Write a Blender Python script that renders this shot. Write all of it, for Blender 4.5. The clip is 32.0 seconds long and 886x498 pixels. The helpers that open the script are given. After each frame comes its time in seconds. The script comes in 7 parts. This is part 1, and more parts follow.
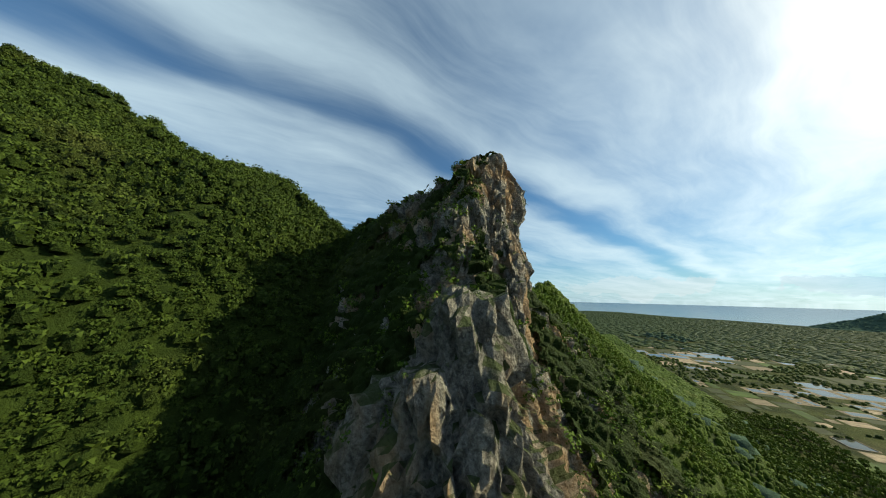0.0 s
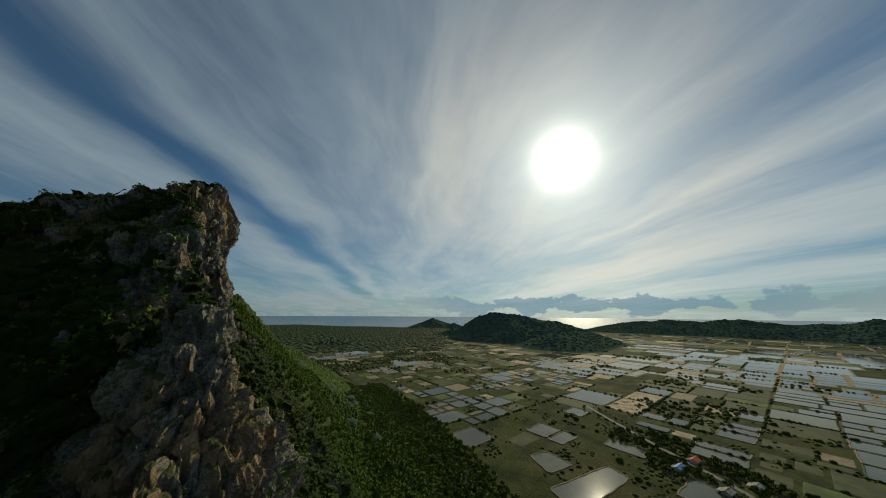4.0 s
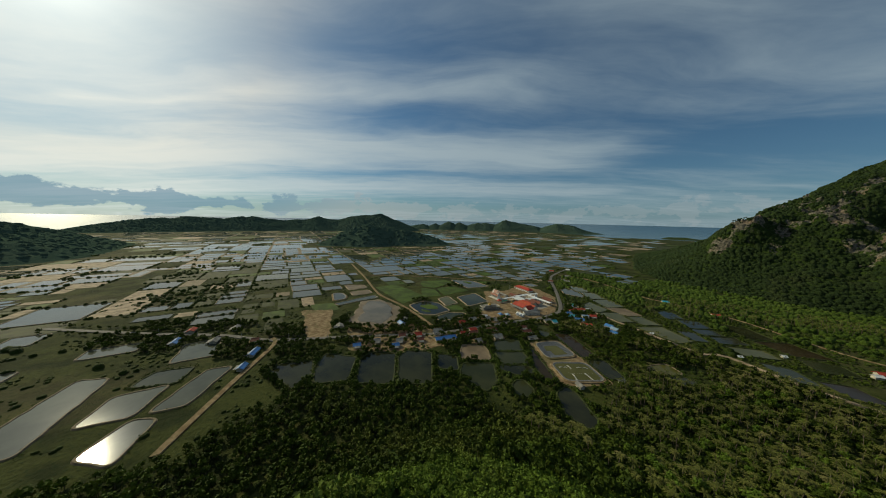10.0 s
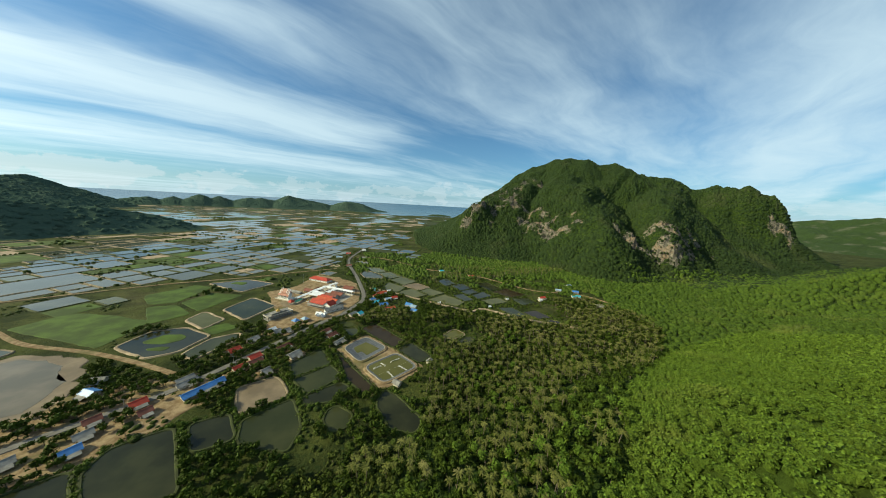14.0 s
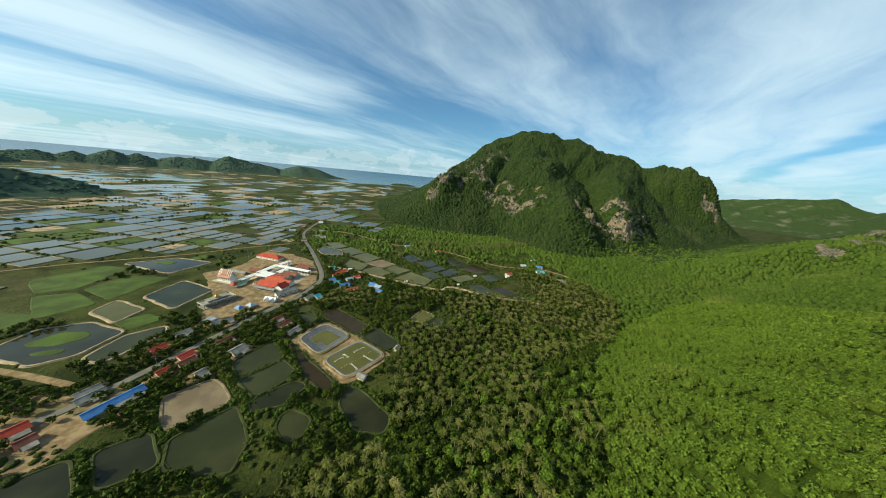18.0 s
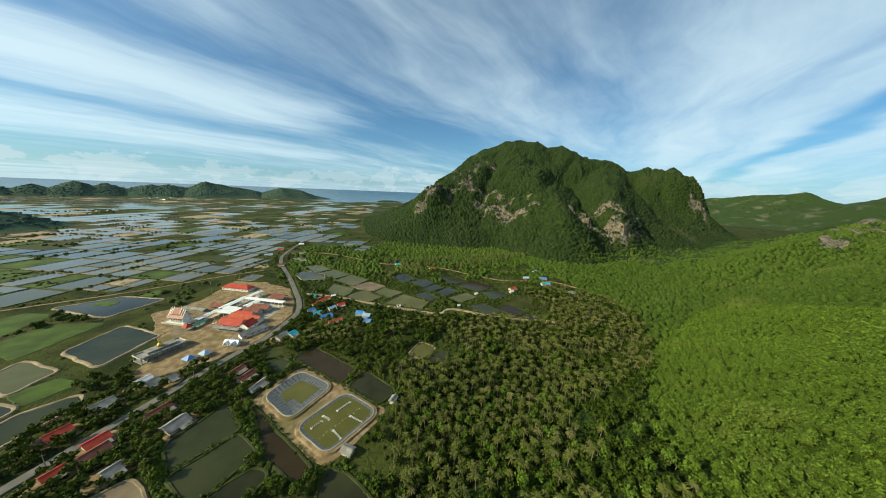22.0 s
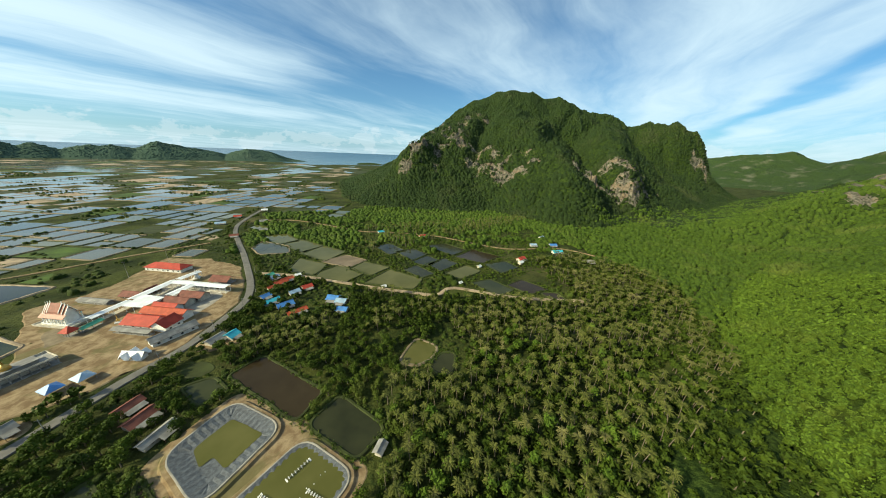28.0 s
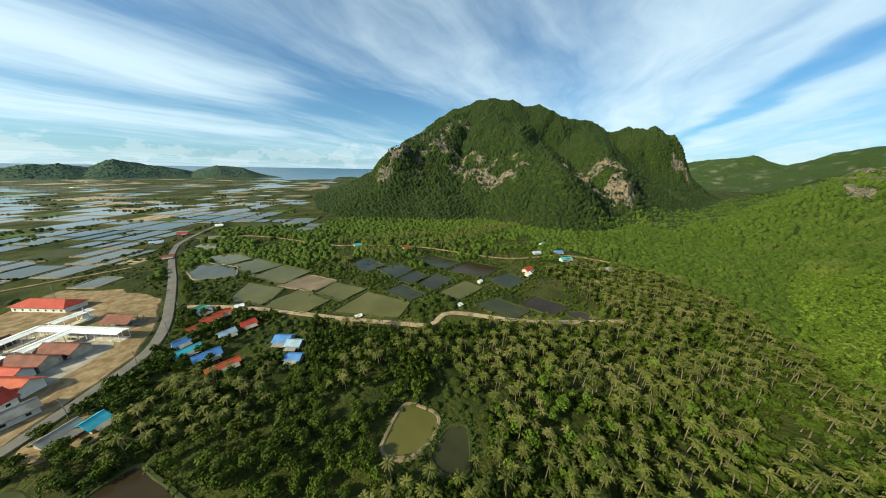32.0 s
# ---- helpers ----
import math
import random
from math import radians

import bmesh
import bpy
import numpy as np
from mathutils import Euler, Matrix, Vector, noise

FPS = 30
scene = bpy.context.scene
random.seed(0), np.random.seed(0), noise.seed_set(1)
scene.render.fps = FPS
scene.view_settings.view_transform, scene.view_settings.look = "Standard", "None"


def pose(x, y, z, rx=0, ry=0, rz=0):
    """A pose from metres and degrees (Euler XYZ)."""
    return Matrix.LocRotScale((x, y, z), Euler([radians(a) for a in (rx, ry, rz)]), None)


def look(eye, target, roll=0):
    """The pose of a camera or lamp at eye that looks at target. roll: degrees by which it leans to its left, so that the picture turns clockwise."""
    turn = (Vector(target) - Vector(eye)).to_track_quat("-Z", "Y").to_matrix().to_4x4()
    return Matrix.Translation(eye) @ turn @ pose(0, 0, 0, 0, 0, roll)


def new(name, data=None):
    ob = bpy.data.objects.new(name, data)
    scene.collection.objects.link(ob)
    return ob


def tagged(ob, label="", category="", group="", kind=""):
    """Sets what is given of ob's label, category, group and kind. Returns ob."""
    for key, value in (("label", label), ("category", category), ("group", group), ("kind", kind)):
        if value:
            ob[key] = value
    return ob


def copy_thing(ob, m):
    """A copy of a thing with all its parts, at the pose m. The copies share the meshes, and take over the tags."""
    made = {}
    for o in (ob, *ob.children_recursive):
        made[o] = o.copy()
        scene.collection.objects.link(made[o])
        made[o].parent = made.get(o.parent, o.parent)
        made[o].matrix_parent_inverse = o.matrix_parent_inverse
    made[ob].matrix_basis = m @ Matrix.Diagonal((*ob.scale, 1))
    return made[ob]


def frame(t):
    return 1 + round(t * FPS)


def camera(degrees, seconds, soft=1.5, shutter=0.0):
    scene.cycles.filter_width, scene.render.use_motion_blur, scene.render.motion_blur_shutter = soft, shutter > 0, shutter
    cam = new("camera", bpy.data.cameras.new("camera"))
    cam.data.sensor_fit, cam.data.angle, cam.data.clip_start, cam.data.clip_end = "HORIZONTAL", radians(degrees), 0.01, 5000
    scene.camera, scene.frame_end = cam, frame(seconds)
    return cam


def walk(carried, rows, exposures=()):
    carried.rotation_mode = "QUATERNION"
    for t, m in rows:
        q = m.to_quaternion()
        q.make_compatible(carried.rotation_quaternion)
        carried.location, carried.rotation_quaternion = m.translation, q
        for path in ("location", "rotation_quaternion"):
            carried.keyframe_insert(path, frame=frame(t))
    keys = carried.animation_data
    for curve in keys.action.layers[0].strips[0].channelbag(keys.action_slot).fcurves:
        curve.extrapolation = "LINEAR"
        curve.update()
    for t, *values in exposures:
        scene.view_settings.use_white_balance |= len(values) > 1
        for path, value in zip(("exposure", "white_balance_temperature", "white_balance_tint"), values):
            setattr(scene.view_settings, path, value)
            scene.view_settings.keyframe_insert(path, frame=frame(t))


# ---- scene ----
cam = camera(118.68, 32.0, soft=1.0)
PATH = [
    (0.0, 0.00, -0.00, 123.34, 100.24, -1.21, -2.14),
    (0.5, -3.21, -5.01, 123.38, 101.16, 4.64, -12.95),
    (1.0, -6.28, -10.59, 123.43, 101.77, 6.63, -21.18),
    (1.5, -9.45, -16.47, 123.53, 102.25, 5.97, -28.41),
    (2.0, -12.79, -22.40, 123.67, 102.49, 4.07, -35.60),
    (2.5, -15.97, -27.79, 123.69, 102.72, 2.01, -43.14),
    (4.5, -25.82, -43.01, 121.90, 103.17, -1.13, -69.07),
    (5.0, -28.74, -44.46, 120.79, 101.55, -2.21, -76.10),
    (5.5, -31.47, -45.58, 119.59, 99.93, -2.11, -82.51),
    (6.0, -33.59, -46.62, 118.52, 98.17, -1.41, -88.61),
    (6.5, -35.16, -47.05, 117.59, 95.91, -1.25, -95.08),
    (7.0, -36.06, -46.59, 116.95, 93.39, -0.61, -101.86),
    (7.5, -36.08, -45.43, 116.69, 90.73, -0.30, -108.78),
    (8.0, -35.27, -44.28, 116.58, 87.97, -0.45, -116.12),
    (8.5, -33.94, -43.86, 116.31, 86.19, -0.26, -123.50),
    (9.0, -32.40, -44.26, 115.92, 84.91, -0.61, -130.95),
    (9.5, -30.85, -45.22, 115.66, 84.13, -0.98, -138.45),
    (10.0, -29.21, -46.79, 115.51, 83.49, -1.24, -145.49),
    (10.5, -27.38, -49.47, 115.35, 82.96, -1.35, -151.90),
    (11.0, -25.34, -53.91, 115.38, 82.83, -1.21, -158.08),
    (11.5, -23.17, -60.24, 115.89, 82.04, -0.92, -163.54),
    (12.0, -20.80, -67.52, 116.76, 81.54, -0.73, -168.92),
    (12.5, -18.21, -74.25, 117.68, 81.11, -0.96, -174.85),
    (13.0, -15.76, -79.43, 118.62, 80.93, -1.49, -180.70),
    (13.5, -13.85, -82.81, 119.74, 80.75, -2.48, -185.45),
    (14.0, -12.44, -84.61, 121.14, 80.29, -3.20, -188.88),
    (14.5, -11.44, -86.33, 122.45, 80.21, -4.77, -191.69),
    (16.5, -14.00, -98.14, 125.84, 76.58, -6.17, -194.66),
    (17.0, -13.19, -100.17, 125.71, 75.37, -6.61, -195.27),
    (17.5, -12.34, -102.18, 124.83, 74.98, -5.78, -195.96),
    (18.0, -12.06, -105.17, 123.85, 74.44, -5.21, -196.49),
    (18.5, -12.15, -109.08, 123.22, 74.18, -4.47, -197.19),
    (19.0, -12.55, -113.64, 122.88, 74.21, -3.68, -197.84),
    (19.5, -13.13, -118.52, 122.49, 74.51, -2.74, -198.53),
    (20.0, -13.70, -123.30, 121.71, 74.85, -2.17, -199.10),
    (20.5, -14.18, -127.70, 120.46, 75.76, -2.00, -199.31),
    (21.0, -14.70, -131.92, 118.96, 76.63, -2.08, -199.49),
    (21.5, -15.45, -136.47, 117.53, 77.29, -2.26, -199.58),
    (22.0, -16.52, -141.66, 116.30, 77.71, -2.35, -199.65),
    (22.5, -17.84, -147.50, 115.27, 77.80, -2.53, -199.84),
    (23.0, -19.23, -153.69, 114.36, 77.75, -2.55, -199.98),
    (23.5, -20.48, -159.81, 113.44, 77.33, -2.75, -200.01),
    (24.0, -21.42, -165.42, 112.40, 76.68, -2.51, -200.44),
    (24.5, -22.03, -170.32, 111.25, 75.51, -2.33, -200.84),
    (25.0, -22.46, -174.56, 110.14, 74.03, -2.04, -201.59),
    (25.5, -23.07, -178.78, 108.98, 72.42, -1.86, -202.04),
    (27.5, -27.59, -197.27, 101.59, 70.44, -2.10, -202.71),
    (28.0, -28.88, -201.98, 99.88, 70.42, -2.20, -203.05),
    (28.5, -30.29, -206.46, 98.24, 70.64, -2.10, -203.50),
    (29.0, -31.87, -210.90, 96.56, 70.90, -1.75, -203.94),
    (29.5, -33.59, -215.76, 94.74, 71.26, -1.44, -204.42),
    (30.0, -35.39, -221.26, 92.77, 71.73, -1.13, -205.03),
    (30.5, -37.22, -227.34, 90.70, 71.94, -1.03, -205.55),
    (31.0, -39.09, -233.77, 88.55, 72.24, -1.02, -206.16),
    (31.5, -41.04, -240.33, 86.18, 72.57, -1.01, -206.67),
    (32.0, -43.20, -246.82, 83.39, 73.26, -0.90, -207.10),
]
EXPOSURES = [(0.0, -0.21, 6330, 4), (1.0, -0.75, 6330, 4), (2.0, -1.22, 6380, 4), (4.5, -1.45, 6480, 4), (7.0, -1.6, 6480, 4), (9.0, -1.45, 6430, 5), (10.5, -1.15, 6380, 5), (12.0, -0.55, 6300, 4), (13.5, -0.22, 6250, 2), (17.0, -0.12, 6250, 2), (20.0, -0.06, 6250, 2), (23.0, -0.20, 6230, 3), (25.5, -0.11, 6270, 3), (28.0, 0.03, 6300, 3), (32.0, 0.05, 6320, 4)]
walk(cam, [(t, pose(x, y, z, rx, ry, rz)) for t, x, y, z, rx, ry, rz in PATH], EXPOSURES)

# ---- light: a low morning sun, thin cirrus over a tropical sky ----
SUN_AZ, SUN_EL = 89.5, 30.0
SUN_DIR = Vector((math.cos(radians(SUN_EL)) * math.sin(radians(SUN_AZ)), math.cos(radians(SUN_EL)) * math.cos(radians(SUN_AZ)), math.sin(radians(SUN_EL))))
sun = new("sun", bpy.data.lights.new("sun", "SUN"))
sun.data.energy, sun.data.angle, sun.data.color = 7.4, radians(0.6), (1.0, 0.88, 0.57)
sun.matrix_world = look(SUN_DIR * 500, (0, 0, 0))


class Nodes:
    """A small helper that wires shader nodes."""

    def __init__(self, tree):
        self.tree = tree
        tree.nodes.clear()

    def add(self, kind, **settings):
        node = self.tree.nodes.new(kind)
        for key, value in settings.items():
            if key in node.inputs:
                self.put(value, node.inputs[key])
            elif key == "blend":
                node.blend_type = value
            elif key == "op":
                node.operation = value
            elif key == "dims":
                node.noise_dimensions = value
            elif key == "feature":
                node.feature = value
        return node

    def put(self, value, socket):
        if hasattr(value, "is_output"):
            self.tree.links.new(value, socket)
        else:
            socket.default_value = value

    def math(self, op, a, b=0.0, c=0.0, clamp=False):
        node = self.tree.nodes.new("ShaderNodeMath")
        node.operation, node.use_clamp = op, clamp
        for value, socket in zip((a, b, c), node.inputs):
            self.put(value, socket)
        return node.outputs[0]

    def vmath(self, op, a, b=(0, 0, 0)):
        node = self.tree.nodes.new("ShaderNodeVectorMath")
        node.operation = op
        self.put(a, node.inputs[0])
        if op == "SCALE":
            self.put(b, node.inputs[3])
        else:
            self.put(b, node.inputs[1])
        return node.outputs[1] if op in ("DOT_PRODUCT", "LENGTH") else node.outputs[0]

    def mix(self, factor, a, b, blend="MIX"):
        node = self.tree.nodes.new("ShaderNodeMix")
        node.data_type, node.blend_type, node.clamp_factor = "RGBA", blend, True
        for value, socket in ((factor, node.inputs[0]), (a, node.inputs[6]), (b, node.inputs[7])):
            if isinstance(value, tuple) and len(value) == 3:
                value = (*value, 1)
            self.put(value, socket)
        return node.outputs[2]

    def ramp(self, value, low, high):
        node = self.tree.nodes.new("ShaderNodeMapRange")
        node.interpolation_type = "SMOOTHSTEP"
        for v, socket in zip((value, low, high), node.inputs):
            self.put(v, socket)
        return node.outputs[0]

    def noise(self, vector, scale, detail=3.0, rough=0.55, distortion=0.0):
        node = self.tree.nodes.new("ShaderNodeTexNoise")
        for key, value in (("Vector", vector), ("Scale", scale), ("Detail", detail), ("Roughness", rough), ("Distortion", distortion)):
            self.put(value, node.inputs[key])
        return node.outputs[0]


world = bpy.data.worlds.new("sky")
scene.world = world
world.use_nodes = True
n = Nodes(world.node_tree)
sky = n.add("ShaderNodeTexSky")
sky.sky_type, sky.sun_disc, sky.sun_elevation, sky.sun_rotation = "NISHITA", False, radians(SUN_EL), radians(SUN_AZ)
sky.air_density, sky.dust_density, sky.ozone_density = 1.0, 0.6, 2.0
way = n.vmath("NORMALIZE", n.add("ShaderNodeTexCoord").outputs["Generated"])
xyz = n.add("ShaderNodeSeparateXYZ", Vector=way)
height = n.math("MAXIMUM", xyz.outputs[2], 0.0)
# clouds lie on a flat layer, combed along one wind: "across" counts the bands, "along" runs with them
thin = n.math("ADD", height, 0.06)
plane = n.vmath("DIVIDE", way, n.add("ShaderNodeCombineXYZ", X=thin, Y=thin, Z=1.0).outputs[0])
WIND = radians(236.0)
across0 = n.vmath("DOT_PRODUCT", plane, (math.sin(WIND - math.pi / 2), math.cos(WIND - math.pi / 2), 0.0))
along = n.vmath("DOT_PRODUCT", plane, (math.sin(WIND), math.cos(WIND), 0.0))
flat = n.add("ShaderNodeCombineXYZ", X=along, Y=across0, Z=0.0).outputs[0]
sway = n.math("SUBTRACT", n.noise(n.vmath("MULTIPLY", flat, (0.55, 0.8, 1.0)), 1.0, 3.0, 0.5), 0.5)
across = n.math("ADD", across0, n.math("MULTIPLY", sway, 0.9))
combed = n.add("ShaderNodeCombineXYZ", X=along, Y=across, Z=0.0).outputs[0]
broad = n.noise(n.vmath("MULTIPLY", combed, (0.34, 0.75, 1.0)), 1.0, 5.0, 0.55, 0.2)
fibre = n.noise(n.vmath("MULTIPLY", combed, (0.55, 2.3, 1.0)), 1.0, 6.0, 0.60, 0.25)
puff = n.noise(n.vmath("MULTIPLY", flat, (2.2, 2.6, 1.0)), 1.0, 5.0, 0.6, 0.4)
# more veil overhead in the north and east, clearer sky in the south and west
cover = n.math("ADD", 0.23, n.math("MULTIPLY", broad, 0.55))
cover = n.math("ADD", cover, n.math("MULTIPLY", n.math("SUBTRACT", fibre, 0.5), 0.72))
cover = n.math("ADD", cover, n.math("MULTIPLY", n.math("SUBTRACT", puff, 0.5), 0.16))
# the great bands and the blue lanes between them: (across, half width, strength, where along it begins, where it ends)
for mid, wide0, strength, start, end in (
        (3.30, 0.72, 0.40, -9.0, 1.9), (5.70, 0.85, 0.32, -9.0, 3.2), (1.92, 0.17, 0.24, -3.0, 0.6), (-0.35, 0.44, 0.24, 1.6, 12.0),
        (-0.20, 0.50, 0.20, -9.0, -1.2), (-1.80, 0.40, 0.24, -9.0, 9.0), (-0.98, 0.17, 0.22, -9.0, 9.0), (-1.34, 0.17, -0.30, -9.0, 9.0),
        (2.35, 0.40, -0.18, -1.0, 9.0), (1.45, 0.26, -0.20, -1.6, 0.7), (0.75, 0.30, -0.12, -1.6, 0.9), (1.00, 0.50, 0.08, 0.2, 9.0), (4.45, 0.28, -0.16, -3.0, 9.0), (3.10, 0.80, -0.22, 2.0, 9.0), (9.50, 1.60, -0.35, -9.0, 9.0)):
    off = n.math("DIVIDE", n.math("SUBTRACT", across, mid), wide0)
    band = n.math("POWER", 2.718, n.math("MULTIPLY", n.math("MULTIPLY", off, off), -1.0))
    band = n.math("MULTIPLY", band, n.math("MULTIPLY", n.ramp(along, start - 0.6, start + 0.6), n.ramp(along, end + 0.8, end - 0.8)))
    cover = n.math("ADD", cover, n.math("MULTIPLY", band, strength))
cover = n.math("ADD", 0.08, n.math("MULTIPLY", n.ramp(cover, 0.18, 1.02), 0.90))
near_sun = n.math("MAXIMUM", n.vmath("DOT_PRODUCT", way, tuple(SUN_DIR)), 0.0)
wide = n.math("POWER", near_sun, 3.0)
halo = n.math("POWER", near_sun, 11.0)
core = n.math("POWER", near_sun, 260.0)
disc = n.math("POWER", near_sun, 1000.0)
# a low bank of cumulus far out over the sea
ring = n.vmath("MULTIPLY", way, (1.0, 1.0, 1.7))
bank = n.noise(ring, 9.0, 7.0, 0.60, 0.2)
bank = n.math("SUBTRACT", n.math("MULTIPLY", bank, 1.25), n.math("MULTIPLY", n.math("ABSOLUTE", n.math("SUBTRACT", xyz.outputs[2], 0.034)), 6.0))
bank = n.ramp(bank, 0.50, 0.56)
glow = n.math("ADD", n.math("ADD", n.math("MULTIPLY", wide, 0.42), n.math("MULTIPLY", halo, 1.5)), n.math("ADD", n.math("MULTIPLY", core, 3.0), n.math("MULTIPLY", disc, 30.0)))
low_glow = n.math("MULTIPLY", n.math("POWER", n.math("SUBTRACT", 1.0, height), 9.0), wide)
lit = n.math("ADD", n.math("ADD", 1.06, glow), n.math("MULTIPLY", low_glow, 0.8))
cloud = n.mix(1.0, n.mix(n.math("MINIMUM", glow, 1.0), (0.77, 0.92, 1.0), (1.0, 0.94, 0.82)), n.add("ShaderNodeCombineXYZ", X=lit, Y=lit, Z=lit).outputs[0], "MULTIPLY")
clear = n.mix(1.0, n.vmath("SCALE", sky.outputs[0], 0.085), (0.44, 1.00, 1.34), "MULTIPLY")
haze = n.math("POWER", n.math("SUBTRACT", 1.0, height), 9.0)
clear = n.mix(n.math("MULTIPLY", haze, 0.60), clear, n.mix(wide, (0.56, 0.76, 0.90), (1.25, 1.18, 1.00)))
shine = n.add("ShaderNodeCombineXYZ", X=n.math("MULTIPLY", n.math("ADD", n.math("MULTIPLY", core, 0.35), disc), 3.0), Y=n.math("MULTIPLY", n.math("ADD", n.math("MULTIPLY", core, 0.35), disc), 2.9), Z=n.math("MULTIPLY", n.math("ADD", n.math("MULTIPLY", core, 0.35), disc), 2.6))
veiled = n.math("ADD", n.math("MULTIPLY", cover, 0.86), n.math("MULTIPLY", n.math("SUBTRACT", 1.0, n.math("MULTIPLY", cover, 0.86)), n.math("MULTIPLY", halo, 0.5)))
total = n.mix(veiled, clear, cloud)
total = n.mix(n.math("MULTIPLY", bank, n.math("ADD", 0.25, n.math("MULTIPLY", wide, 0.6))), total, n.mix(n.ramp(wide, 0.30, 0.60), (0.95, 0.98, 1.0), (0.30, 0.60, 0.86)))
total = n.vmath("ADD", total, shine.outputs[0])
back = n.add("ShaderNodeBackground", Color=total, Strength=1.0)
n.tree.links.new(back.outputs[0], n.add("ShaderNodeOutputWorld").inputs[0])

# ---- materials ----
def material(name, rough=0.9, spec=0.25, metal=0.0):
    """A principled material with its nodes helper, shader and the place of the surface."""
    m = bpy.data.materials.new(name)
    m.use_nodes = True
    k = Nodes(m.node_tree)
    shader = k.add("ShaderNodeBsdfPrincipled")
    shader.inputs["Roughness"].default_value = rough
    shader.inputs["Specular IOR Level"].default_value = spec
    shader.inputs["Metallic"].default_value = metal
    k.tree.links.new(shader.outputs[0], k.add("ShaderNodeOutputMaterial").inputs[0])
    return m, k, shader, k.add("ShaderNodeNewGeometry").outputs["Position"]


def bumped(k, shader, height, strength, distance):
    bump = k.add("ShaderNodeBump", Height=height, Strength=strength, Distance=distance)
    k.tree.links.new(bump.outputs[0], shader.inputs["Normal"])


def plain(name, colour, dark=0.7, scale=0.6, rough=0.85, spec=0.25, bump=0.15, metal=0.0, grain=9.0):
    """Paint, plaster, sheet or soil with stains at one scale and grain at another."""
    m, k, s, p = material(name, rough, spec, metal)
    stain = k.noise(p, scale, 4.0, 0.6)
    speck = k.noise(p, scale * grain, 3.0, 0.6)
    shade = tuple(c * dark for c in colour)
    c = k.mix(k.ramp(stain, 0.35, 0.68), shade, colour)
    c = k.mix(k.math("MULTIPLY", k.ramp(speck, 0.45, 0.75), 0.35), c, tuple(v * 0.6 for v in colour))
    k.put(c, s.inputs["Base Color"])
    if bump:
        bumped(k, s, speck, bump, 0.08)
    return m


def leafy(name, low, high, dry, patch=0.02, lumps=0.0, gloss=0.12, solid=False):
    """Foliage whose green drifts over the slope and jumps from leaf to leaf."""
    m, k, s, p = material(name, 0.75, gloss)
    island = k.add("ShaderNodeNewGeometry").outputs["Random Per Island"]
    own = k.add("ShaderNodeObjectInfo").outputs["Random"]
    wide = k.noise(p, patch, 4.0, 0.6)
    # each bush or crown has its own green
    warp = k.add("ShaderNodeTexNoise", Vector=p, Scale=0.5)
    head = k.add("ShaderNodeTexVoronoi", Vector=k.vmath("ADD", p, k.vmath("SCALE", warp.outputs["Color"], 2.5)), Scale=0.30)
    tree = k.add("ShaderNodeSeparateColor", Color=head.outputs["Color"]).outputs[0]
    fine = k.ramp(k.noise(p, 0.9, 3.0, 0.7), 0.3, 0.7)
    if solid:
        # whole crowns: one green to each, speckled with leaf clumps
        speck = k.ramp(k.noise(p, 2.3, 4.0, 0.75), 0.32, 0.68)
        f = k.math("ADD", k.math("MULTIPLY", island, 0.42), k.math("ADD", k.math("MULTIPLY", speck, 0.40), k.math("MULTIPLY", fine, 0.18)))
    else:
        f = k.math("ADD", k.math("MULTIPLY", island, 0.22), k.math("ADD", k.math("MULTIPLY", tree, 0.48), k.math("MULTIPLY", fine, 0.30)))
    f = k.math("ADD", k.math("MULTIPLY", f, 0.75), k.math("MULTIPLY", own, 0.25))
    c = k.mix(f, low, high)
    c = k.mix(k.math("MULTIPLY", k.ramp(wide, 0.52, 0.72), 0.55), c, dry)
    k.put(c, s.inputs["Base Color"])
    if lumps:
        bumped(k, s, k.math("ADD", k.noise(p, 0.9, 5.0, 0.75), k.noise(p, 3.0, 3.0, 0.7)), 1.0, lumps)
    trans = k.add("ShaderNodeBsdfTranslucent", Color=c)
    both = k.add("ShaderNodeMixShader", Fac=0.08)
    k.tree.links.new(s.outputs[0], both.inputs[1])
    k.tree.links.new(trans.outputs[0], both.inputs[2])
    out = [x for x in k.tree.nodes if x.type == "OUTPUT_MATERIAL"][0]
    k.tree.links.new(both.outputs[0], out.inputs[0])
    return m


def water(name, deep, silt, rough=0.06, gloss=0.25):
    m, k, s, p = material(name, rough, gloss)
    murk = k.noise(p, 0.035, 4.0, 0.6)
    c = k.mix(k.ramp(murk, 0.35, 0.7), deep, silt)
    k.put(c, s.inputs["Base Color"])
    bumped(k, s, k.noise(p, 1.6, 3.0, 0.6), 0.06, 0.05)
    return m


LEAF_SLOPE = leafy("slope_foliage", (0.032, 0.066, 0.008), (0.124, 0.186, 0.018), (0.152, 0.172, 0.034))
# these two greens are darkened to stand for shade between leaf sprays
LEAF_CANOPY_SHADED = leafy("shaded_canopy_foliage", (0.012, 0.026, 0.003), (0.052, 0.080, 0.008), (0.068, 0.078, 0.014), lumps=0.5)
LEAF_UPLAND_SHADED = leafy("shaded_upland_foliage", (0.009, 0.020, 0.003), (0.036, 0.056, 0.008), (0.052, 0.058, 0.016), lumps=0.5)
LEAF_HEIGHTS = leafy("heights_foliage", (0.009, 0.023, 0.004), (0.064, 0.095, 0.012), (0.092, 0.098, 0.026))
CROWN_SLOPE = leafy("slope_crowns", (0.022, 0.047, 0.006), (0.118, 0.174, 0.017), (0.142, 0.160, 0.031), lumps=0.8, solid=True)
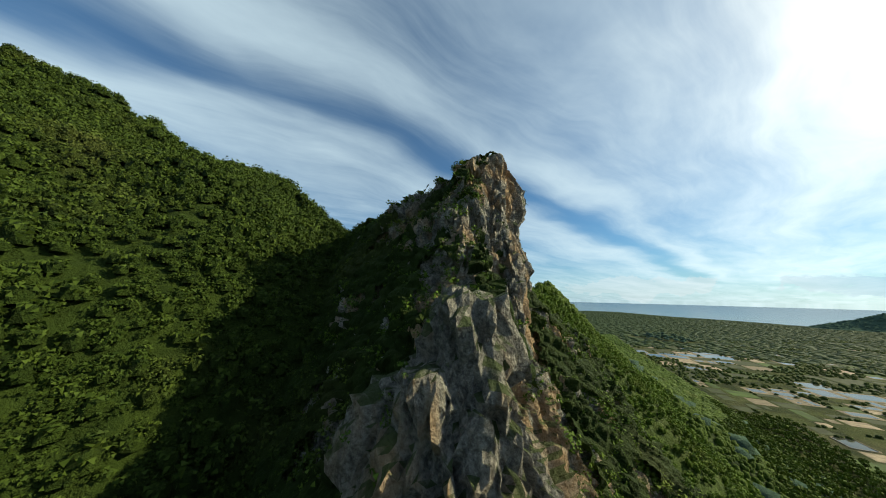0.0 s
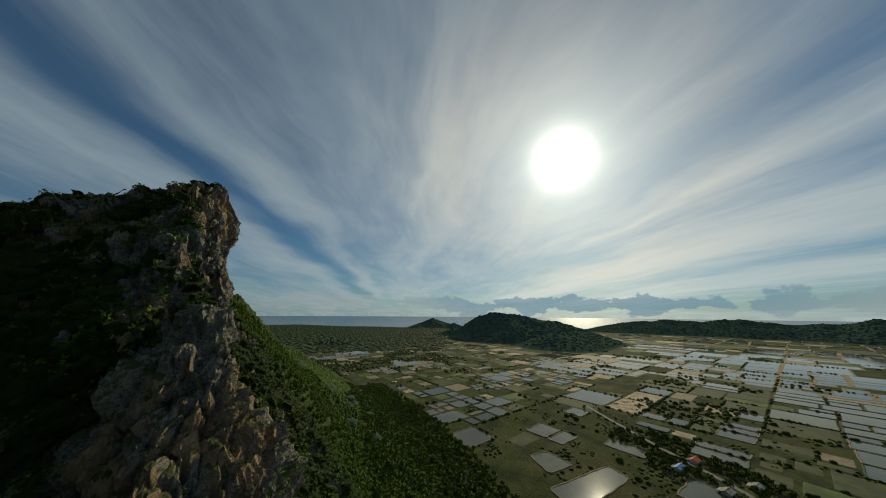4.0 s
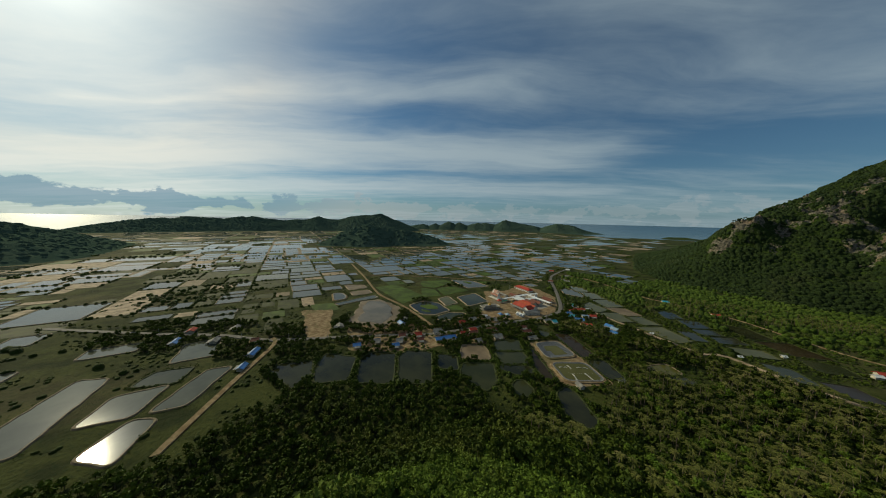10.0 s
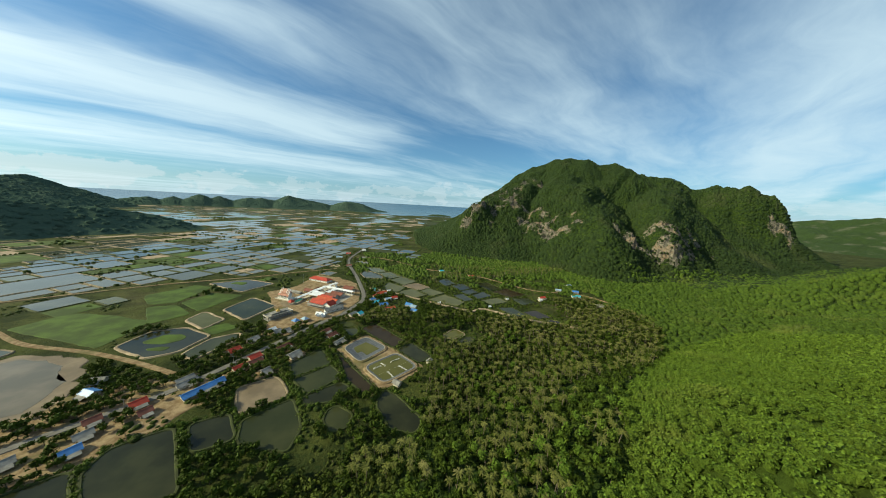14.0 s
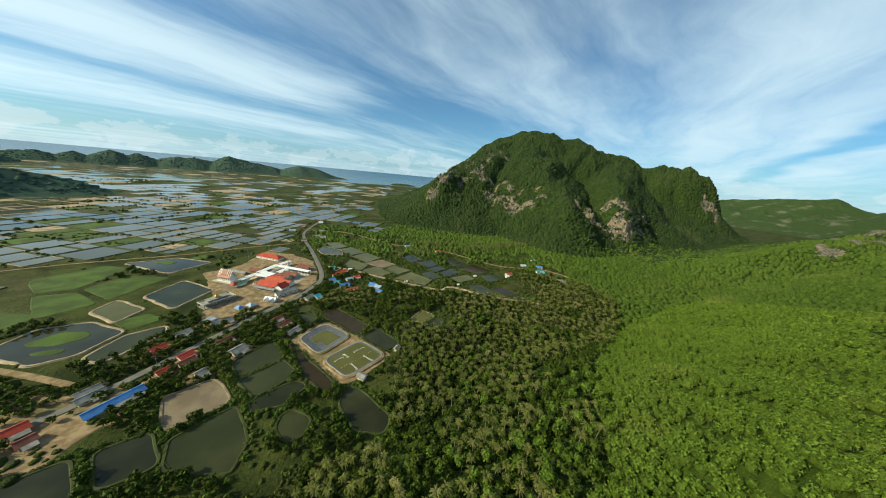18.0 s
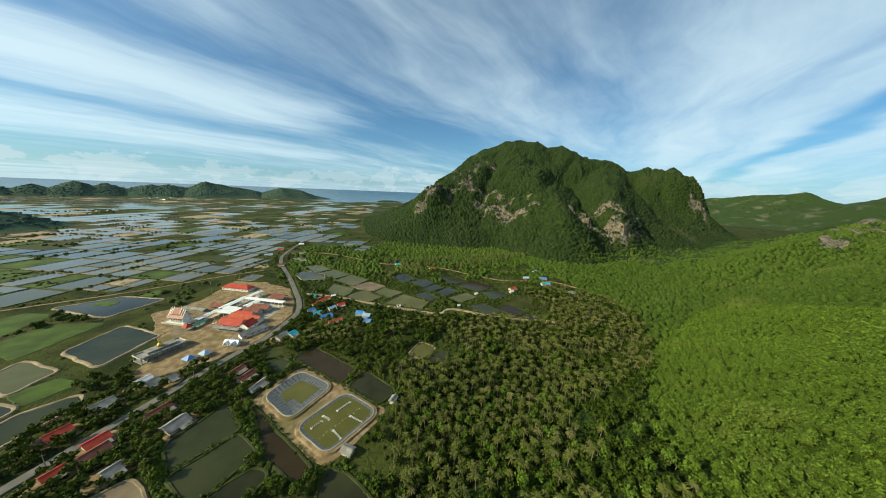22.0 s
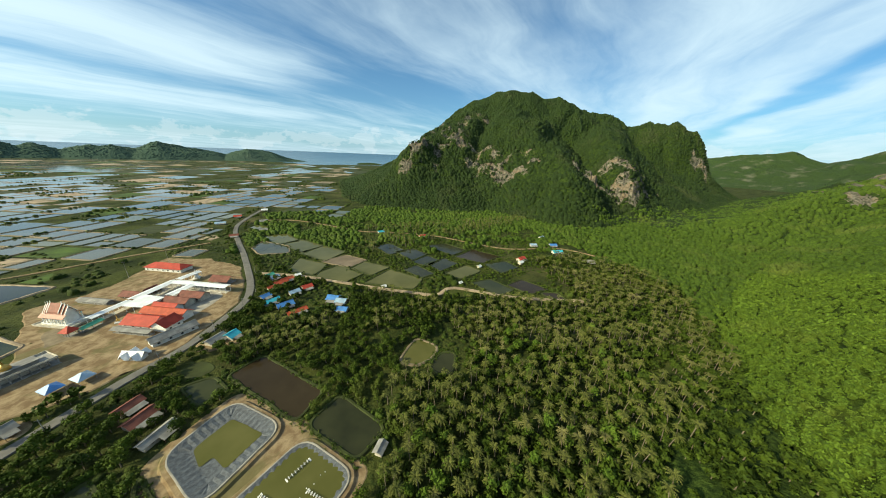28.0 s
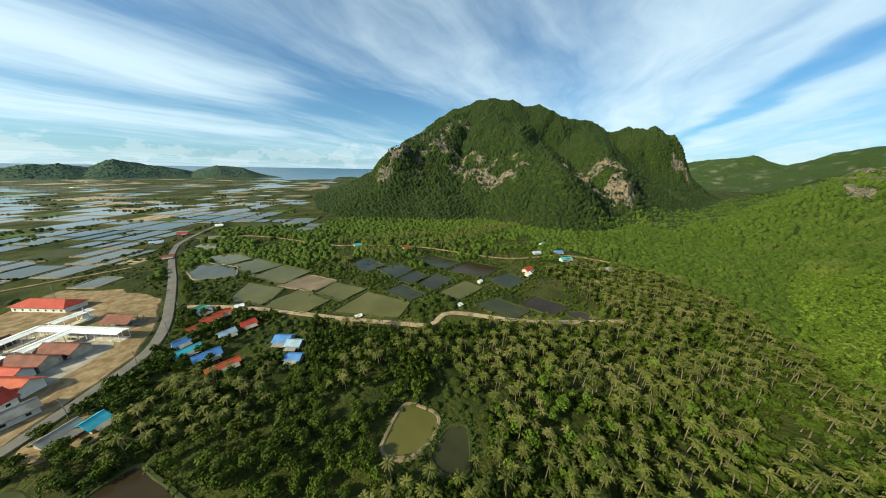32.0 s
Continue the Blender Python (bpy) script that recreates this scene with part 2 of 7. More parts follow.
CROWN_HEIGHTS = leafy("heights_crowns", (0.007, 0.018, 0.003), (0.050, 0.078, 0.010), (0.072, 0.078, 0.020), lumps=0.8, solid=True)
CROWN_FAR = leafy("hill_crowns", (0.007, 0.019, 0.006), (0.044, 0.070, 0.017), (0.064, 0.074, 0.028), 0.010, lumps=1.6, solid=True)
CROWN_WOOD = leafy("fresh_wood_crowns", (0.012, 0.030, 0.005), (0.094, 0.146, 0.016), (0.114, 0.138, 0.028), lumps=0.9, solid=True)
CROWN_SHORE = leafy("shore_wood_crowns", (0.020, 0.038, 0.011), (0.036, 0.058, 0.016), (0.046, 0.062, 0.022), lumps=0.2, solid=True)
CROWN_PLAIN = leafy("plain_tree_crowns", (0.009, 0.021, 0.003), (0.076, 0.108, 0.014), (0.092, 0.102, 0.022), lumps=0.9, solid=True)
LEAF_TREE = leafy("tree_foliage", (0.005, 0.014, 0.002), (0.078, 0.116, 0.010), (0.094, 0.106, 0.020))
LEAF_FOOT = leafy("hillfoot_foliage", (0.011, 0.027, 0.004), (0.100, 0.146, 0.015), (0.130, 0.146, 0.028))
LEAF_RANGE = leafy("range_foliage", (0.018, 0.038, 0.010), (0.056, 0.088, 0.024), (0.210, 0.195, 0.150), 0.016, lumps=2.5)
# distance haze is put into this leaf colour: bluish and lightened
LEAF_HAZY = leafy("hazy_distant_foliage", (0.042, 0.070, 0.056), (0.082, 0.120, 0.082), (0.096, 0.126, 0.088), 0.008, lumps=0.5, gloss=0.0)
LEAF_PALM = leafy("palm_fronds", (0.011, 0.021, 0.004), (0.142, 0.148, 0.033), (0.210, 0.180, 0.076), 0.05)
BARK = plain("bark", (0.17, 0.14, 0.10), 0.6, 1.5)
WATER_GREEN = water("green_pond_water", (0.024, 0.029, 0.012), (0.040, 0.044, 0.018), 0.08, 0.12)
WATER_BROWN = water("brown_pond_water", (0.025, 0.018, 0.009), (0.036, 0.027, 0.014), 0.08, 0.12)
WATER_DARK = water("dark_pond_water", (0.016, 0.018, 0.008), (0.034, 0.036, 0.015), 0.08, 0.16)
WATER_GREY = water("grey_pond_water", (0.048, 0.053, 0.036), (0.084, 0.088, 0.060), 0.07, 0.16)
WATER_OLIVE = water("olive_pond_water", (0.070, 0.070, 0.018), (0.10, 0.095, 0.030), 0.07, 0.12)
SAND = plain("sandy_soil", (0.36, 0.275, 0.18), 0.5, 0.12, bump=0.25)
MUD = plain("drying_mud", (0.195, 0.148, 0.094), 0.6, 0.06, rough=0.6, bump=0.2)
WET_MUD = water("wet_mud", (0.10, 0.088, 0.062), (0.17, 0.142, 0.100), 0.22, 0.2)
CLAY = plain("clay_bank", (0.22, 0.172, 0.108), 0.6, 0.2, bump=0.3)
GRASS = plain("grass", (0.041, 0.052, 0.011), 0.5, 0.10, bump=0.5)
MEADOW = plain("bright_marsh_grass", (0.056, 0.098, 0.008), 0.45, 0.055, bump=0.8, grain=14.0)
ASPHALT = plain("worn_concrete_road", (0.15, 0.14, 0.125), 0.7, 0.15, bump=0.1)
COURT = plain("worn_concrete_court", (0.33, 0.30, 0.25), 0.65, 0.2, bump=0.1)
LINER = plain("pond_liner_sheet", (0.105, 0.112, 0.120), 0.5, 0.9, rough=0.5, spec=0.4, bump=0.6)
WHITE = plain("white_plaster", (0.78, 0.77, 0.73), 0.8, 0.3)
CREAM = plain("weathered_plaster", (0.58, 0.53, 0.44), 0.65, 0.35)
GREY_WALL = plain("bare_concrete", (0.30, 0.29, 0.27), 0.6, 0.4)
RED_ROOF = plain("red_roof_tiles", (0.40, 0.052, 0.030), 0.7, 0.35, rough=0.7)
ORANGE_ROOF = plain("orange_roof_tiles", (0.44, 0.080, 0.034), 0.65, 0.35, rough=0.7)
TEMPLE_ROOF = plain("brown_red_glazed_tiles", (0.27, 0.085, 0.048), 0.7, 0.5, rough=0.5)
DARK_ROOF = plain("dark_red_roof_tiles", (0.19, 0.068, 0.048), 0.6, 0.35, rough=0.75)
BLUE_ROOF = plain("blue_metal_roof", (0.06, 0.20, 0.50), 0.7, 0.3, rough=0.45, spec=0.5)
TEAL_ROOF = plain("turquoise_metal_roof", (0.06, 0.40, 0.52), 0.7, 0.3, rough=0.5)
PALE_BLUE_ROOF = plain("pale_blue_metal_roof", (0.30, 0.42, 0.55), 0.7, 0.3, rough=0.45)
GREY_ROOF = plain("grey_fibre_cement_roof", (0.27, 0.26, 0.24), 0.6, 0.3)
GREEN_ROOF = plain("green_metal_roof", (0.08, 0.33, 0.22), 0.7, 0.3, rough=0.5)
WHITE_ROOF = plain("white_metal_roof", (0.75, 0.76, 0.76), 0.8, 0.25, rough=0.5)
GOLD = plain("gilded_trim", (0.60, 0.38, 0.10), 0.7, 0.8, rough=0.35, metal=0.8)
TIMBER = plain("weathered_timber", (0.20, 0.14, 0.09), 0.6, 0.6)
GLASS_DARK = plain("dark_window_glass", (0.025, 0.03, 0.035), 0.7, 0.4, rough=0.08, spec=0.6, bump=0)


def ground_material():
    """Plain of scrub, grass and bare soil, in patches of field size with finer tufts."""
    m, k, s, p = material("plain_ground", 0.95, 0.1)
    big = k.noise(p, 0.006, 5.0, 0.6, 0.3)
    mid = k.noise(p, 0.035, 5.0, 0.62)
    tuft = k.noise(p, 0.45, 4.0, 0.65)
    c = k.mix(k.ramp(mid, 0.36, 0.62), (0.017, 0.024, 0.005), (0.050, 0.058, 0.013))
    c = k.mix(k.math("MULTIPLY", k.ramp(big, 0.52, 0.68), 0.30), c, (0.13, 0.105, 0.055))
    c = k.mix(k.math("MULTIPLY", k.ramp(tuft, 0.48, 0.68), 0.7), c, (0.014, 0.028, 0.007))
    # the hills are wooded down to the ground: low growth, darkened to stand for canopy shade
    hill = k.ramp(k.add("ShaderNodeSeparateXYZ", Vector=p).outputs[2], 0.8, 5.0)
    low = k.mix(k.ramp(k.noise(p, 0.30, 4.0, 0.7), 0.38, 0.64), (0.011, 0.022, 0.004), (0.038, 0.060, 0.010))
    c = k.mix(hill, c, low)
    # steep places are bare limestone
    up = k.add("ShaderNodeSeparateXYZ", Vector=k.add("ShaderNodeNewGeometry").outputs["Normal"]).outputs[2]
    rocky = k.math("ADD", up, k.math("MULTIPLY", k.math("SUBTRACT", mid, 0.5), 0.40))
    bare = k.add("ShaderNodeAttribute")
    bare.attribute_name = "bare"
    rock = k.mix(k.ramp(k.noise(p, 0.25, 5.0, 0.7), 0.35, 0.65), (0.045, 0.043, 0.034), (0.170, 0.152, 0.118))
    rock = k.mix(k.math("MULTIPLY", k.ramp(k.noise(p, 0.05, 3.0, 0.6), 0.5, 0.66), 0.6), rock, (0.20, 0.14, 0.09))
    broken = k.math("ADD", bare.outputs["Fac"], k.math("MULTIPLY", k.math("MULTIPLY", k.math("SUBTRACT", k.noise(p, 0.12, 5.0, 0.75), 0.5), 2.2), k.math("MULTIPLY", bare.outputs["Fac"], 3.0, clamp=True)))
    c = k.mix(k.math("MAXIMUM", k.ramp(rocky, 0.36, 0.26), k.ramp(broken, 0.42, 0.62)), c, rock)
    k.put(c, s.inputs["Base Color"])
    bumped(k, s, k.math("ADD", tuft, k.math("MULTIPLY", mid, 2.0)), 0.9, 1.2)
    return m


def rock_material():
    """Grey weathered limestone with ochre faces, dark water streaks and moss on ledges."""
    m, k, s, p = material("limestone", 0.92, 0.2)
    upright = k.vmath("MULTIPLY", p, (1.0, 1.0, 0.22))
    streak = k.noise(upright, 0.55, 5.0, 0.65, 0.4)
    grain = k.noise(p, 1.8, 6.0, 0.7)
    warm = k.noise(k.vmath("MULTIPLY", p, (1.0, 1.0, 0.5)), 0.085, 3.0, 0.55, 0.5)
    crack = k.add("ShaderNodeTexVoronoi", Vector=k.vmath("MULTIPLY", p, (1.0, 1.0, 0.45)), Scale=0.42)
    crack.feature = "DISTANCE_TO_EDGE"
    c = k.mix(k.ramp(grain, 0.32, 0.66), (0.105, 0.100, 0.090), (0.38, 0.355, 0.305))
    c = k.mix(k.math("MULTIPLY", k.ramp(warm, 0.46, 0.60), 0.75), c, (0.43, 0.275, 0.140))
    c = k.mix(k.math("MULTIPLY", k.ramp(streak, 0.57, 0.74), 0.6), c, (0.065, 0.062, 0.058))
    c = k.mix(k.math("MULTIPLY", k.ramp(crack.outputs["Distance"], 0.05, 0.0), 0.2), c, (0.04, 0.038, 0.034))
    up = k.add("ShaderNodeSeparateXYZ", Vector=k.add("ShaderNodeNewGeometry").outputs["Normal"]).outputs[2]
    moss = k.math("ADD", up, k.math("MULTIPLY", k.math("SUBTRACT", k.noise(p, 0.22, 4.0, 0.6), 0.5), 1.3))
    c = k.mix(k.math("MULTIPLY", k.ramp(moss, 0.52, 0.80), 0.9), c, (0.052, 0.076, 0.018))
    k.put(c, s.inputs["Base Color"])
    chips = k.add("ShaderNodeTexVoronoi", Vector=k.vmath("MULTIPLY", p, (1.0, 1.0, 0.6)), Scale=0.9)
    bumped(k, s, k.math("ADD", k.math("MULTIPLY", grain, 1.4), k.math("ADD", k.math("MULTIPLY", streak, 1.2), k.math("MULTIPLY", chips.outputs["Distance"], 0.9))), 1.0, 1.1)
    return m


def yard_material():
    """Trodden sand with brown earth and thin grass."""
    m, k, s, p = material("trodden_yard", 0.95, 0.15)
    wide, mid, grain = k.noise(p, 0.05, 4.0, 0.6, 0.6), k.noise(p, 0.22, 5.0, 0.65, 0.4), k.noise(p, 2.2, 4.0, 0.7)
    c = k.mix(k.ramp(mid, 0.36, 0.66), (0.145, 0.096, 0.050), (0.275, 0.205, 0.118))
    c = k.mix(k.math("MULTIPLY", k.ramp(wide, 0.52, 0.66), 0.8), c, (0.105, 0.095, 0.038))
    c = k.mix(k.math("MULTIPLY", k.ramp(grain, 0.5, 0.75), 0.5), c, (0.13, 0.10, 0.06))
    k.put(c, s.inputs["Base Color"])
    bumped(k, s, grain, 0.4, 0.15)
    return m


YARD = yard_material()
LEAF_WOOD = leafy("fresh_wood_foliage", (0.024, 0.050, 0.007), (0.092, 0.142, 0.017), (0.115, 0.138, 0.028))
LEAF_BANK = leafy("bank_foliage", (0.022, 0.044, 0.006), (0.079, 0.116, 0.015), (0.101, 0.112, 0.024))
GROUND = ground_material()
ROCK = rock_material()
SEA = water("sea_water", (0.035, 0.075, 0.10), (0.05, 0.095, 0.115), 0.22)

# ---- land form ----
RNG = np.random.default_rng(7)


def lattice(ix, iy, seed):
    h = np.sin(ix * 127.1 + iy * 311.7 + seed * 74.7) * 43758.5453
    return h - np.floor(h)


def value_noise(x, y, seed=0):
    ix, iy = np.floor(x), np.floor(y)
    fx, fy = x - ix, y - iy
    fx, fy = fx * fx * (3 - 2 * fx), fy * fy * (3 - 2 * fy)
    a, b = lattice(ix, iy, seed), lattice(ix + 1, iy, seed)
    c, d = lattice(ix, iy + 1, seed), lattice(ix + 1, iy + 1, seed)
    return (a + (b - a) * fx) * (1 - fy) + (c + (d - c) * fx) * fy


def fbm(x, y, octaves=4, seed=0):
    total, size = 0.0, 1.0
    for i in range(octaves):
        total = total + size * (value_noise(x, y, seed + i) - 0.5)
        x, y, size = x * 2.03 + 11.3, y * 2.03 - 7.9, size * 0.5
    return total


def ridge(x, y, crest, power):
    """Height of a hill round a crest line of (x, y, height, half width) points."""
    best = np.zeros_like(x)
    for (x0, y0, z0, w0), (x1, y1, z1, w1) in zip(crest, crest[1:]):
        dx, dy = x1 - x0, y1 - y0
        s = np.clip(((x - x0) * dx + (y - y0) * dy) / (dx * dx + dy * dy), 0, 1)
        d = np.hypot(x - x0 - s * dx, y - y0 - s * dy)
        u = np.clip(1 - d / (w0 + s * (w1 - w0)), 0, 1)
        best = np.maximum(best, (z0 + s * (z1 - z0)) * u ** power)
    return best


def dome(x, y, crest, knee, low):
    """A steep-shouldered hill: a gentle skirt up to the knee, then walls and a rounded top."""
    best = np.zeros_like(x)
    for (x0, y0, z0, w0), (x1, y1, z1, w1) in zip(crest, crest[1:]):
        dx, dy = x1 - x0, y1 - y0
        s = np.clip(((x - x0) * dx + (y - y0) * dy) / (dx * dx + dy * dy), 0, 1)
        d = np.hypot(x - x0 - s * dx, y - y0 - s * dy)
        u = np.clip(1 - d / (w0 + s * (w1 - w0)), 0, 1)
        top = np.clip((u - knee) / (1 - knee), 0, 1)
        form = np.where(u < knee, low * (u / knee) ** 1.35, low + (1 - low) * np.sin(top * np.pi / 2) ** 1.3)
        best = np.maximum(best, (z0 + s * (z1 - z0)) * form)
    return best


# the massif that the walk starts from
WEST_HILL = [(-1500, -230, 190, 330), (-1000, -150, 165, 320), (-650, -40, 165, 330), (-450, 60, 195, 370), (-220, 120, 240, 380), (-110, 140, 195, 370), (-60, 125, 170, 270), (-30, 108, 150, 225)]
EAST_FLANK = [(-30, 108, 142, 200), (20, 92, 134, 190), (55, 140, 130, 190), (85, 190, 130, 200), (115, 270, 122, 220), (190, 430, 92, 220), (320, 620, 30, 160)]
WEST_FOOT = [(-620, -360, 38, 150), (-760, -320, 68, 200), (-980, -340, 95, 260), (-1350, -300, 120, 300)]
# the great hill in the south-west, with its cliffs
GREAT_HILL = [(-150, -850, 6, 60), (-200, -842, 58, 125), (-250, -852, 126, 190), (-330, -900, 168, 280), (-480, -1030, 230, 430), (-660, -1165, 312, 600), (-700, -1105, 324, 590), (-752, -1068, 298, 560), (-815, -1035, 302, 540), (-870, -985, 264, 500), (-930, -950, 256, 460), (-985, -892, 206, 380), (-1010, -840, 220, 330), (-1058, -760, 222, 230), (-1082, -712, 184, 140), (-1096, -676, 90, 70)]
GREAT_SPUR = [(-660, -1165, 325, 400), (-540, -860, 205, 320), (-480, -650, 118, 170), (-432, -560, 76, 90)]
SECOND_SPUR = [(-930, -950, 255, 400), (-720, -720, 165, 260), (-600, -590, 104, 130), (-560, -545, 80, 80)]
FAR_WEST = [(-2300, -1500, 130, 420), (-2400, -1150, 160, 480), (-2500, -900, 195, 500), (-2450, -740, 118, 450), (-2480, -590, 205, 500), (-2500, -350, 250, 520)]
# far hills over the plain and the islands off the shore
FAR_HILLS = [
    ([(2120, 1330, 40, 120), (2260, 1262, 88, 200), (2330, 1130, 40, 130)], 1.1),
    ([(2215, 1060, 30, 80), (2225, 1020, 54, 110), (2215, 960, 30, 80)], 1.1),
    ([(1440, 730, 20, 60), (1490, 680, 40, 90), (1500, 620, 24, 70)], 1.2),
    ([(1310, 540, 20, 60), (1375, 470, 116, 170), (1396, 405, 134, 240), (1424, 300, 130, 280), (1440, 180, 108, 260), (1459, 90, 100, 240), (1440, -50, 50, 150), (1180, 60, 62, 170)], 1.0),
    ([(2540, -240, 60, 240), (2521, -550, 98, 300), (2457, -753, 83, 260), (2398, -935, 106, 280), (2329, -1117, 80, 240), (2253, -1266, 81, 250), (2210, -1350, 110, 280), (2117, -1494, 89, 260), (2019, -1623, 132, 320), (1901, -1778, 144, 340), (1800, -1880, 112, 250), (1757, -1923, 54, 130)], 1.0),
    ([(955, -715, 46, 90), (890, -815, 88, 145), (820, -890, 62, 105), (780, -925, 66, 105), (700, -1000, 40, 100)], 1.05),
    ([(1951, -2289, 33, 110), (1851, -2379, 60, 150), (1794, -2419, 12, 80), (1733, -2463, 68, 140), (1673, -2508, 36, 110), (1614, -2552, 96, 180), (1565, -2581, 52, 150), (1508, -2613, 82, 170), (1429, -2659, 54, 150), (1333, -2714, 84, 190), (1250, -2750, 87, 200), (1158, -2790, 68, 180), (1046, -2840, 115, 230), (933, -2877, 99, 210), (805, -2920, 72, 190), (701, -2948, 44, 150), (560, -2984, 98, 220), (415, -3009, 78, 190), (240, -3030, 20, 110)], 0.95),
    ([(706, 925, 8, 36), (740, 882, 22, 60), (768, 850, 24, 60), (800, 815, 8, 36)], 1.1),
    ([(-330, -2720, 14, 60), (-420, -2700, 20, 70), (-500, -2690, 10, 60)], 1.0),
]
# crest lines of the bare rock: (x, y, height)
CRAG = [(2.5, 24.5, 116.0), (4.0, 28.0, 122.5), (7.0, 40.0, 117.5), (10.5, 55.0, 127.0), (8.5, 65.0, 146.0), (12.5, 79.0, 165.0), (16.0, 83.0, 168.2), (19.5, 86.5, 168.6), (21.0, 90.0, 165.5)]
CRAG_BACK = [(18.8, 86.5, 168.6), (5.0, 86.0, 162.5), (-6.0, 89.0, 155.5), (-18.0, 95.0, 149.0), (-32.0, 109.0, 147.0)]


def crag_height(x, y, crest, west, east, flat, capped=False):
    best = np.full_like(x, -50.0)
    for (x0, y0, z0), (x1, y1, z1) in zip(crest, crest[1:]):
        dx, dy = x1 - x0, y1 - y0
        raw = ((x - x0) * dx + (y - y0) * dy) / (dx * dx + dy * dy)
        s = np.clip(raw, 0, 1)
        px, py = x - x0 - s * dx, y - y0 - s * dy
        d = np.maximum(np.hypot(px, py) - flat - np.clip((z0 - 140) / 15, 0, 1) * 2.0, 0)
        k = np.where(px * dy - py * dx > 0, east, west)
        z = z0 + s * (z1 - z0)
        k = np.where((px * dy - py * dx > 0) & (d > 0.1), k + 0.8 * np.exp(-d / 7.0), k)
        drop = np.where((px * dy - py * dx > 0) & (z > 140), np.where(d < 7.0, d * 6.2, 43.4 + (d - 7.0) * 1.35), k * d)
        if capped:
            drop = drop + 8.0 * np.maximum(-raw, 0) * math.hypot(dx, dy)
        best = np.maximum(best, z - drop)
    return best


# the line where the eastern slope meets the plain
FOOT = [(-130, -250), (-60, -222), (10, -186), (48, -158), (72, -120), (88, -80), (100, -45), (124, 0), (156, 44), (205, 92), (262, 165), (350, 330), (480, 620), (620, 900)]


def foot_cap(x, y):
    """How high the slope may stand, by how far it lies behind its foot."""
    best, side = np.full_like(x, 1e9), np.zeros_like(x)
    for (x0, y0), (x1, y1) in zip(FOOT, FOOT[1:]):
        dx, dy = x1 - x0, y1 - y0
        t = np.clip(((x - x0) * dx + (y - y0) * dy) / (dx * dx + dy * dy), 0, 1)
        px, py = x - x0 - t * dx, y - y0 - t * dy
        d = np.hypot(px, py)
        side = np.where(d < best, dx * py - dy * px, side)
        best = np.minimum(best, d)
    d = np.where(side > 0, best, -best)
    d = np.where(x < -130, 1e3, d)
    return np.where(d > 0, 0.42 * d + 0.0042 * d * d, 0.0)


def hills(x, y):
    h = ridge(x, y, WEST_HILL, 1.2)
    h = np.maximum(h, ridge(x, y, EAST_FLANK, 1.65))
    h = np.minimum(h, foot_cap(x, y))
    h = np.maximum(h, ridge(x, y, WEST_FOOT, 1.3))
    m = np.maximum(dome(x, y, GREAT_HILL, 0.42, 0.30), dome(x, y, GREAT_SPUR, 0.35, 0.40))
    m = np.maximum(m, dome(x, y, SECOND_SPUR, 0.42, 0.30))
    h = np.maximum(h, m)
    h = np.maximum(h, ridge(x, y, FAR_WEST, 1.1))
    far = np.zeros_like(x)
    for crest, power in FAR_HILLS:
        far = np.maximum(far, ridge(x, y, crest, power))
    far = far * (1 + 0.16 * fbm(x / 110.0, y / 110.0, 4, 47))
    rough = np.where(far > h, 0.35, 1.0)
    h = np.maximum(h, far)
    rough = rough * np.clip(h / 60.0, 0, 1)
    h = h + rough * (fbm(x / 75.0, y / 75.0, 4, 3) * 18.0 + fbm(x / 19.0, y / 19.0, 3, 9) * 5.0)
    # buttresses and gullies down the steep walls
    wall = np.clip((m - 60) / 50, 0, 1) * np.clip((330 - m) / 60, 0, 1)
    h = h + wall * 15.0 * fbm((x * 0.6 - y * 0.8) / 30.0, (x * 0.8 + y * 0.6) / 110.0, 3, 31)
    edge = np.clip((h - 22) / 30, 0, 1)
    return np.maximum(h + edge * bareness(x, y) * (3.0 + 13.0 * fbm(x / 14.0, y / 14.0, 3, 57)), 0)


def land(x, y):
    """Height of the whole land, with the crag."""
    x, y = np.asarray(x, float), np.asarray(y, float)
    h = hills(x, y)
    # gully between the crag and the western slope
    h = h - 44 * np.exp(-(((x + 30) / 31) ** 2 + ((y - 38) / 52) ** 2)) * np.clip(h / 60, 0, 1)
    near = (abs(x - 5) < 90) & (y > -40) & (y < 190)
    c = np.maximum(crag_height(x, y, CRAG, 1.75, 1.9, 2.0), crag_height(x, y, CRAG_BACK, 1.9, 1.5, 3.0, True))
    c = np.where(c > h, h + (c - h) * (1 + 0.10 * fbm(x / 7.0, y / 7.0, 3, 41)), h)
    return np.where(near, np.maximum(h, c), h)


# cliffs where the rock stays bare: (x, y, reach)
CLIFFS = [(-353, -944, 76), (-338, -848, 61), (-241, -820, 59), (-201, -807, 28), (-380, -779, 66), (-462, -971, 51), (-394, -709, 54), (-424, -676, 46), (-509, -588, 41), (-489, -553, 37), (-588, -596, 37), (-543, -544, 41), (-575, -546, 46), (-557, -521, 32), (-679, -569, 39), (-1057, -648, 44), (-160, 120, 28), (-200, 100, 30), (-250, 60, 25), (-180, 140, 22), (-810, -330, 56), (-900, -350, 60), (-730, -318, 30), (-975, -337, 66), (-1080, -300, 60)]


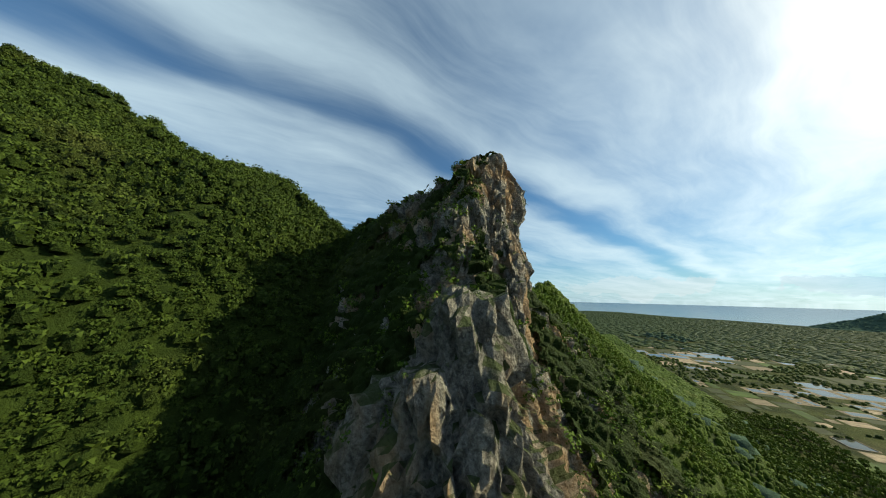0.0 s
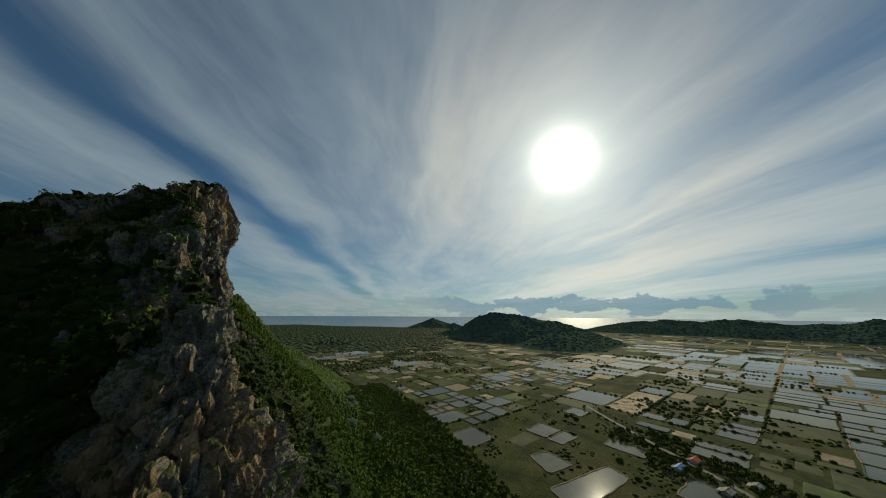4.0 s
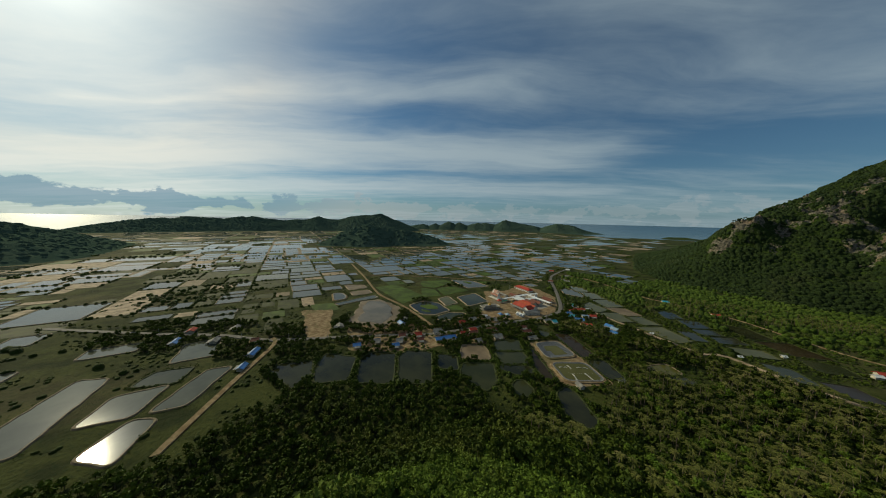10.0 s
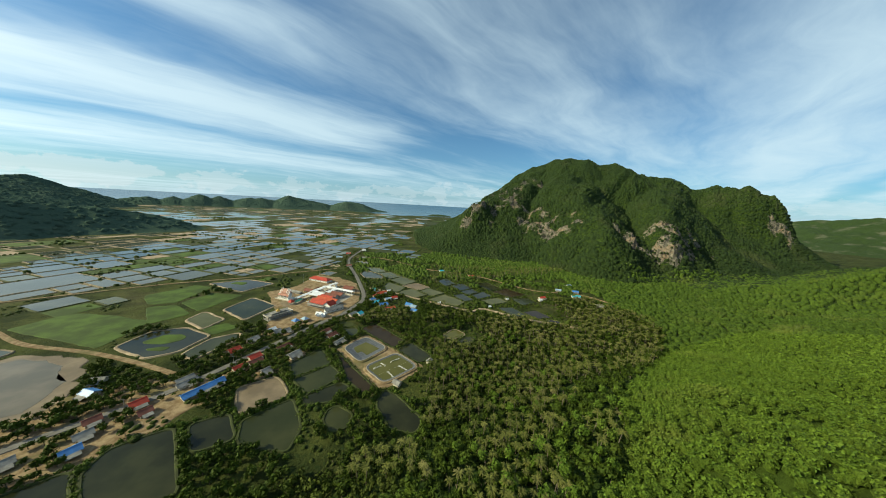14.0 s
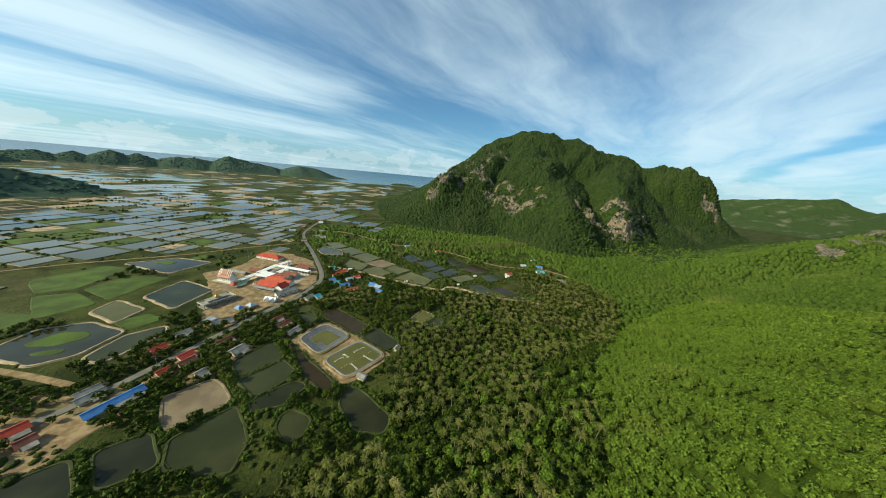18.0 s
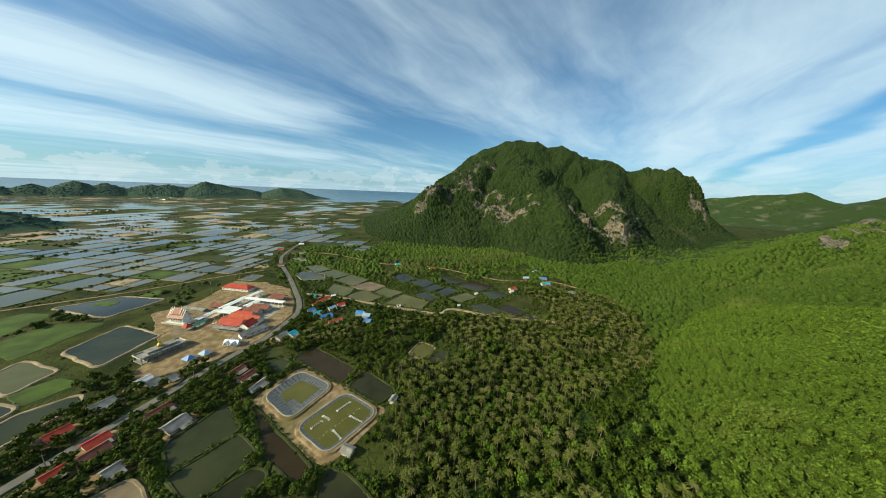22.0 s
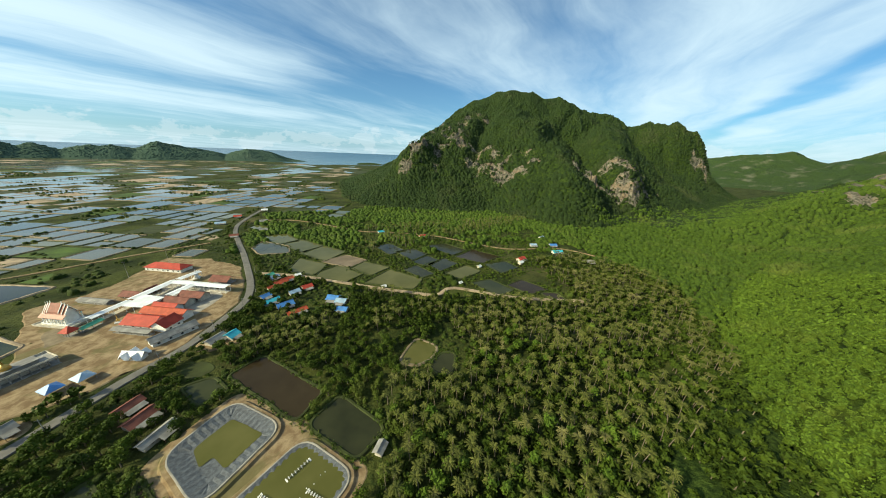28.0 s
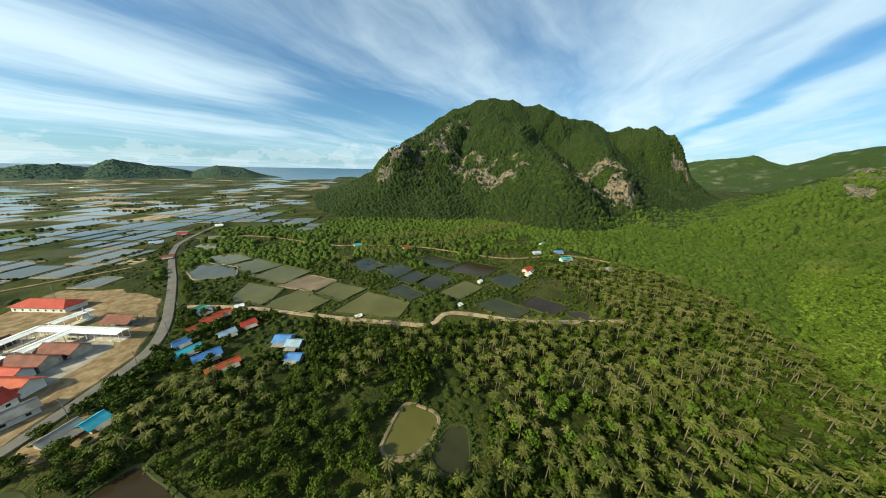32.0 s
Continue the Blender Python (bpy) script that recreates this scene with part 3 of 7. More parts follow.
def bareness(x, y):
    """From nought to one: how bare of growth the rock is."""
    near = np.zeros_like(x)
    for cx0, cy0, reach0 in CLIFFS:
        near = np.maximum(near, 1 - np.hypot(x - cx0, y - cy0) / reach0)
    near = np.clip(near, 0, 1) ** 0.6
    return np.clip(near * (0.72 + 1.9 * fbm(x / 20.0, y / 20.0, 4, 51)), 0, 1)


def mesh_from(name, verts, faces, mat, smooth=False):
    """A mesh from arrays of points and of faces that all have as many corners."""
    me = bpy.data.meshes.new(name)
    verts, faces = np.asarray(verts, np.float32), np.asarray(faces, np.int32)
    me.vertices.add(len(verts))
    me.vertices.foreach_set("co", verts.ravel())
    me.loops.add(faces.size)
    me.loops.foreach_set("vertex_index", faces.ravel())
    me.polygons.add(len(faces))
    me.polygons.foreach_set("loop_start", np.arange(0, faces.size, faces.shape[1], dtype=np.int32))
    me.polygons.foreach_set("use_smooth", np.full(len(faces), smooth))
    me.update(calc_edges=True)
    if mat:
        me.materials.append(mat)
    return me


def grid_faces(nx, ny):
    i = np.arange(nx * ny).reshape(ny, nx)
    return np.stack([i[:-1, :-1], i[:-1, 1:], i[1:, 1:], i[1:, :-1]], -1).reshape(-1, 4)


def spaced(start, end, fine, growth, far):
    """Ticks that are fine between start and end and widen out to +-far."""
    ticks = list(np.arange(start, end + 1e-6, fine))
    step, lo, hi = fine, start, end
    down, up = [], []
    while hi < far or lo > -far:
        step *= growth
        lo, hi = lo - step, hi + step
        down.append(lo), up.append(hi)
    return np.array(down[::-1] + ticks + up)


GX, GY = spaced(-1120, 330, 7.0, 1.07, 4500), spaced(-1230, 320, 7.0, 1.07, 4500)
X, Y = np.meshgrid(GX, GY)
Z = land(X, Y)
inside = (X > -24) & (X < 66) & (Y > 4) & (Y < 116)
Z = np.where(inside, Z - 7.0, Z)
# beyond the shore the land dips under the sea
SHORE = [(-4500, -2350), (-700, -2500), (60, -2500), (900, -3150), (2400, -2850), (2750, -1500), (2650, 600), (2120, 1250), (1950, 2250), (1400, 4600)]


def seaward(x, y):
    """Above nought outside the shore line (a rough polygon round the plain)."""
    r, a = np.hypot(x, y), np.arctan2(y, x)
    sa = np.array([math.atan2(py, px) for px, py in SHORE])
    sr = np.array([math.hypot(px, py) for px, py in SHORE])
    sa = np.unwrap(sa)
    a = np.where(a < sa[0], a + 2 * np.pi, a)
    return np.where(a > sa[-1], -1.0, r - np.interp(a, sa, sr) + 60 * fbm(x / 300, y / 300, 3, 5))


FAR_FIELD = ((X > 150) & (np.hypot(X, Y + 200) > 600)) | (X < -1700)
Z = np.where(FAR_FIELD, 0.0, Z)
Z = np.where((seaward(X, Y) > 0) & (Z < 4), -3.0, Z)
ground = new("ground", mesh_from("ground", np.stack([X, Y, Z], -1).reshape(-1, 3), grid_faces(len(GX), len(GY)), GROUND, True))
bare = ground.data.attributes.new("bare", "FLOAT", "POINT")
bare.data.foreach_set("value", bareness(X.ravel(), Y.ravel()).astype(np.float32))
tagged(ground, "green coastal plain rising into scrub-covered limestone hills", "ground", kind="structure")

# the great hill once more as a finer sheet, with ledges and flutes in its cliffs
kx, ky = np.arange(-1125, -150, 4.2), np.arange(-1190, -478, 4.2)
x, y = np.meshgrid(kx, ky)
x, y = x + (lattice(x, y, 6) - 0.5) * 2.0, y + (lattice(y, x, 7) - 0.5) * 2.0
z = land(x, y)
bald = bareness(x, y)
step_up = (z + 26 * fbm(x / 38.0, y / 38.0, 3, 43)) / 23.0
ledge = step_up - np.floor(step_up)
ledge = np.clip((ledge - 0.5) / 0.5, 0, 1)
ledge = np.floor(step_up) + ledge * ledge * (3 - 2 * ledge)
z = z + bald * np.clip(z / 30, 0, 1) * ((ledge - step_up) * 17.0 + 9.0 * fbm((x + y) / 11.0, (x - y) / 34.0, 3, 45))
rim = np.clip(np.minimum.reduce([x + 1125, -152 - x, y + 1190, -480 - y]) / 12, 0, 1)
f = grid_faces(len(kx), len(ky))
f = f[(z.ravel()[f] > 0.8).all(1)]
used = np.unique(f)
renumber = np.zeros(x.size, int)
renumber[used] = np.arange(len(used))
great_hill = new("great_hill", mesh_from("great_hill", np.stack([x, y, z + 0.3 * rim - 6 * (1 - rim)], -1).reshape(-1, 3)[used], renumber[f], GROUND))
bare = great_hill.data.attributes.new("bare", "FLOAT", "POINT")
bare.data.foreach_set("value", bald.ravel()[used].astype(np.float32))
tagged(great_hill, "great steep-sided limestone hill with grey and ochre cliffs in its woods", "hill", kind="structure")
under_hill = (X > -1110) & (X < -165) & (Y > -1175) & (Y < -495) & (Z > 6)
Z = np.where(under_hill, np.maximum(Z - 14, 0.0), Z)
ground.data.vertices.foreach_set("co", np.stack([X, Y, Z], -1).astype(np.float32).ravel())
ground.data.update()

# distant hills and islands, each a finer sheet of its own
for crest, step, skin, text in [(c, 13.0, LEAF_HAZY, "dark wooded limestone hill far off over the plain") for c, p in FAR_HILLS[:7]] + [(FAR_WEST, 20.5, LEAF_RANGE, "distant green limestone range beyond the valley")]:
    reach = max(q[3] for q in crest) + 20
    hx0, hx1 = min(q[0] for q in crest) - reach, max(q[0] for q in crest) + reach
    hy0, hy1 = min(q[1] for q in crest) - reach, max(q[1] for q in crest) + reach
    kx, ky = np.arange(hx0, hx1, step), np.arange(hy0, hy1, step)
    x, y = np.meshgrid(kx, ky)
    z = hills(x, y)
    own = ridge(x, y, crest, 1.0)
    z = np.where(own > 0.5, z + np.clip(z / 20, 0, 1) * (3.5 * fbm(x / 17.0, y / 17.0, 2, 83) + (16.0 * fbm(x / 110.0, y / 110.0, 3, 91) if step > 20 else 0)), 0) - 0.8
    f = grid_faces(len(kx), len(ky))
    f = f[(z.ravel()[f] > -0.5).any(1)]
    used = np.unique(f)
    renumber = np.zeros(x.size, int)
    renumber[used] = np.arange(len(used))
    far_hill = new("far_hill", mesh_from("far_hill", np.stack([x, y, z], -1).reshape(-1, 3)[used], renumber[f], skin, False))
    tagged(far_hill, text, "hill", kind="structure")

# the sea: flat by the shore, its far rim lifted to the level of the eye
SEA_R = np.concatenate([np.linspace(1500, 3300, 8), np.linspace(3500, 4800, 14)])
SEA_A = np.linspace(0, 2 * np.pi, 145)
SR, SA = np.meshgrid(SEA_R, SEA_A)
SZ = -1.0 + 82.0 * np.clip((SR - 3300) / 1500, 0, 1) ** 1.6
sea = new("sea", mesh_from("sea", np.stack([SR * np.sin(SA), SR * np.cos(SA) - 100, SZ], -1).reshape(-1, 3), grid_faces(len(SEA_R), len(SEA_A)), SEA, True))
tagged(sea, "calm blue-grey sea reaching the horizon behind the plain", "sea", kind="structure")


# ---- the limestone crag ----
def cells(x, y, z, seed):
    """Distance to the nearest and second nearest of scattered points, for blocky fractures."""
    ix, iy, iz = np.floor(x), np.floor(y), np.floor(z)
    d1, d2, own = np.full_like(x, 9.0), np.full_like(x, 9.0), np.zeros_like(x)
    for a in (-1, 0, 1):
        for b in (-1, 0, 1):
            for c in (-1, 0, 1):
                cx, cy, cz = ix + a, iy + b, iz + c
                q = cx * 57.0 + cy * 113.0 + cz * 241.0
                d = np.sqrt((cx + lattice(q, cy, seed) - x) ** 2 + (cy + lattice(q, cz, seed + 1) - y) ** 2 + (cz + lattice(q, cx, seed + 2) - z) ** 2)
                own = np.where(d < d1, lattice(q, cx + cy, seed + 5), own)
                d2 = np.where(d < d1, d1, np.minimum(d2, d))
                d1 = np.minimum(d1, d)
    return d1, d2, own


PACE = 0.33
cx, cy = np.arange(-32, 74.1, PACE), np.arange(-2, 124.1, PACE)
CX, CY = np.meshgrid(cx, cy)
CZ = land(CX, CY)
gx, gy = np.gradient(CZ, PACE, axis=1), np.gradient(CZ, PACE, axis=0)
steep = np.sqrt(gx ** 2 + gy ** 2)
length = np.sqrt(1 + steep ** 2)
WARP = fbm(CX / 6.0, CY / 6.0 + CZ / 9.0, 3, 71) * 2.6
f1, f2, fo = cells((CX + WARP) / 6.0, (CY - WARP) / 6.0, (CZ + 2 * WARP) / 15.0, 3)
g1, g2, go = cells((CX + WARP) / 2.4, (CY + WARP) / 2.4, CZ / 6.5, 8)
bulk = (fo - 0.5) * 4.2 + (0.5 - f1) * 1.2 + (go - 0.5) * 1.7 - 1.3 * np.exp(-(f2 - f1) / 0.07) - 0.5 * np.exp(-(g2 - g1) / 0.08)
bulk = bulk + fbm((CX + CZ * 0.5) / 1.5, (CY - CZ * 0.35) / 1.5, 4, 77) * 1.3 + fbm((CX + CZ * 0.12) / 0.9, (CY - CZ * 0.15) / 0.9, 2, 79) * 0.6
bulk = bulk + 0.7 - 3.4 * np.abs(fbm((CX + WARP * 0.6) / 2.1, (CY - WARP * 0.6) / 2.1, 3, 81))
bulk = bulk * np.clip((steep - 0.75) / 0.8, 0.10, 1) * np.clip((np.minimum.reduce([CX + 32, 74 - CX, CY + 2, 124 - CY])) / 8, 0, 1)
# the nose of the peak leans out over the plain
lean = np.exp(-(((CX - 27) / 9) ** 2 + ((CY - 83) / 12) ** 2)) * np.exp(-((CZ - 158) / 9.0) ** 2) * 4.2
edge = np.clip(np.minimum.reduce([CX + 32, 74 - CX, CY + 2, 124 - CY]) / 5, 0, 1)
verts = np.stack([CX - gx / length * bulk + lean, CY - gy / length * bulk, CZ + bulk / length - 6 * (1 - edge)], -1)
crag = new("limestone_crag", mesh_from("limestone_crag", verts.reshape(-1, 3), grid_faces(len(cx), len(cy)), ROCK, False))
tagged(crag, "jagged grey and ochre limestone crag with a leaning peak, tufts of green on its ledges", "rock crag", kind="structure")
CRAG_STEEP = (cx, cy, steep, verts)


# ---- helpers for things ----
def part(name, bm, mat, parent=None, label=""):
    """Links a bmesh as one mesh object, under a thing or a part."""
    me = bpy.data.meshes.new(name)
    bm.to_mesh(me)
    bm.free()
    me.materials.append(mat)
    ob = new(name, me)
    ob.parent = parent
    if label:
        tagged(ob, label)
    return ob


def area2(poly):
    return sum(a[0] * b[1] - b[0] * a[1] for a, b in zip(poly, poly[1:] + poly[:1]))


def offset(poly, d):
    """The outline moved inwards by d (outwards if below nought)."""
    if area2(poly) < 0:
        poly = poly[::-1]
    out = []
    for i, p in enumerate(poly):
        a, b, c = Vector(poly[i - 1]), Vector(p), Vector(poly[(i + 1) % len(poly)])
        u, v = (b - a).normalized(), (c - b).normalized()
        nrm = Vector((-(u.y + v.y), u.x + v.x))
        nrm.normalize()
        cosine = max(0.45, nrm.dot(Vector((-u.y, u.x))))
        out.append(tuple(b + nrm * d / cosine))
    return out


def rounded(poly, r, n=4):
    """The outline with its corners cut round."""
    out = []
    for i, p in enumerate(poly):
        a, b, c = Vector(poly[i - 1]), Vector(p), Vector(poly[(i + 1) % len(poly)])
        q = min(r, (a - b).length * 0.45, (c - b).length * 0.45)
        s, e = b + (a - b).normalized() * q, b + (c - b).normalized() * q
        for j in range(n + 1):
            t = j / n
            out.append(tuple(s * (1 - t) ** 2 + b * 2 * t * (1 - t) + e * t * t))
    return out


def wobbly(poly, step, amount, seed):
    """The outline in short pieces, nudged unevenly."""
    out = []
    for i, p in enumerate(poly):
        a, b = Vector(p), Vector(poly[(i + 1) % len(poly)])
        n = max(1, int((b - a).length / step))
        for j in range(n):
            q = a.lerp(b, j / n)
            w = Vector((noise.noise(Vector((q.x * 0.13, q.y * 0.13, seed))), noise.noise(Vector((q.x * 0.13, q.y * 0.13, seed + 9)))))
            out.append(tuple(q + w * amount))
    return out


def rings(loops):
    """A bmesh of strips from ring to ring; each ring is (outline, height)."""
    bm = bmesh.new()
    rows = [[bm.verts.new((x, y, z)) for x, y in poly] for poly, z in loops]
    for a, b in zip(rows, rows[1:]):
        for i in range(len(a)):
            j = (i + 1) % len(a)
            bm.faces.new((a[i], a[j], b[j], b[i]))
    return bm, rows


def sheet(poly, z):
    bm = bmesh.new()
    bm.faces.new([bm.verts.new((x, y, z)) for x, y in poly])
    bmesh.ops.triangulate(bm, faces=bm.faces[:])
    return bm


KEEP_OUT = []


def pond(poly, water_mat, label, bank_mat=None, bank=2.2, level=0.35, rim=0.9, round_by=4.0, name="fish_pond", group="ponds of the fish farms"):
    """A dug pond: an earth bank all round and its water."""
    if area2(poly) < 0:
        poly = poly[::-1]
    KEEP_OUT.append((np.array(poly, float), -1.0))
    line = wobbly(rounded(poly, round_by), 5.0, 0.9, len(KEEP_OUT) * 1.7)
    thing = new(name)
    tagged(thing, label, "pond", group)
    bm, rows = rings([(offset(line, -bank * 1.5), -0.3), (offset(line, -bank * 0.8), rim), (offset(line, -bank * 0.15), rim), (offset(line, bank * 0.5), level - 0.5)])
    bm.normal_update()
    part("bank", bm, bank_mat or GRASS, thing)
    part("water", sheet(offset(line, bank * 0.1), level), water_mat, thing)
    return thing


def ribbon(name, points, width, z, mat, label, category, crown=0.06, kind="structure"):
    """A road or track along a line, slightly raised, with sloped shoulders."""
    pts = [Vector(p) for p in points]
    fine = []
    for i in range(len(pts) - 1):
        a, b, c, d = pts[max(i - 1, 0)], pts[i], pts[i + 1], pts[min(i + 2, len(pts) - 1)]
        n = max(2, int((c - b).length / 4))
        for j in range(n):
            t = j / n
            fine.append(0.5 * (2 * b + (c - a) * t + (2 * a - 5 * b + 4 * c - d) * t * t + (3 * b - a - 3 * c + d) * t ** 3))
    fine.append(pts[-1])
    bm, rows = bmesh.new(), []
    for i, p in enumerate(fine):
        t = (fine[min(i + 1, len(fine) - 1)] - fine[max(i - 1, 0)]).normalized()
        nrm = Vector((-t.y, t.x))
        w = width * (1 + 0.06 * noise.noise(Vector((p.x * 0.1, p.y * 0.1, 3))))
        rows.append([bm.verts.new((p.x + nrm.x * s * w, p.y + nrm.y * s * w, z + h)) for s, h in ((-0.62, -0.6 - z), (-0.5, 0), (0, crown), (0.5, 0), (0.62, -0.6 - z))])
    for a, b in zip(rows, rows[1:]):
        for i in range(4):
            bm.faces.new((a[i], b[i], b[i + 1], a[i + 1]))
    bm.normal_update()
    ob = part(name, bm, mat)
    KEEP_OUT.append((np.array([(p.x, p.y) for p in fine[::2]]), width * 0.5 + 1.0))
    return tagged(ob, label, category, kind=kind)


def patch(name, poly, z, mat, label, category, ragged=1.5):
    """A low apron of bare soil or grass, a little above the plain."""
    if area2(poly) < 0:
        poly = poly[::-1]
    line = wobbly(rounded(poly, 5.0), 4.0, ragged, z * 40)
    bm, rows = rings([(offset(line, -1.2), -0.3), (line, z)])
    bm.faces.new(rows[-1])
    bmesh.ops.triangulate(bm, faces=[f for f in bm.faces if len(f.verts) > 4])
    bm.normal_update()
    if name != "village_yard":
        KEEP_OUT.append((np.array(poly, float), -1.0))
    return tagged(part(name, bm, mat), label, category, kind="structure")


# ---- roads and tracks ----
MAIN_ROAD = [(75, -760), (88, -650), (84, -600), (68, -545), (55, -505), (42, -460), (33, -425), (31, -400), (37, -381), (48, -356), (63, -338), (88, -300), (121, -251), (150, -225), (183, -196), (232, -150), (280, -126), (340, -85), (430, -30)]
ribbon("road", MAIN_ROAD, 4.5, 0.55, ASPHALT, "pale worn concrete road through the village", "road")
ribbon("track", [(133, -267), (167, -282), (208, -297), (262, -311), (300, -330), (335, -350), (395, -384), (520, -450)], 3.2, 0.6, YARD, "sandy track on a dike between salt ponds", "track")
ribbon("track", [(95, -551), (144, -527), (199, -494), (257, -470), (300, -448), (395, -384)], 2.8, 0.6, YARD, "sandy track on a dike between salt ponds", "track")
ribbon("track", [(30, -447), (3, -433), (-22, -416), (-52, -393), (-80, -374), (-97, -364), (-114, -370), (-150, -342), (-200, -318)], 3.2, 0.6, SAND, "narrow sandy track along shrimp ponds", "track")
ribbon("track", [(146, -63), (185, -106), (221, -147), (236, -152)], 3.6, 0.6, YARD, "sandy dike track beside fish ponds", "track")
ribbon("track", [(88, -650), (20, -640), (-60, -560), (-88, -545), (-150, -510), (-210, -440), (-275, -420), (-300, -380)], 2.2, 0.5, YARD, "sandy lane to houses under the hill", "track")
patch("pond_apron", [(37, -291), (15, -315), (-2, -300), (-14, -288), (-34, -263), (-4, -240), (10, -254), (17, -265)], 0.14, YARD, "trodden earth apron round the lined ponds", "yard", 1.2)
patch("temple_yard", [(123, -457), (115, -512), (80, -496), (50, -470), (38, -428), (35, -402), (41, -381), (52, -356), (68, -340), (90, -330), (108, -330), (116, -371), (128, -394), (150, -430), (130, -445)], 0.30, YARD, "bare sandy yard round the temple buildings", "yard", 2.5)
patch("concrete_court", [(100, -424), (84, -450), (60, -436), (46, -412), (56, -388), (64, -396), (62, -412), (76, -420), (92, -412)], 0.36, COURT, "worn pale concrete court between temple halls", "court", 0.6)
patch("earth_patch", [(110, -378), (124, -396), (110, -404), (100, -388)], 0.34, CLAY, "brown earth beside the temple terrace", "earth", 2.5)
patch("bare_field", [(261, -274), (249, -297), (203, -290), (176, -255), (172, -239), (189, -227), (211, -217), (228, -238)], 0.28, MUD, "wide drying mud flat of an emptied pond", "mud flat", 4.0)
patch("wet_mud", [(252, -276), (244, -290), (207, -283), (184, -254), (180, -243), (192, -234), (208, -226), (222, -243)], 0.36, WET_MUD, "shallow grey water over the mud of an emptied pond", "mud flat", 6.0)
patch("bare_plot", [(288, -207), (262, -231), (229, -208), (193, -183), (215, -174)], 0.26, YARD, "bare sandy building plot beside the road", "plot", 3.0)
patch("village_yard", [(205, -208), (150, -188), (118, -205), (96, -240), (112, -262), (168, -258)], 0.22, YARD, "worn earth and thin grass round the village houses", "yard", 5.0)
patch("meadow", [(304, -337), (291, -369), (256, -363), (211, -349), (209, -303), (257, -320)], 0.24, MEADOW, "bright green flooded grass field", "field", 1.2)
for k, outline in enumerate(([(271, -416), (246, -457), (222, -447), (225, -395), (246, -390)], [(220, -395), (208, -426), (172, -419), (188, -372)], [(242, -383), (220, -388), (190, -364), (210, -344)])):
    patch("meadow", outline, 0.24 + 0.01 * k, MEADOW, "bright green marshy field behind the temple pond", "field", 1.0)
patch("field", [(159, -332), (146, -344), (131, -333), (144, -320)], 0.27, MEADOW, "small grassy plot beside the temple pond", "field", 1.0)
patch("field", [(255, -238), (285, -247), (300, -225), (270, -215)], 0.24, MEADOW, "rough green field beside the mud flat", "field", 1.5)
patch("field", [(45, -339), (35, -343), (28, -333), (38, -330)], 0.20, GRASS, "small grassy plot beside a fish pond", "field", 1.2)

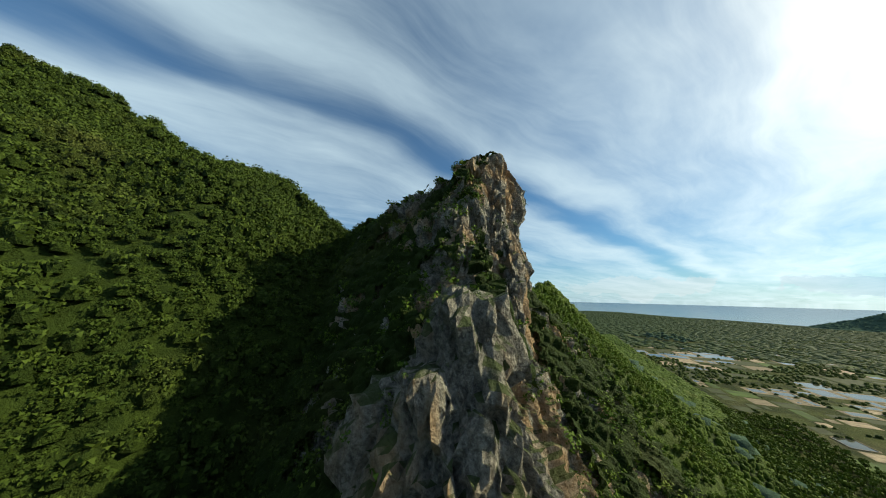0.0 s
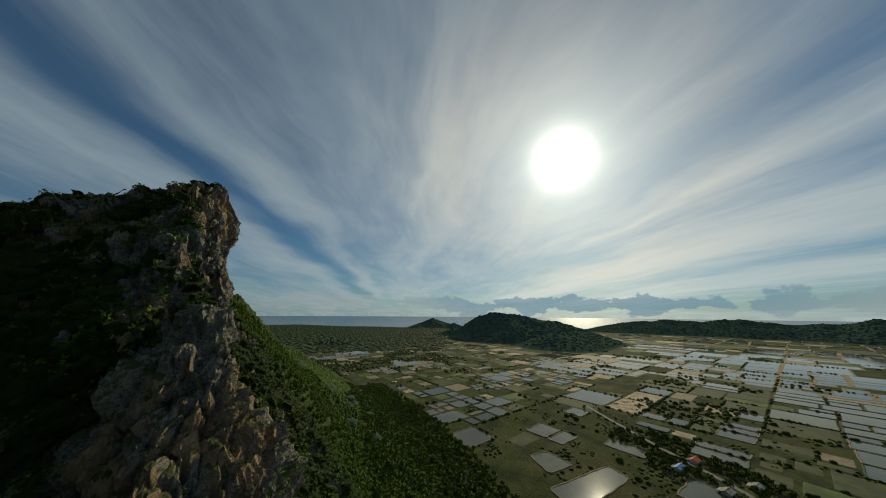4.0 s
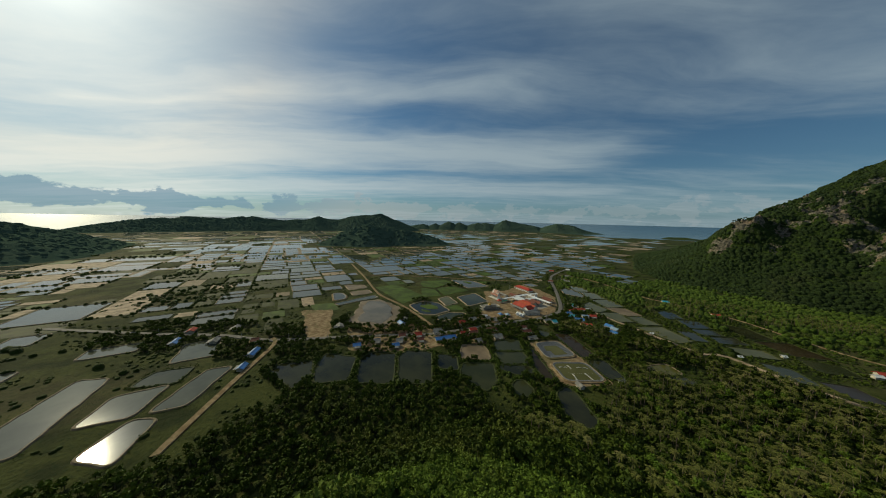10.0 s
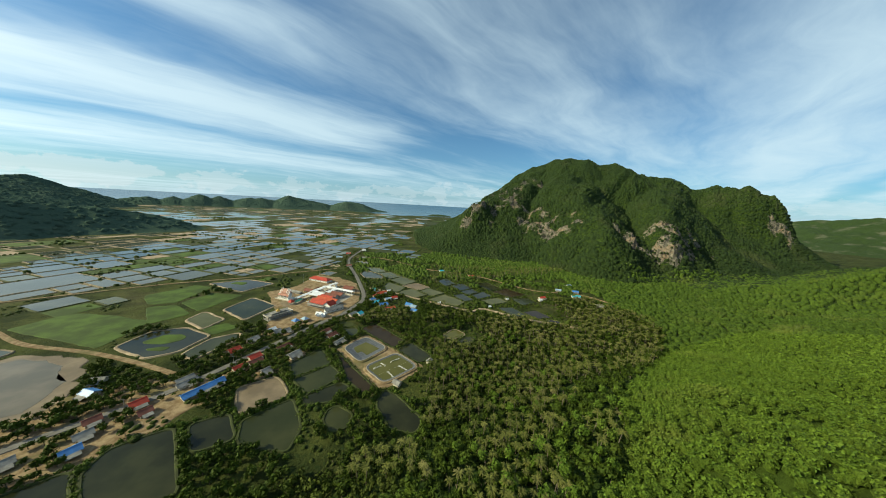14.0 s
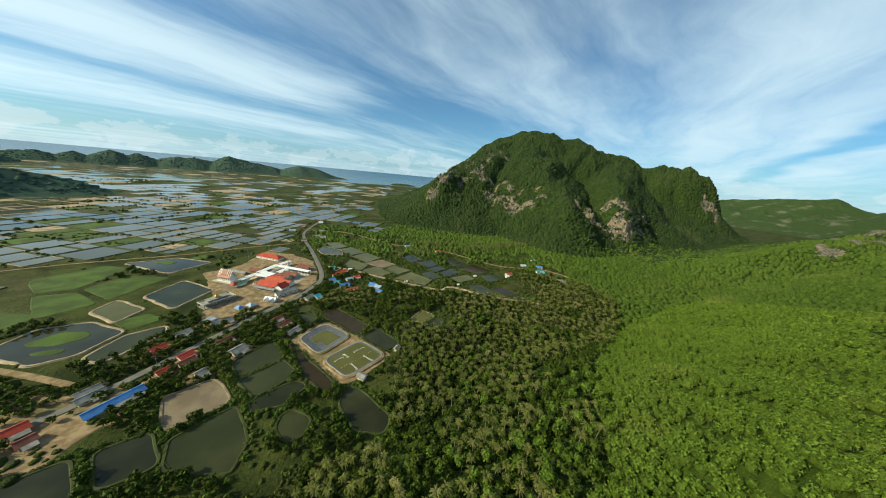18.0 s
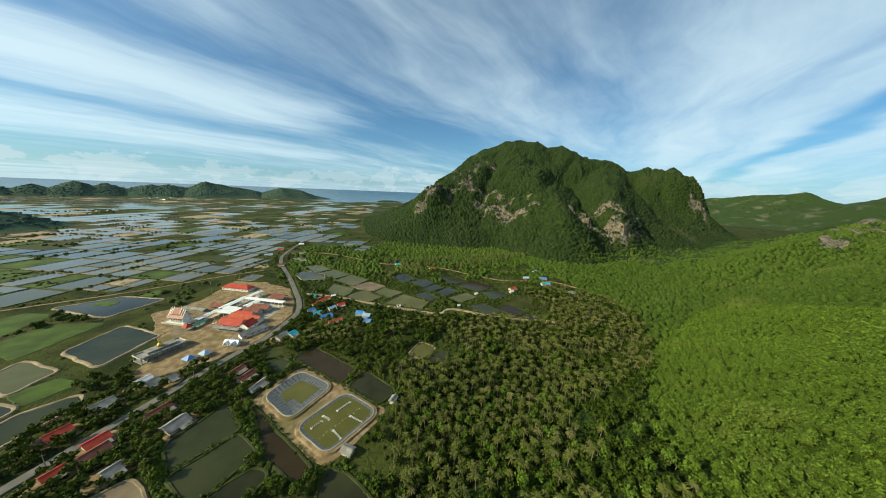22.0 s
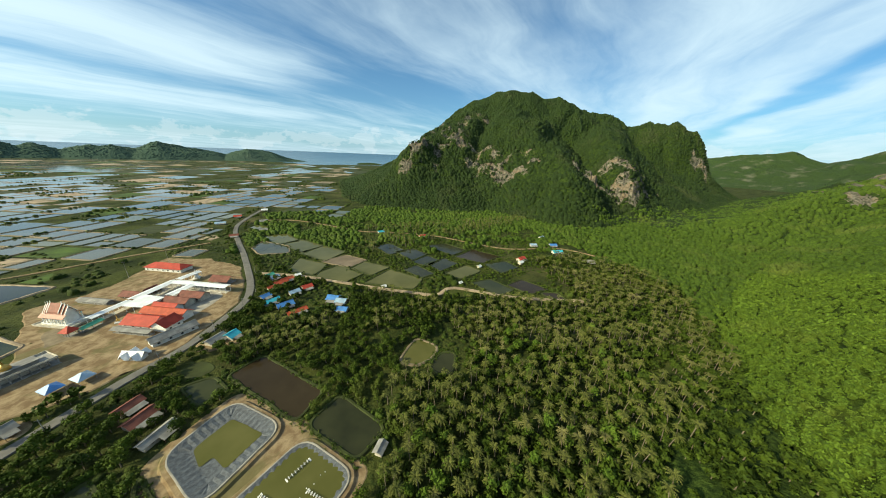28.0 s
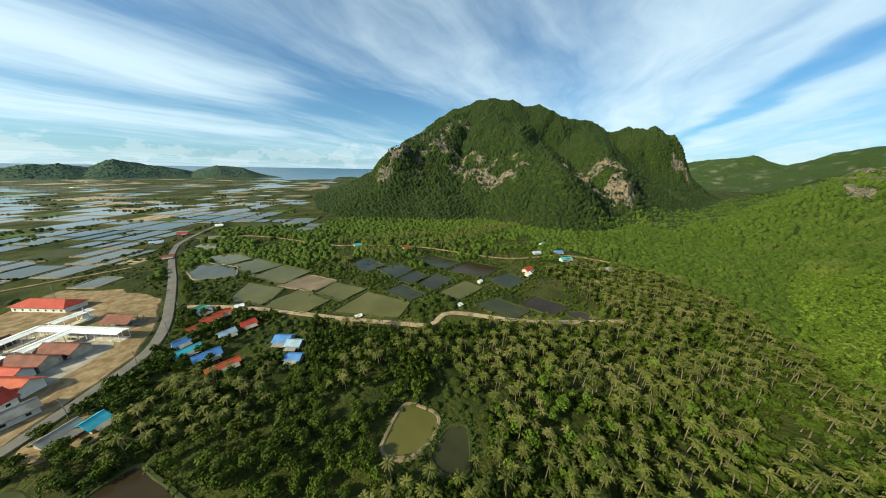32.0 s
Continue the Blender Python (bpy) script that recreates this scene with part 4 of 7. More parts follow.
# ---- ponds near the walk ----
POND_KINDS = {
    "green": (WATER_GREEN, "dark green fish pond with grassy banks"),
    "brown": (WATER_BROWN, "brown muddy pond with overgrown banks"),
    "dark": (WATER_DARK, "still dark pond with grassy banks"),
    "grey": (WATER_GREY, "pale grey salt pond with low earth banks"),
    "olive": (WATER_OLIVE, "olive green shrimp pond with bare banks"),
    "sand": (MUD, "drained pond with a cracked sandy bed"),
}
NEAR_PONDS = [
    ("green", [(38, -326), (28, -328), (20, -317), (28, -312)]),
    ("dark", [(-13, -288), (-25, -297), (-40, -276), (-29, -268)]),
    ("brown", [(22, -327), (9, -335), (-18, -302), (-9, -291)]),
    ("brown", [(35, -287), (24, -272), (1, -241), (7, -238), (20, -252)]),
    ("green", [(48, -292), (36, -272), (55, -258), (64, -272)]),
    ("green", [(35, -270), (25, -256), (41, -240), (55, -255)]),
    ("dark", [(24, -250), (17, -244), (27, -233), (41, -232), (43, -238)]),
    ("green", [(26, -226), (21, -229), (12, -222), (13, -213), (20, -211), (27, -219)]),
    ("dark", [(-5, -240), (-12, -236), (-27, -214), (-24, -206), (-11, -209), (-1, -228)]),
    ("sand", [(85, -249), (67, -259), (56, -246), (54, -239), (73, -229), (78, -234)]),
    ("green", [(69, -222), (49, -237), (37, -216), (38, -201), (62, -208)]),
    ("green", [(167, -375), (156, -408), (122, -385), (134, -350)]),
    ("dark", [(234, -462), (198, -481), (158, -464), (180, -430)]),
    ("olive", [(184, -350), (181, -369), (153, -351), (158, -332)]),
    ("dark", [(198, -303), (194, -327), (173, -334), (144, -318), (152, -294), (166, -288)]),
    ("green", [(145, -290), (140, -313), (123, -322), (119, -313), (133, -284)]),
    ("dark", [(178, -125), (183, -136), (167, -153), (150, -142), (145, -127)]),
    ("dark", [(139, -138), (157, -149), (170, -166), (145, -177), (124, -154)]),
    ("dark", [(116, -156), (140, -179), (141, -190), (123, -201), (95, -170)]),
    ("dark", [(93, -174), (117, -199), (118, -211), (100, -221), (74, -187), (80, -180)]),
    ("dark", [(81, -205), (93, -222), (78, -228), (66, -211)]),
    ("grey", [(48, -521), (43, -537), (19, -515), (17, -497), (38, -499)]),
    ("olive", [(44, -560), (25, -565), (11, -534), (27, -528)]),
    ("olive", [(22, -524), (7, -534), (-14, -508), (0, -494)]),
    ("olive", [(1, -490), (-18, -503), (-36, -480), (-20, -464)]),
    ("olive", [(7, -447), (2, -469), (-18, -451), (-11, -432)]),
    ("olive", [(-13, -429), (-31, -442), (-47, -421), (-35, -411)]),
    ("sand", [(-21, -458), (-39, -467), (-53, -450), (-40, -441)]),
    ("olive", [(-43, -432), (-54, -444), (-70, -427), (-57, -418)]),
    ("olive", [(-54, -402), (-73, -417), (-92, -393), (-82, -382)]),
    ("dark", [(-75, -488), (-88, -491), (-97, -467), (-83, -462)]),
    ("dark", [(-93, -463), (-109, -466), (-116, -449), (-101, -440)]),
    ("dark", [(-101, -433), (-117, -440), (-122, -429), (-110, -421)]),
    ("dark", [(-113, -420), (-131, -428), (-136, -416), (-118, -407)]),
    ("dark", [(-89, -416), (-98, -420), (-105, -402), (-97, -399)]),
    ("olive", [(-123, -397), (-144, -405), (-149, -393), (-128, -386)]),
    ("green", [(-136, -371), (-149, -371), (-155, -353), (-143, -350)]),
    ("brown", [(-162, -358), (-175, -361), (-182, -345), (-169, -344)]),
    ("brown", [(-177, -340), (-188, -336), (-187, -325), (-177, -325)]),
    ("dark", [(-130, -472), (-151, -472), (-162, -449), (-146, -441)]),
    ("brown", [(-149, -431), (-173, -442), (-187, -420), (-164, -411)]),
    ("green", [(-166, -402), (-186, -403), (-189, -390), (-170, -385)]),
    ("olive", [(-54, -308), (-61, -315), (-67, -321), (-76, -311), (-70, -304), (-61, -302)]),
    ("dark", [(-68, -301), (-77, -306), (-83, -303), (-76, -291), (-68, -293)]),
    ("grey", [(280, -245), (276, -276), (271, -304), (256, -301), (264, -278), (270, -246)]),
    ("sand", [(353, -313), (330, -333), (313, -326), (321, -300)]),
    ("sand", [(311, -293), (300, -318), (282, -311), (292, -286)]),
    ("grey", [(256, 15), (270, 3), (257, -18), (235, -3)]),
    ("grey", [(214, -6), (269, -45), (257, -58), (197, -25)]),
    ("grey", [(204, -42), (225, -57), (215, -80), (192, -61)]),
    ("green", [(231, -64), (243, -77), (230, -96), (214, -83)]),
    ("grey", [(189, -67), (217, -101), (208, -113), (180, -81)]),
    ("grey", [(173, -41), (188, -61), (178, -69), (155, -51)]),
]
for k, outline in enumerate(([(187, -309), (180, -321), (166, -322), (158, -314), (168, -306)], [(176, -299), (170, -303), (160, -302), (163, -296)], [(212, -462), (205, -470), (190, -466), (194, -458)])):
    patch("reed_island", outline, 0.55 + 0.01 * k, MEADOW, "low green island of reeds and marsh grass in the pond", "island", 2.2)
BANKS = []
for kind, outline in NEAR_PONDS:
    stuff, text = POND_KINDS[kind]
    shrimp = max(p[1] for p in outline) < -330 and max(p[0] for p in outline) < 60
    if shrimp:
        outline = offset(outline, -2.6)
    temple_side = min(p[0] for p in outline) > 115 and max(p[1] for p in outline) < -280
    pond(outline, stuff, text, bank_mat=SAND if temple_side else CLAY if kind in ("sand", "grey") or (kind == "olive" and not shrimp) else GRASS, bank=0.9 if shrimp else 1.6 if temple_side else 1.2, round_by=2.0 if shrimp else 3.5, rim=0.7)
    lush = 0.35 if shrimp else 0.25 if temple_side else 0.25 if kind in ("grey", "sand") else 1.0
    BANKS.append((offset(outline, -0.5), lush * 0.7))
    BANKS.append((offset(outline, -1.8), lush))


def lined_pond(poly, floor_poly, water_mat, label):
    """A pond sealed with grey plastic sheet, the sheet showing on its sloping sides."""
    if area2(poly) < 0:
        poly = poly[::-1]
    KEEP_OUT.append((np.array(poly, float), -1.0))
    line = wobbly(rounded(poly, 6.0, 6), 1.1, 0.15, 3)
    thing = new("lined_pond")
    tagged(thing, label, "pond", "plastic-lined shrimp ponds")
    bm, rows = rings([(offset(line, -3.0), -0.3), (offset(line, -1.9), 0.9), (offset(line, -0.5), 1.0)])
    part("bank", bm, YARD, thing)
    bm, rows = rings([(offset(line, -0.5), 1.05), (offset(line, -0.2), 1.22), (offset(line, 0.2), 1.15), (offset(line, 1.6), 0.85), (offset(line, 4.6), 0.28), (offset(line, 5.2), 0.2)])
    # the sheet hangs in folds down the slope
    for i in range(len(line)):
        for row, depth in ((3, 0.15), (4, 0.12)):
            rows[row][i].co.z += depth * (0.6 if i % 2 else -0.8)
    part("liner", bm, LINER, thing, "creased grey plastic sheet")
    hem, rows = rings([(offset(line, -0.62), 1.0), (offset(line, -0.55), 1.28), (offset(line, -0.15), 1.27), (offset(line, 0.0), 1.16)])
    part("hem", hem, COURT, thing, "pale folded edge of the sheet")
    part("bed", sheet(offset(line, 4.4), 0.22), LINER if floor_poly else water_mat, thing)
    if floor_poly:
        part("water", sheet(wobbly(rounded(floor_poly, 1.5), 3.0, 0.5, 4), 0.42), water_mat, thing)
    else:
        part("water", sheet(offset(line, 0.9), 0.92), water_mat, thing)
    return thing


lined_pond([(31, -292), (15, -309), (-4, -290), (15, -271)], [(23, -292), (14, -301), (2, -290), (11, -281), (16, -287), (19, -284)], WATER_OLIVE, "half-empty pond lined with creased grey plastic sheet")
lined_pond([(11, -265), (-12, -282), (-28, -263), (-4, -246)], None, WATER_OLIVE, "full shrimp pond with a grey plastic lining and floats")
lined_pond([(323, -272), (315, -281), (297, -276), (286, -266), (291, -253)], None, WATER_GREY, "large salt pond with a pale plastic lining")
KEEP_OUT.append((np.array([(37, -292), (15, -314), (-33, -262), (-3, -241)], float), -1.0))


# ---- buildings ----
def box(bm, x0, y0, z0, x1, y1, z1):
    vs = [bm.verts.new(p) for p in ((x0, y0, z0), (x1, y0, z0), (x1, y1, z0), (x0, y1, z0), (x0, y0, z1), (x1, y0, z1), (x1, y1, z1), (x0, y1, z1))]
    for f in ((0, 3, 2, 1), (4, 5, 6, 7), (0, 1, 5, 4), (1, 2, 6, 5), (2, 3, 7, 6), (3, 0, 4, 7)):
        bm.faces.new([vs[i] for i in f])


def boxes(*rows):
    bm = bmesh.new()
    for row in rows:
        box(bm, *row)
    return bm


def slab(bm, quad, thick):
    """A sloping sheet with thickness: four top corners, and the same pushed down."""
    top = [bm.verts.new(p) for p in quad]
    low = [bm.verts.new((p[0], p[1], p[2] - thick)) for p in quad]
    bm.faces.new(top)
    bm.faces.new(low[::-1])
    for i in range(4):
        j = (i + 1) % 4
        bm.faces.new((top[j], top[i], low[i], low[j]))


def roof_gable(l, w, eave, top, over=0.7, thick=0.16):
    bm = bmesh.new()
    a, b = l / 2 + over, w / 2 + over
    drop = (top - eave) * over / (w / 2)
    slab(bm, [(-a, -b, eave - drop), (a, -b, eave - drop), (a, 0, top), (-a, 0, top)], thick)
    slab(bm, [(a, b, eave - drop), (-a, b, eave - drop), (-a, 0, top), (a, 0, top)], thick)
    box(bm, -a - 0.05, -0.14, top - 0.06, a + 0.05, 0.14, top + 0.12)
    return bm


def roof_hip(l, w, eave, top, over=0.8, thick=0.16):
    bm = bmesh.new()
    a, b, r = l / 2 + over, w / 2 + over, max(l / 2 - w / 2, 0.3)
    e = eave - 0.2
    c = [bm.verts.new(p) for p in ((-a, -b, e), (a, -b, e), (a, b, e), (-a, b, e), (-r, 0, top), (r, 0, top))]
    d = [bm.verts.new((v.co.x, v.co.y, v.co.z - thick)) for v in c]
    for s, flip in ((c, False), (d, True)):
        for f in ((0, 1, 5, 4), (1, 2, 5), (2, 3, 4, 5), (3, 0, 4)):
            bm.faces.new([s[i] for i in (f[::-1] if flip else f)])
    for i in range(4):
        j = (i + 1) % 4
        bm.faces.new((c[j], c[i], d[i], d[j]))
    return bm


def walls_gable(l, w, h, top, t=0.2):
    """Four walls with their gables, hollow inside."""
    bm = boxes((-l / 2, -w / 2, 0, l / 2, -w / 2 + t, h), (-l / 2, w / 2 - t, 0, l / 2, w / 2, h), (-l / 2, -w / 2 + t, 0, -l / 2 + t, w / 2 - t, h), (l / 2 - t, -w / 2 + t, 0, l / 2, w / 2 - t, h))
    for s in (-1, 1):
        x0, x1 = s * (l / 2 - t), s * l / 2
        tri = [(x, y, z) for x in (x0, x1) for y, z in ((-w / 2, h), (w / 2, h), (0, top - 0.1))]
        v = [bm.verts.new(p) for p in tri]
        for f in ((0, 1, 2), (5, 4, 3), (0, 3, 4, 1), (1, 4, 5, 2), (2, 5, 3, 0)):
            bm.faces.new([v[i] for i in f])
    bmesh.ops.recalc_face_normals(bm, faces=bm.faces[:])
    return bm


HOUSES = []
YARDS = random.Random(5)


def house(x, y, turn, l, w, roof_mat, label, h=2.9, rise=None, wall_mat=None, hip=False, open_sides=False, z=0.0, group="village houses", name="house", category="house", porch=0.0):
    """A small building: walls with door and windows, or posts if open, under a pitched roof."""
    thing = new(name)
    thing.matrix_basis = pose(x, y, z, 0, 0, turn)
    tagged(thing, label, category, group)
    top = h + (rise or w * 0.26)
    wall_mat = wall_mat or CREAM
    c, s = math.cos(radians(turn)), math.sin(radians(turn))
    HOUSES.append(np.array([(x + c * u - s * v, y + s * u + c * v) for u, v in ((-l / 2, -w / 2), (l / 2, -w / 2), (l / 2, w / 2), (-l / 2, w / 2))]))
    KEEP_OUT.append((HOUSES[-1], -1.0))
    if open_sides:
        n = max(2, round(l / 4))
        for i in range(n + 1):
            for v in (-1, 1):
                px, py = -l / 2 + 0.2 + (l - 0.4) * i / n, v * (w / 2 - 0.2)
                part("post", boxes((px - 0.1, py - 0.1, -0.3, px + 0.1, py + 0.1, h)), GREY_WALL, thing)
        part("floor_slab", boxes((-l / 2, -w / 2, -0.3, l / 2, w / 2, 0.4)), GREY_WALL, thing)
    else:
        part("wall", walls_gable(l, w, h, h if hip else top), wall_mat, thing)
        part("door", boxes((-0.5, -w / 2 - 0.06, 0, 0.5, -w / 2 + 0.02, 2.1)), TIMBER, thing)
        n = max(1, int(l / 4.5))
        for i in range(n):
            u = -l / 2 + l * (i + 0.5) / n
            for v in (-1, 1):
                if v < 0 and abs(u) < 1.4:
                    continue
                yy = v * w / 2
                window = part("window", boxes((u - 0.65, yy - 0.05, 1.0, u + 0.65, yy + 0.05, 2.2)), WHITE, thing)
                part("pane", boxes((u - 0.55, yy - 0.07, 1.1, u + 0.55, yy + 0.07, 2.1)), GLASS_DARK, window)
    part("roof", roof_hip(l, w, h, top) if hip else roof_gable(l, w, h, top), roof_mat, thing)
    if porch:
        # a lean-to along the back, on thin posts
        bm, u0, u1, v0 = bmesh.new(), -l * 0.46, l * porch, w / 2
        slab(bm, [(u0, v0 + 0.5, h - 0.25), (u1, v0 + 0.5, h - 0.25), (u1, v0 + 2.9, h - 0.95), (u0, v0 + 2.9, h - 0.95)], 0.08)
        part("porch_roof", bm, GREY_ROOF, thing, "rusty grey lean-to roof")
        for i in range(3):
            u = u0 + 0.2 + (u1 - u0 - 0.4) * i / 2
            part("post", boxes((u - 0.07, v0 + 2.6, -0.3, u + 0.07, v0 + 2.74, h - 0.9)), TIMBER, thing)
    return thing


R = -28.0
T = "temple buildings"
house(76, -388, R, 19, 9.5, RED_ROOF, "temple hall with a wide red tiled roof", 3.4, 3.2, WHITE, group=T, name="temple_hall", category="hall")
house(64, -381, R + 90, 9, 9, RED_ROOF, "short cross wing with a red tiled roof", 3.8, 3.0, WHITE, group=T, name="temple_wing", category="hall")
house(69, -394, R, 27, 6.5, ORANGE_ROOF, "long temple hall with a bright orange-red roof", 4.4, 2.0, WHITE, group=T, name="temple_hall", category="hall")
house(72, -402, R, 15, 6, RED_ROOF, "low temple hall with a red tiled roof", 3.8, 2.2, WHITE, group=T, name="temple_hall", category="hall")
house(69, -409, R, 16, 7, DARK_ROOF, "old temple hall with a brown-red roof", 3.6, 2.2, CREAM, group=T, name="temple_hall", category="hall")
house(63, -415, R, 16, 7, DARK_ROOF, "old temple hall with a dark red roof", 3.6, 2.2, CREAM, group=T, name="temple_hall", category="hall")
house(101, -479, R, 32, 10, RED_ROOF, "long white school hall with a red metal roof", 3.6, 2.8, WHITE, group=T, name="school_hall", category="hall", hip=True)
house(53, -437, R, 14, 8, DARK_ROOF, "open hall with a dark red roof beside the road", 3.6, 2.6, CREAM, group=T, name="open_hall", category="hall", open_sides=True)
house(101, -430, R, 12, 6, DARK_ROOF, "small monks' house with a brown roof", 2.8, 2.0, TIMBER, group=T, name="monk_house", category="house")
house(93, -434, R + 90, 7, 5, DARK_ROOF, "small monks' house with a dark red roof", 2.8, 2.0, TIMBER, group=T, name="monk_house", category="house")
house(118, -428, R, 21, 4, GREY_ROOF, "long low shed with a grey sheet roof", 2.4, 0.9, GREY_WALL, group=T, name="shed", category="shed")
house(57, -370, R + 90 - 22, 19, 6, GREY_ROOF, "long grey-roofed kitchen building with white gables", 3.2, 1.8, WHITE, group=T, name="kitchen_building", category="building")
house(78, -380, R, 22, 3, GREY_ROOF, "lean grey awning along the temple hall", 2.8, 0.5, GREY_WALL, group=T, name="awning", category="awning", open_sides=True)
house(107, -389, R, 4, 4, RED_ROOF, "small gate pavilion with a steep red roof", 3.4, 2.6, WHITE, group=T, name="pavilion", category="pavilion", hip=True, open_sides=True)
house(102, -394, R + 118 - 24, 9, 2.6, GREEN_ROOF, "short turquoise-green roofed passage", 2.8, 0.6, WHITE, group=T, name="passage_roof", category="passage", open_sides=True)
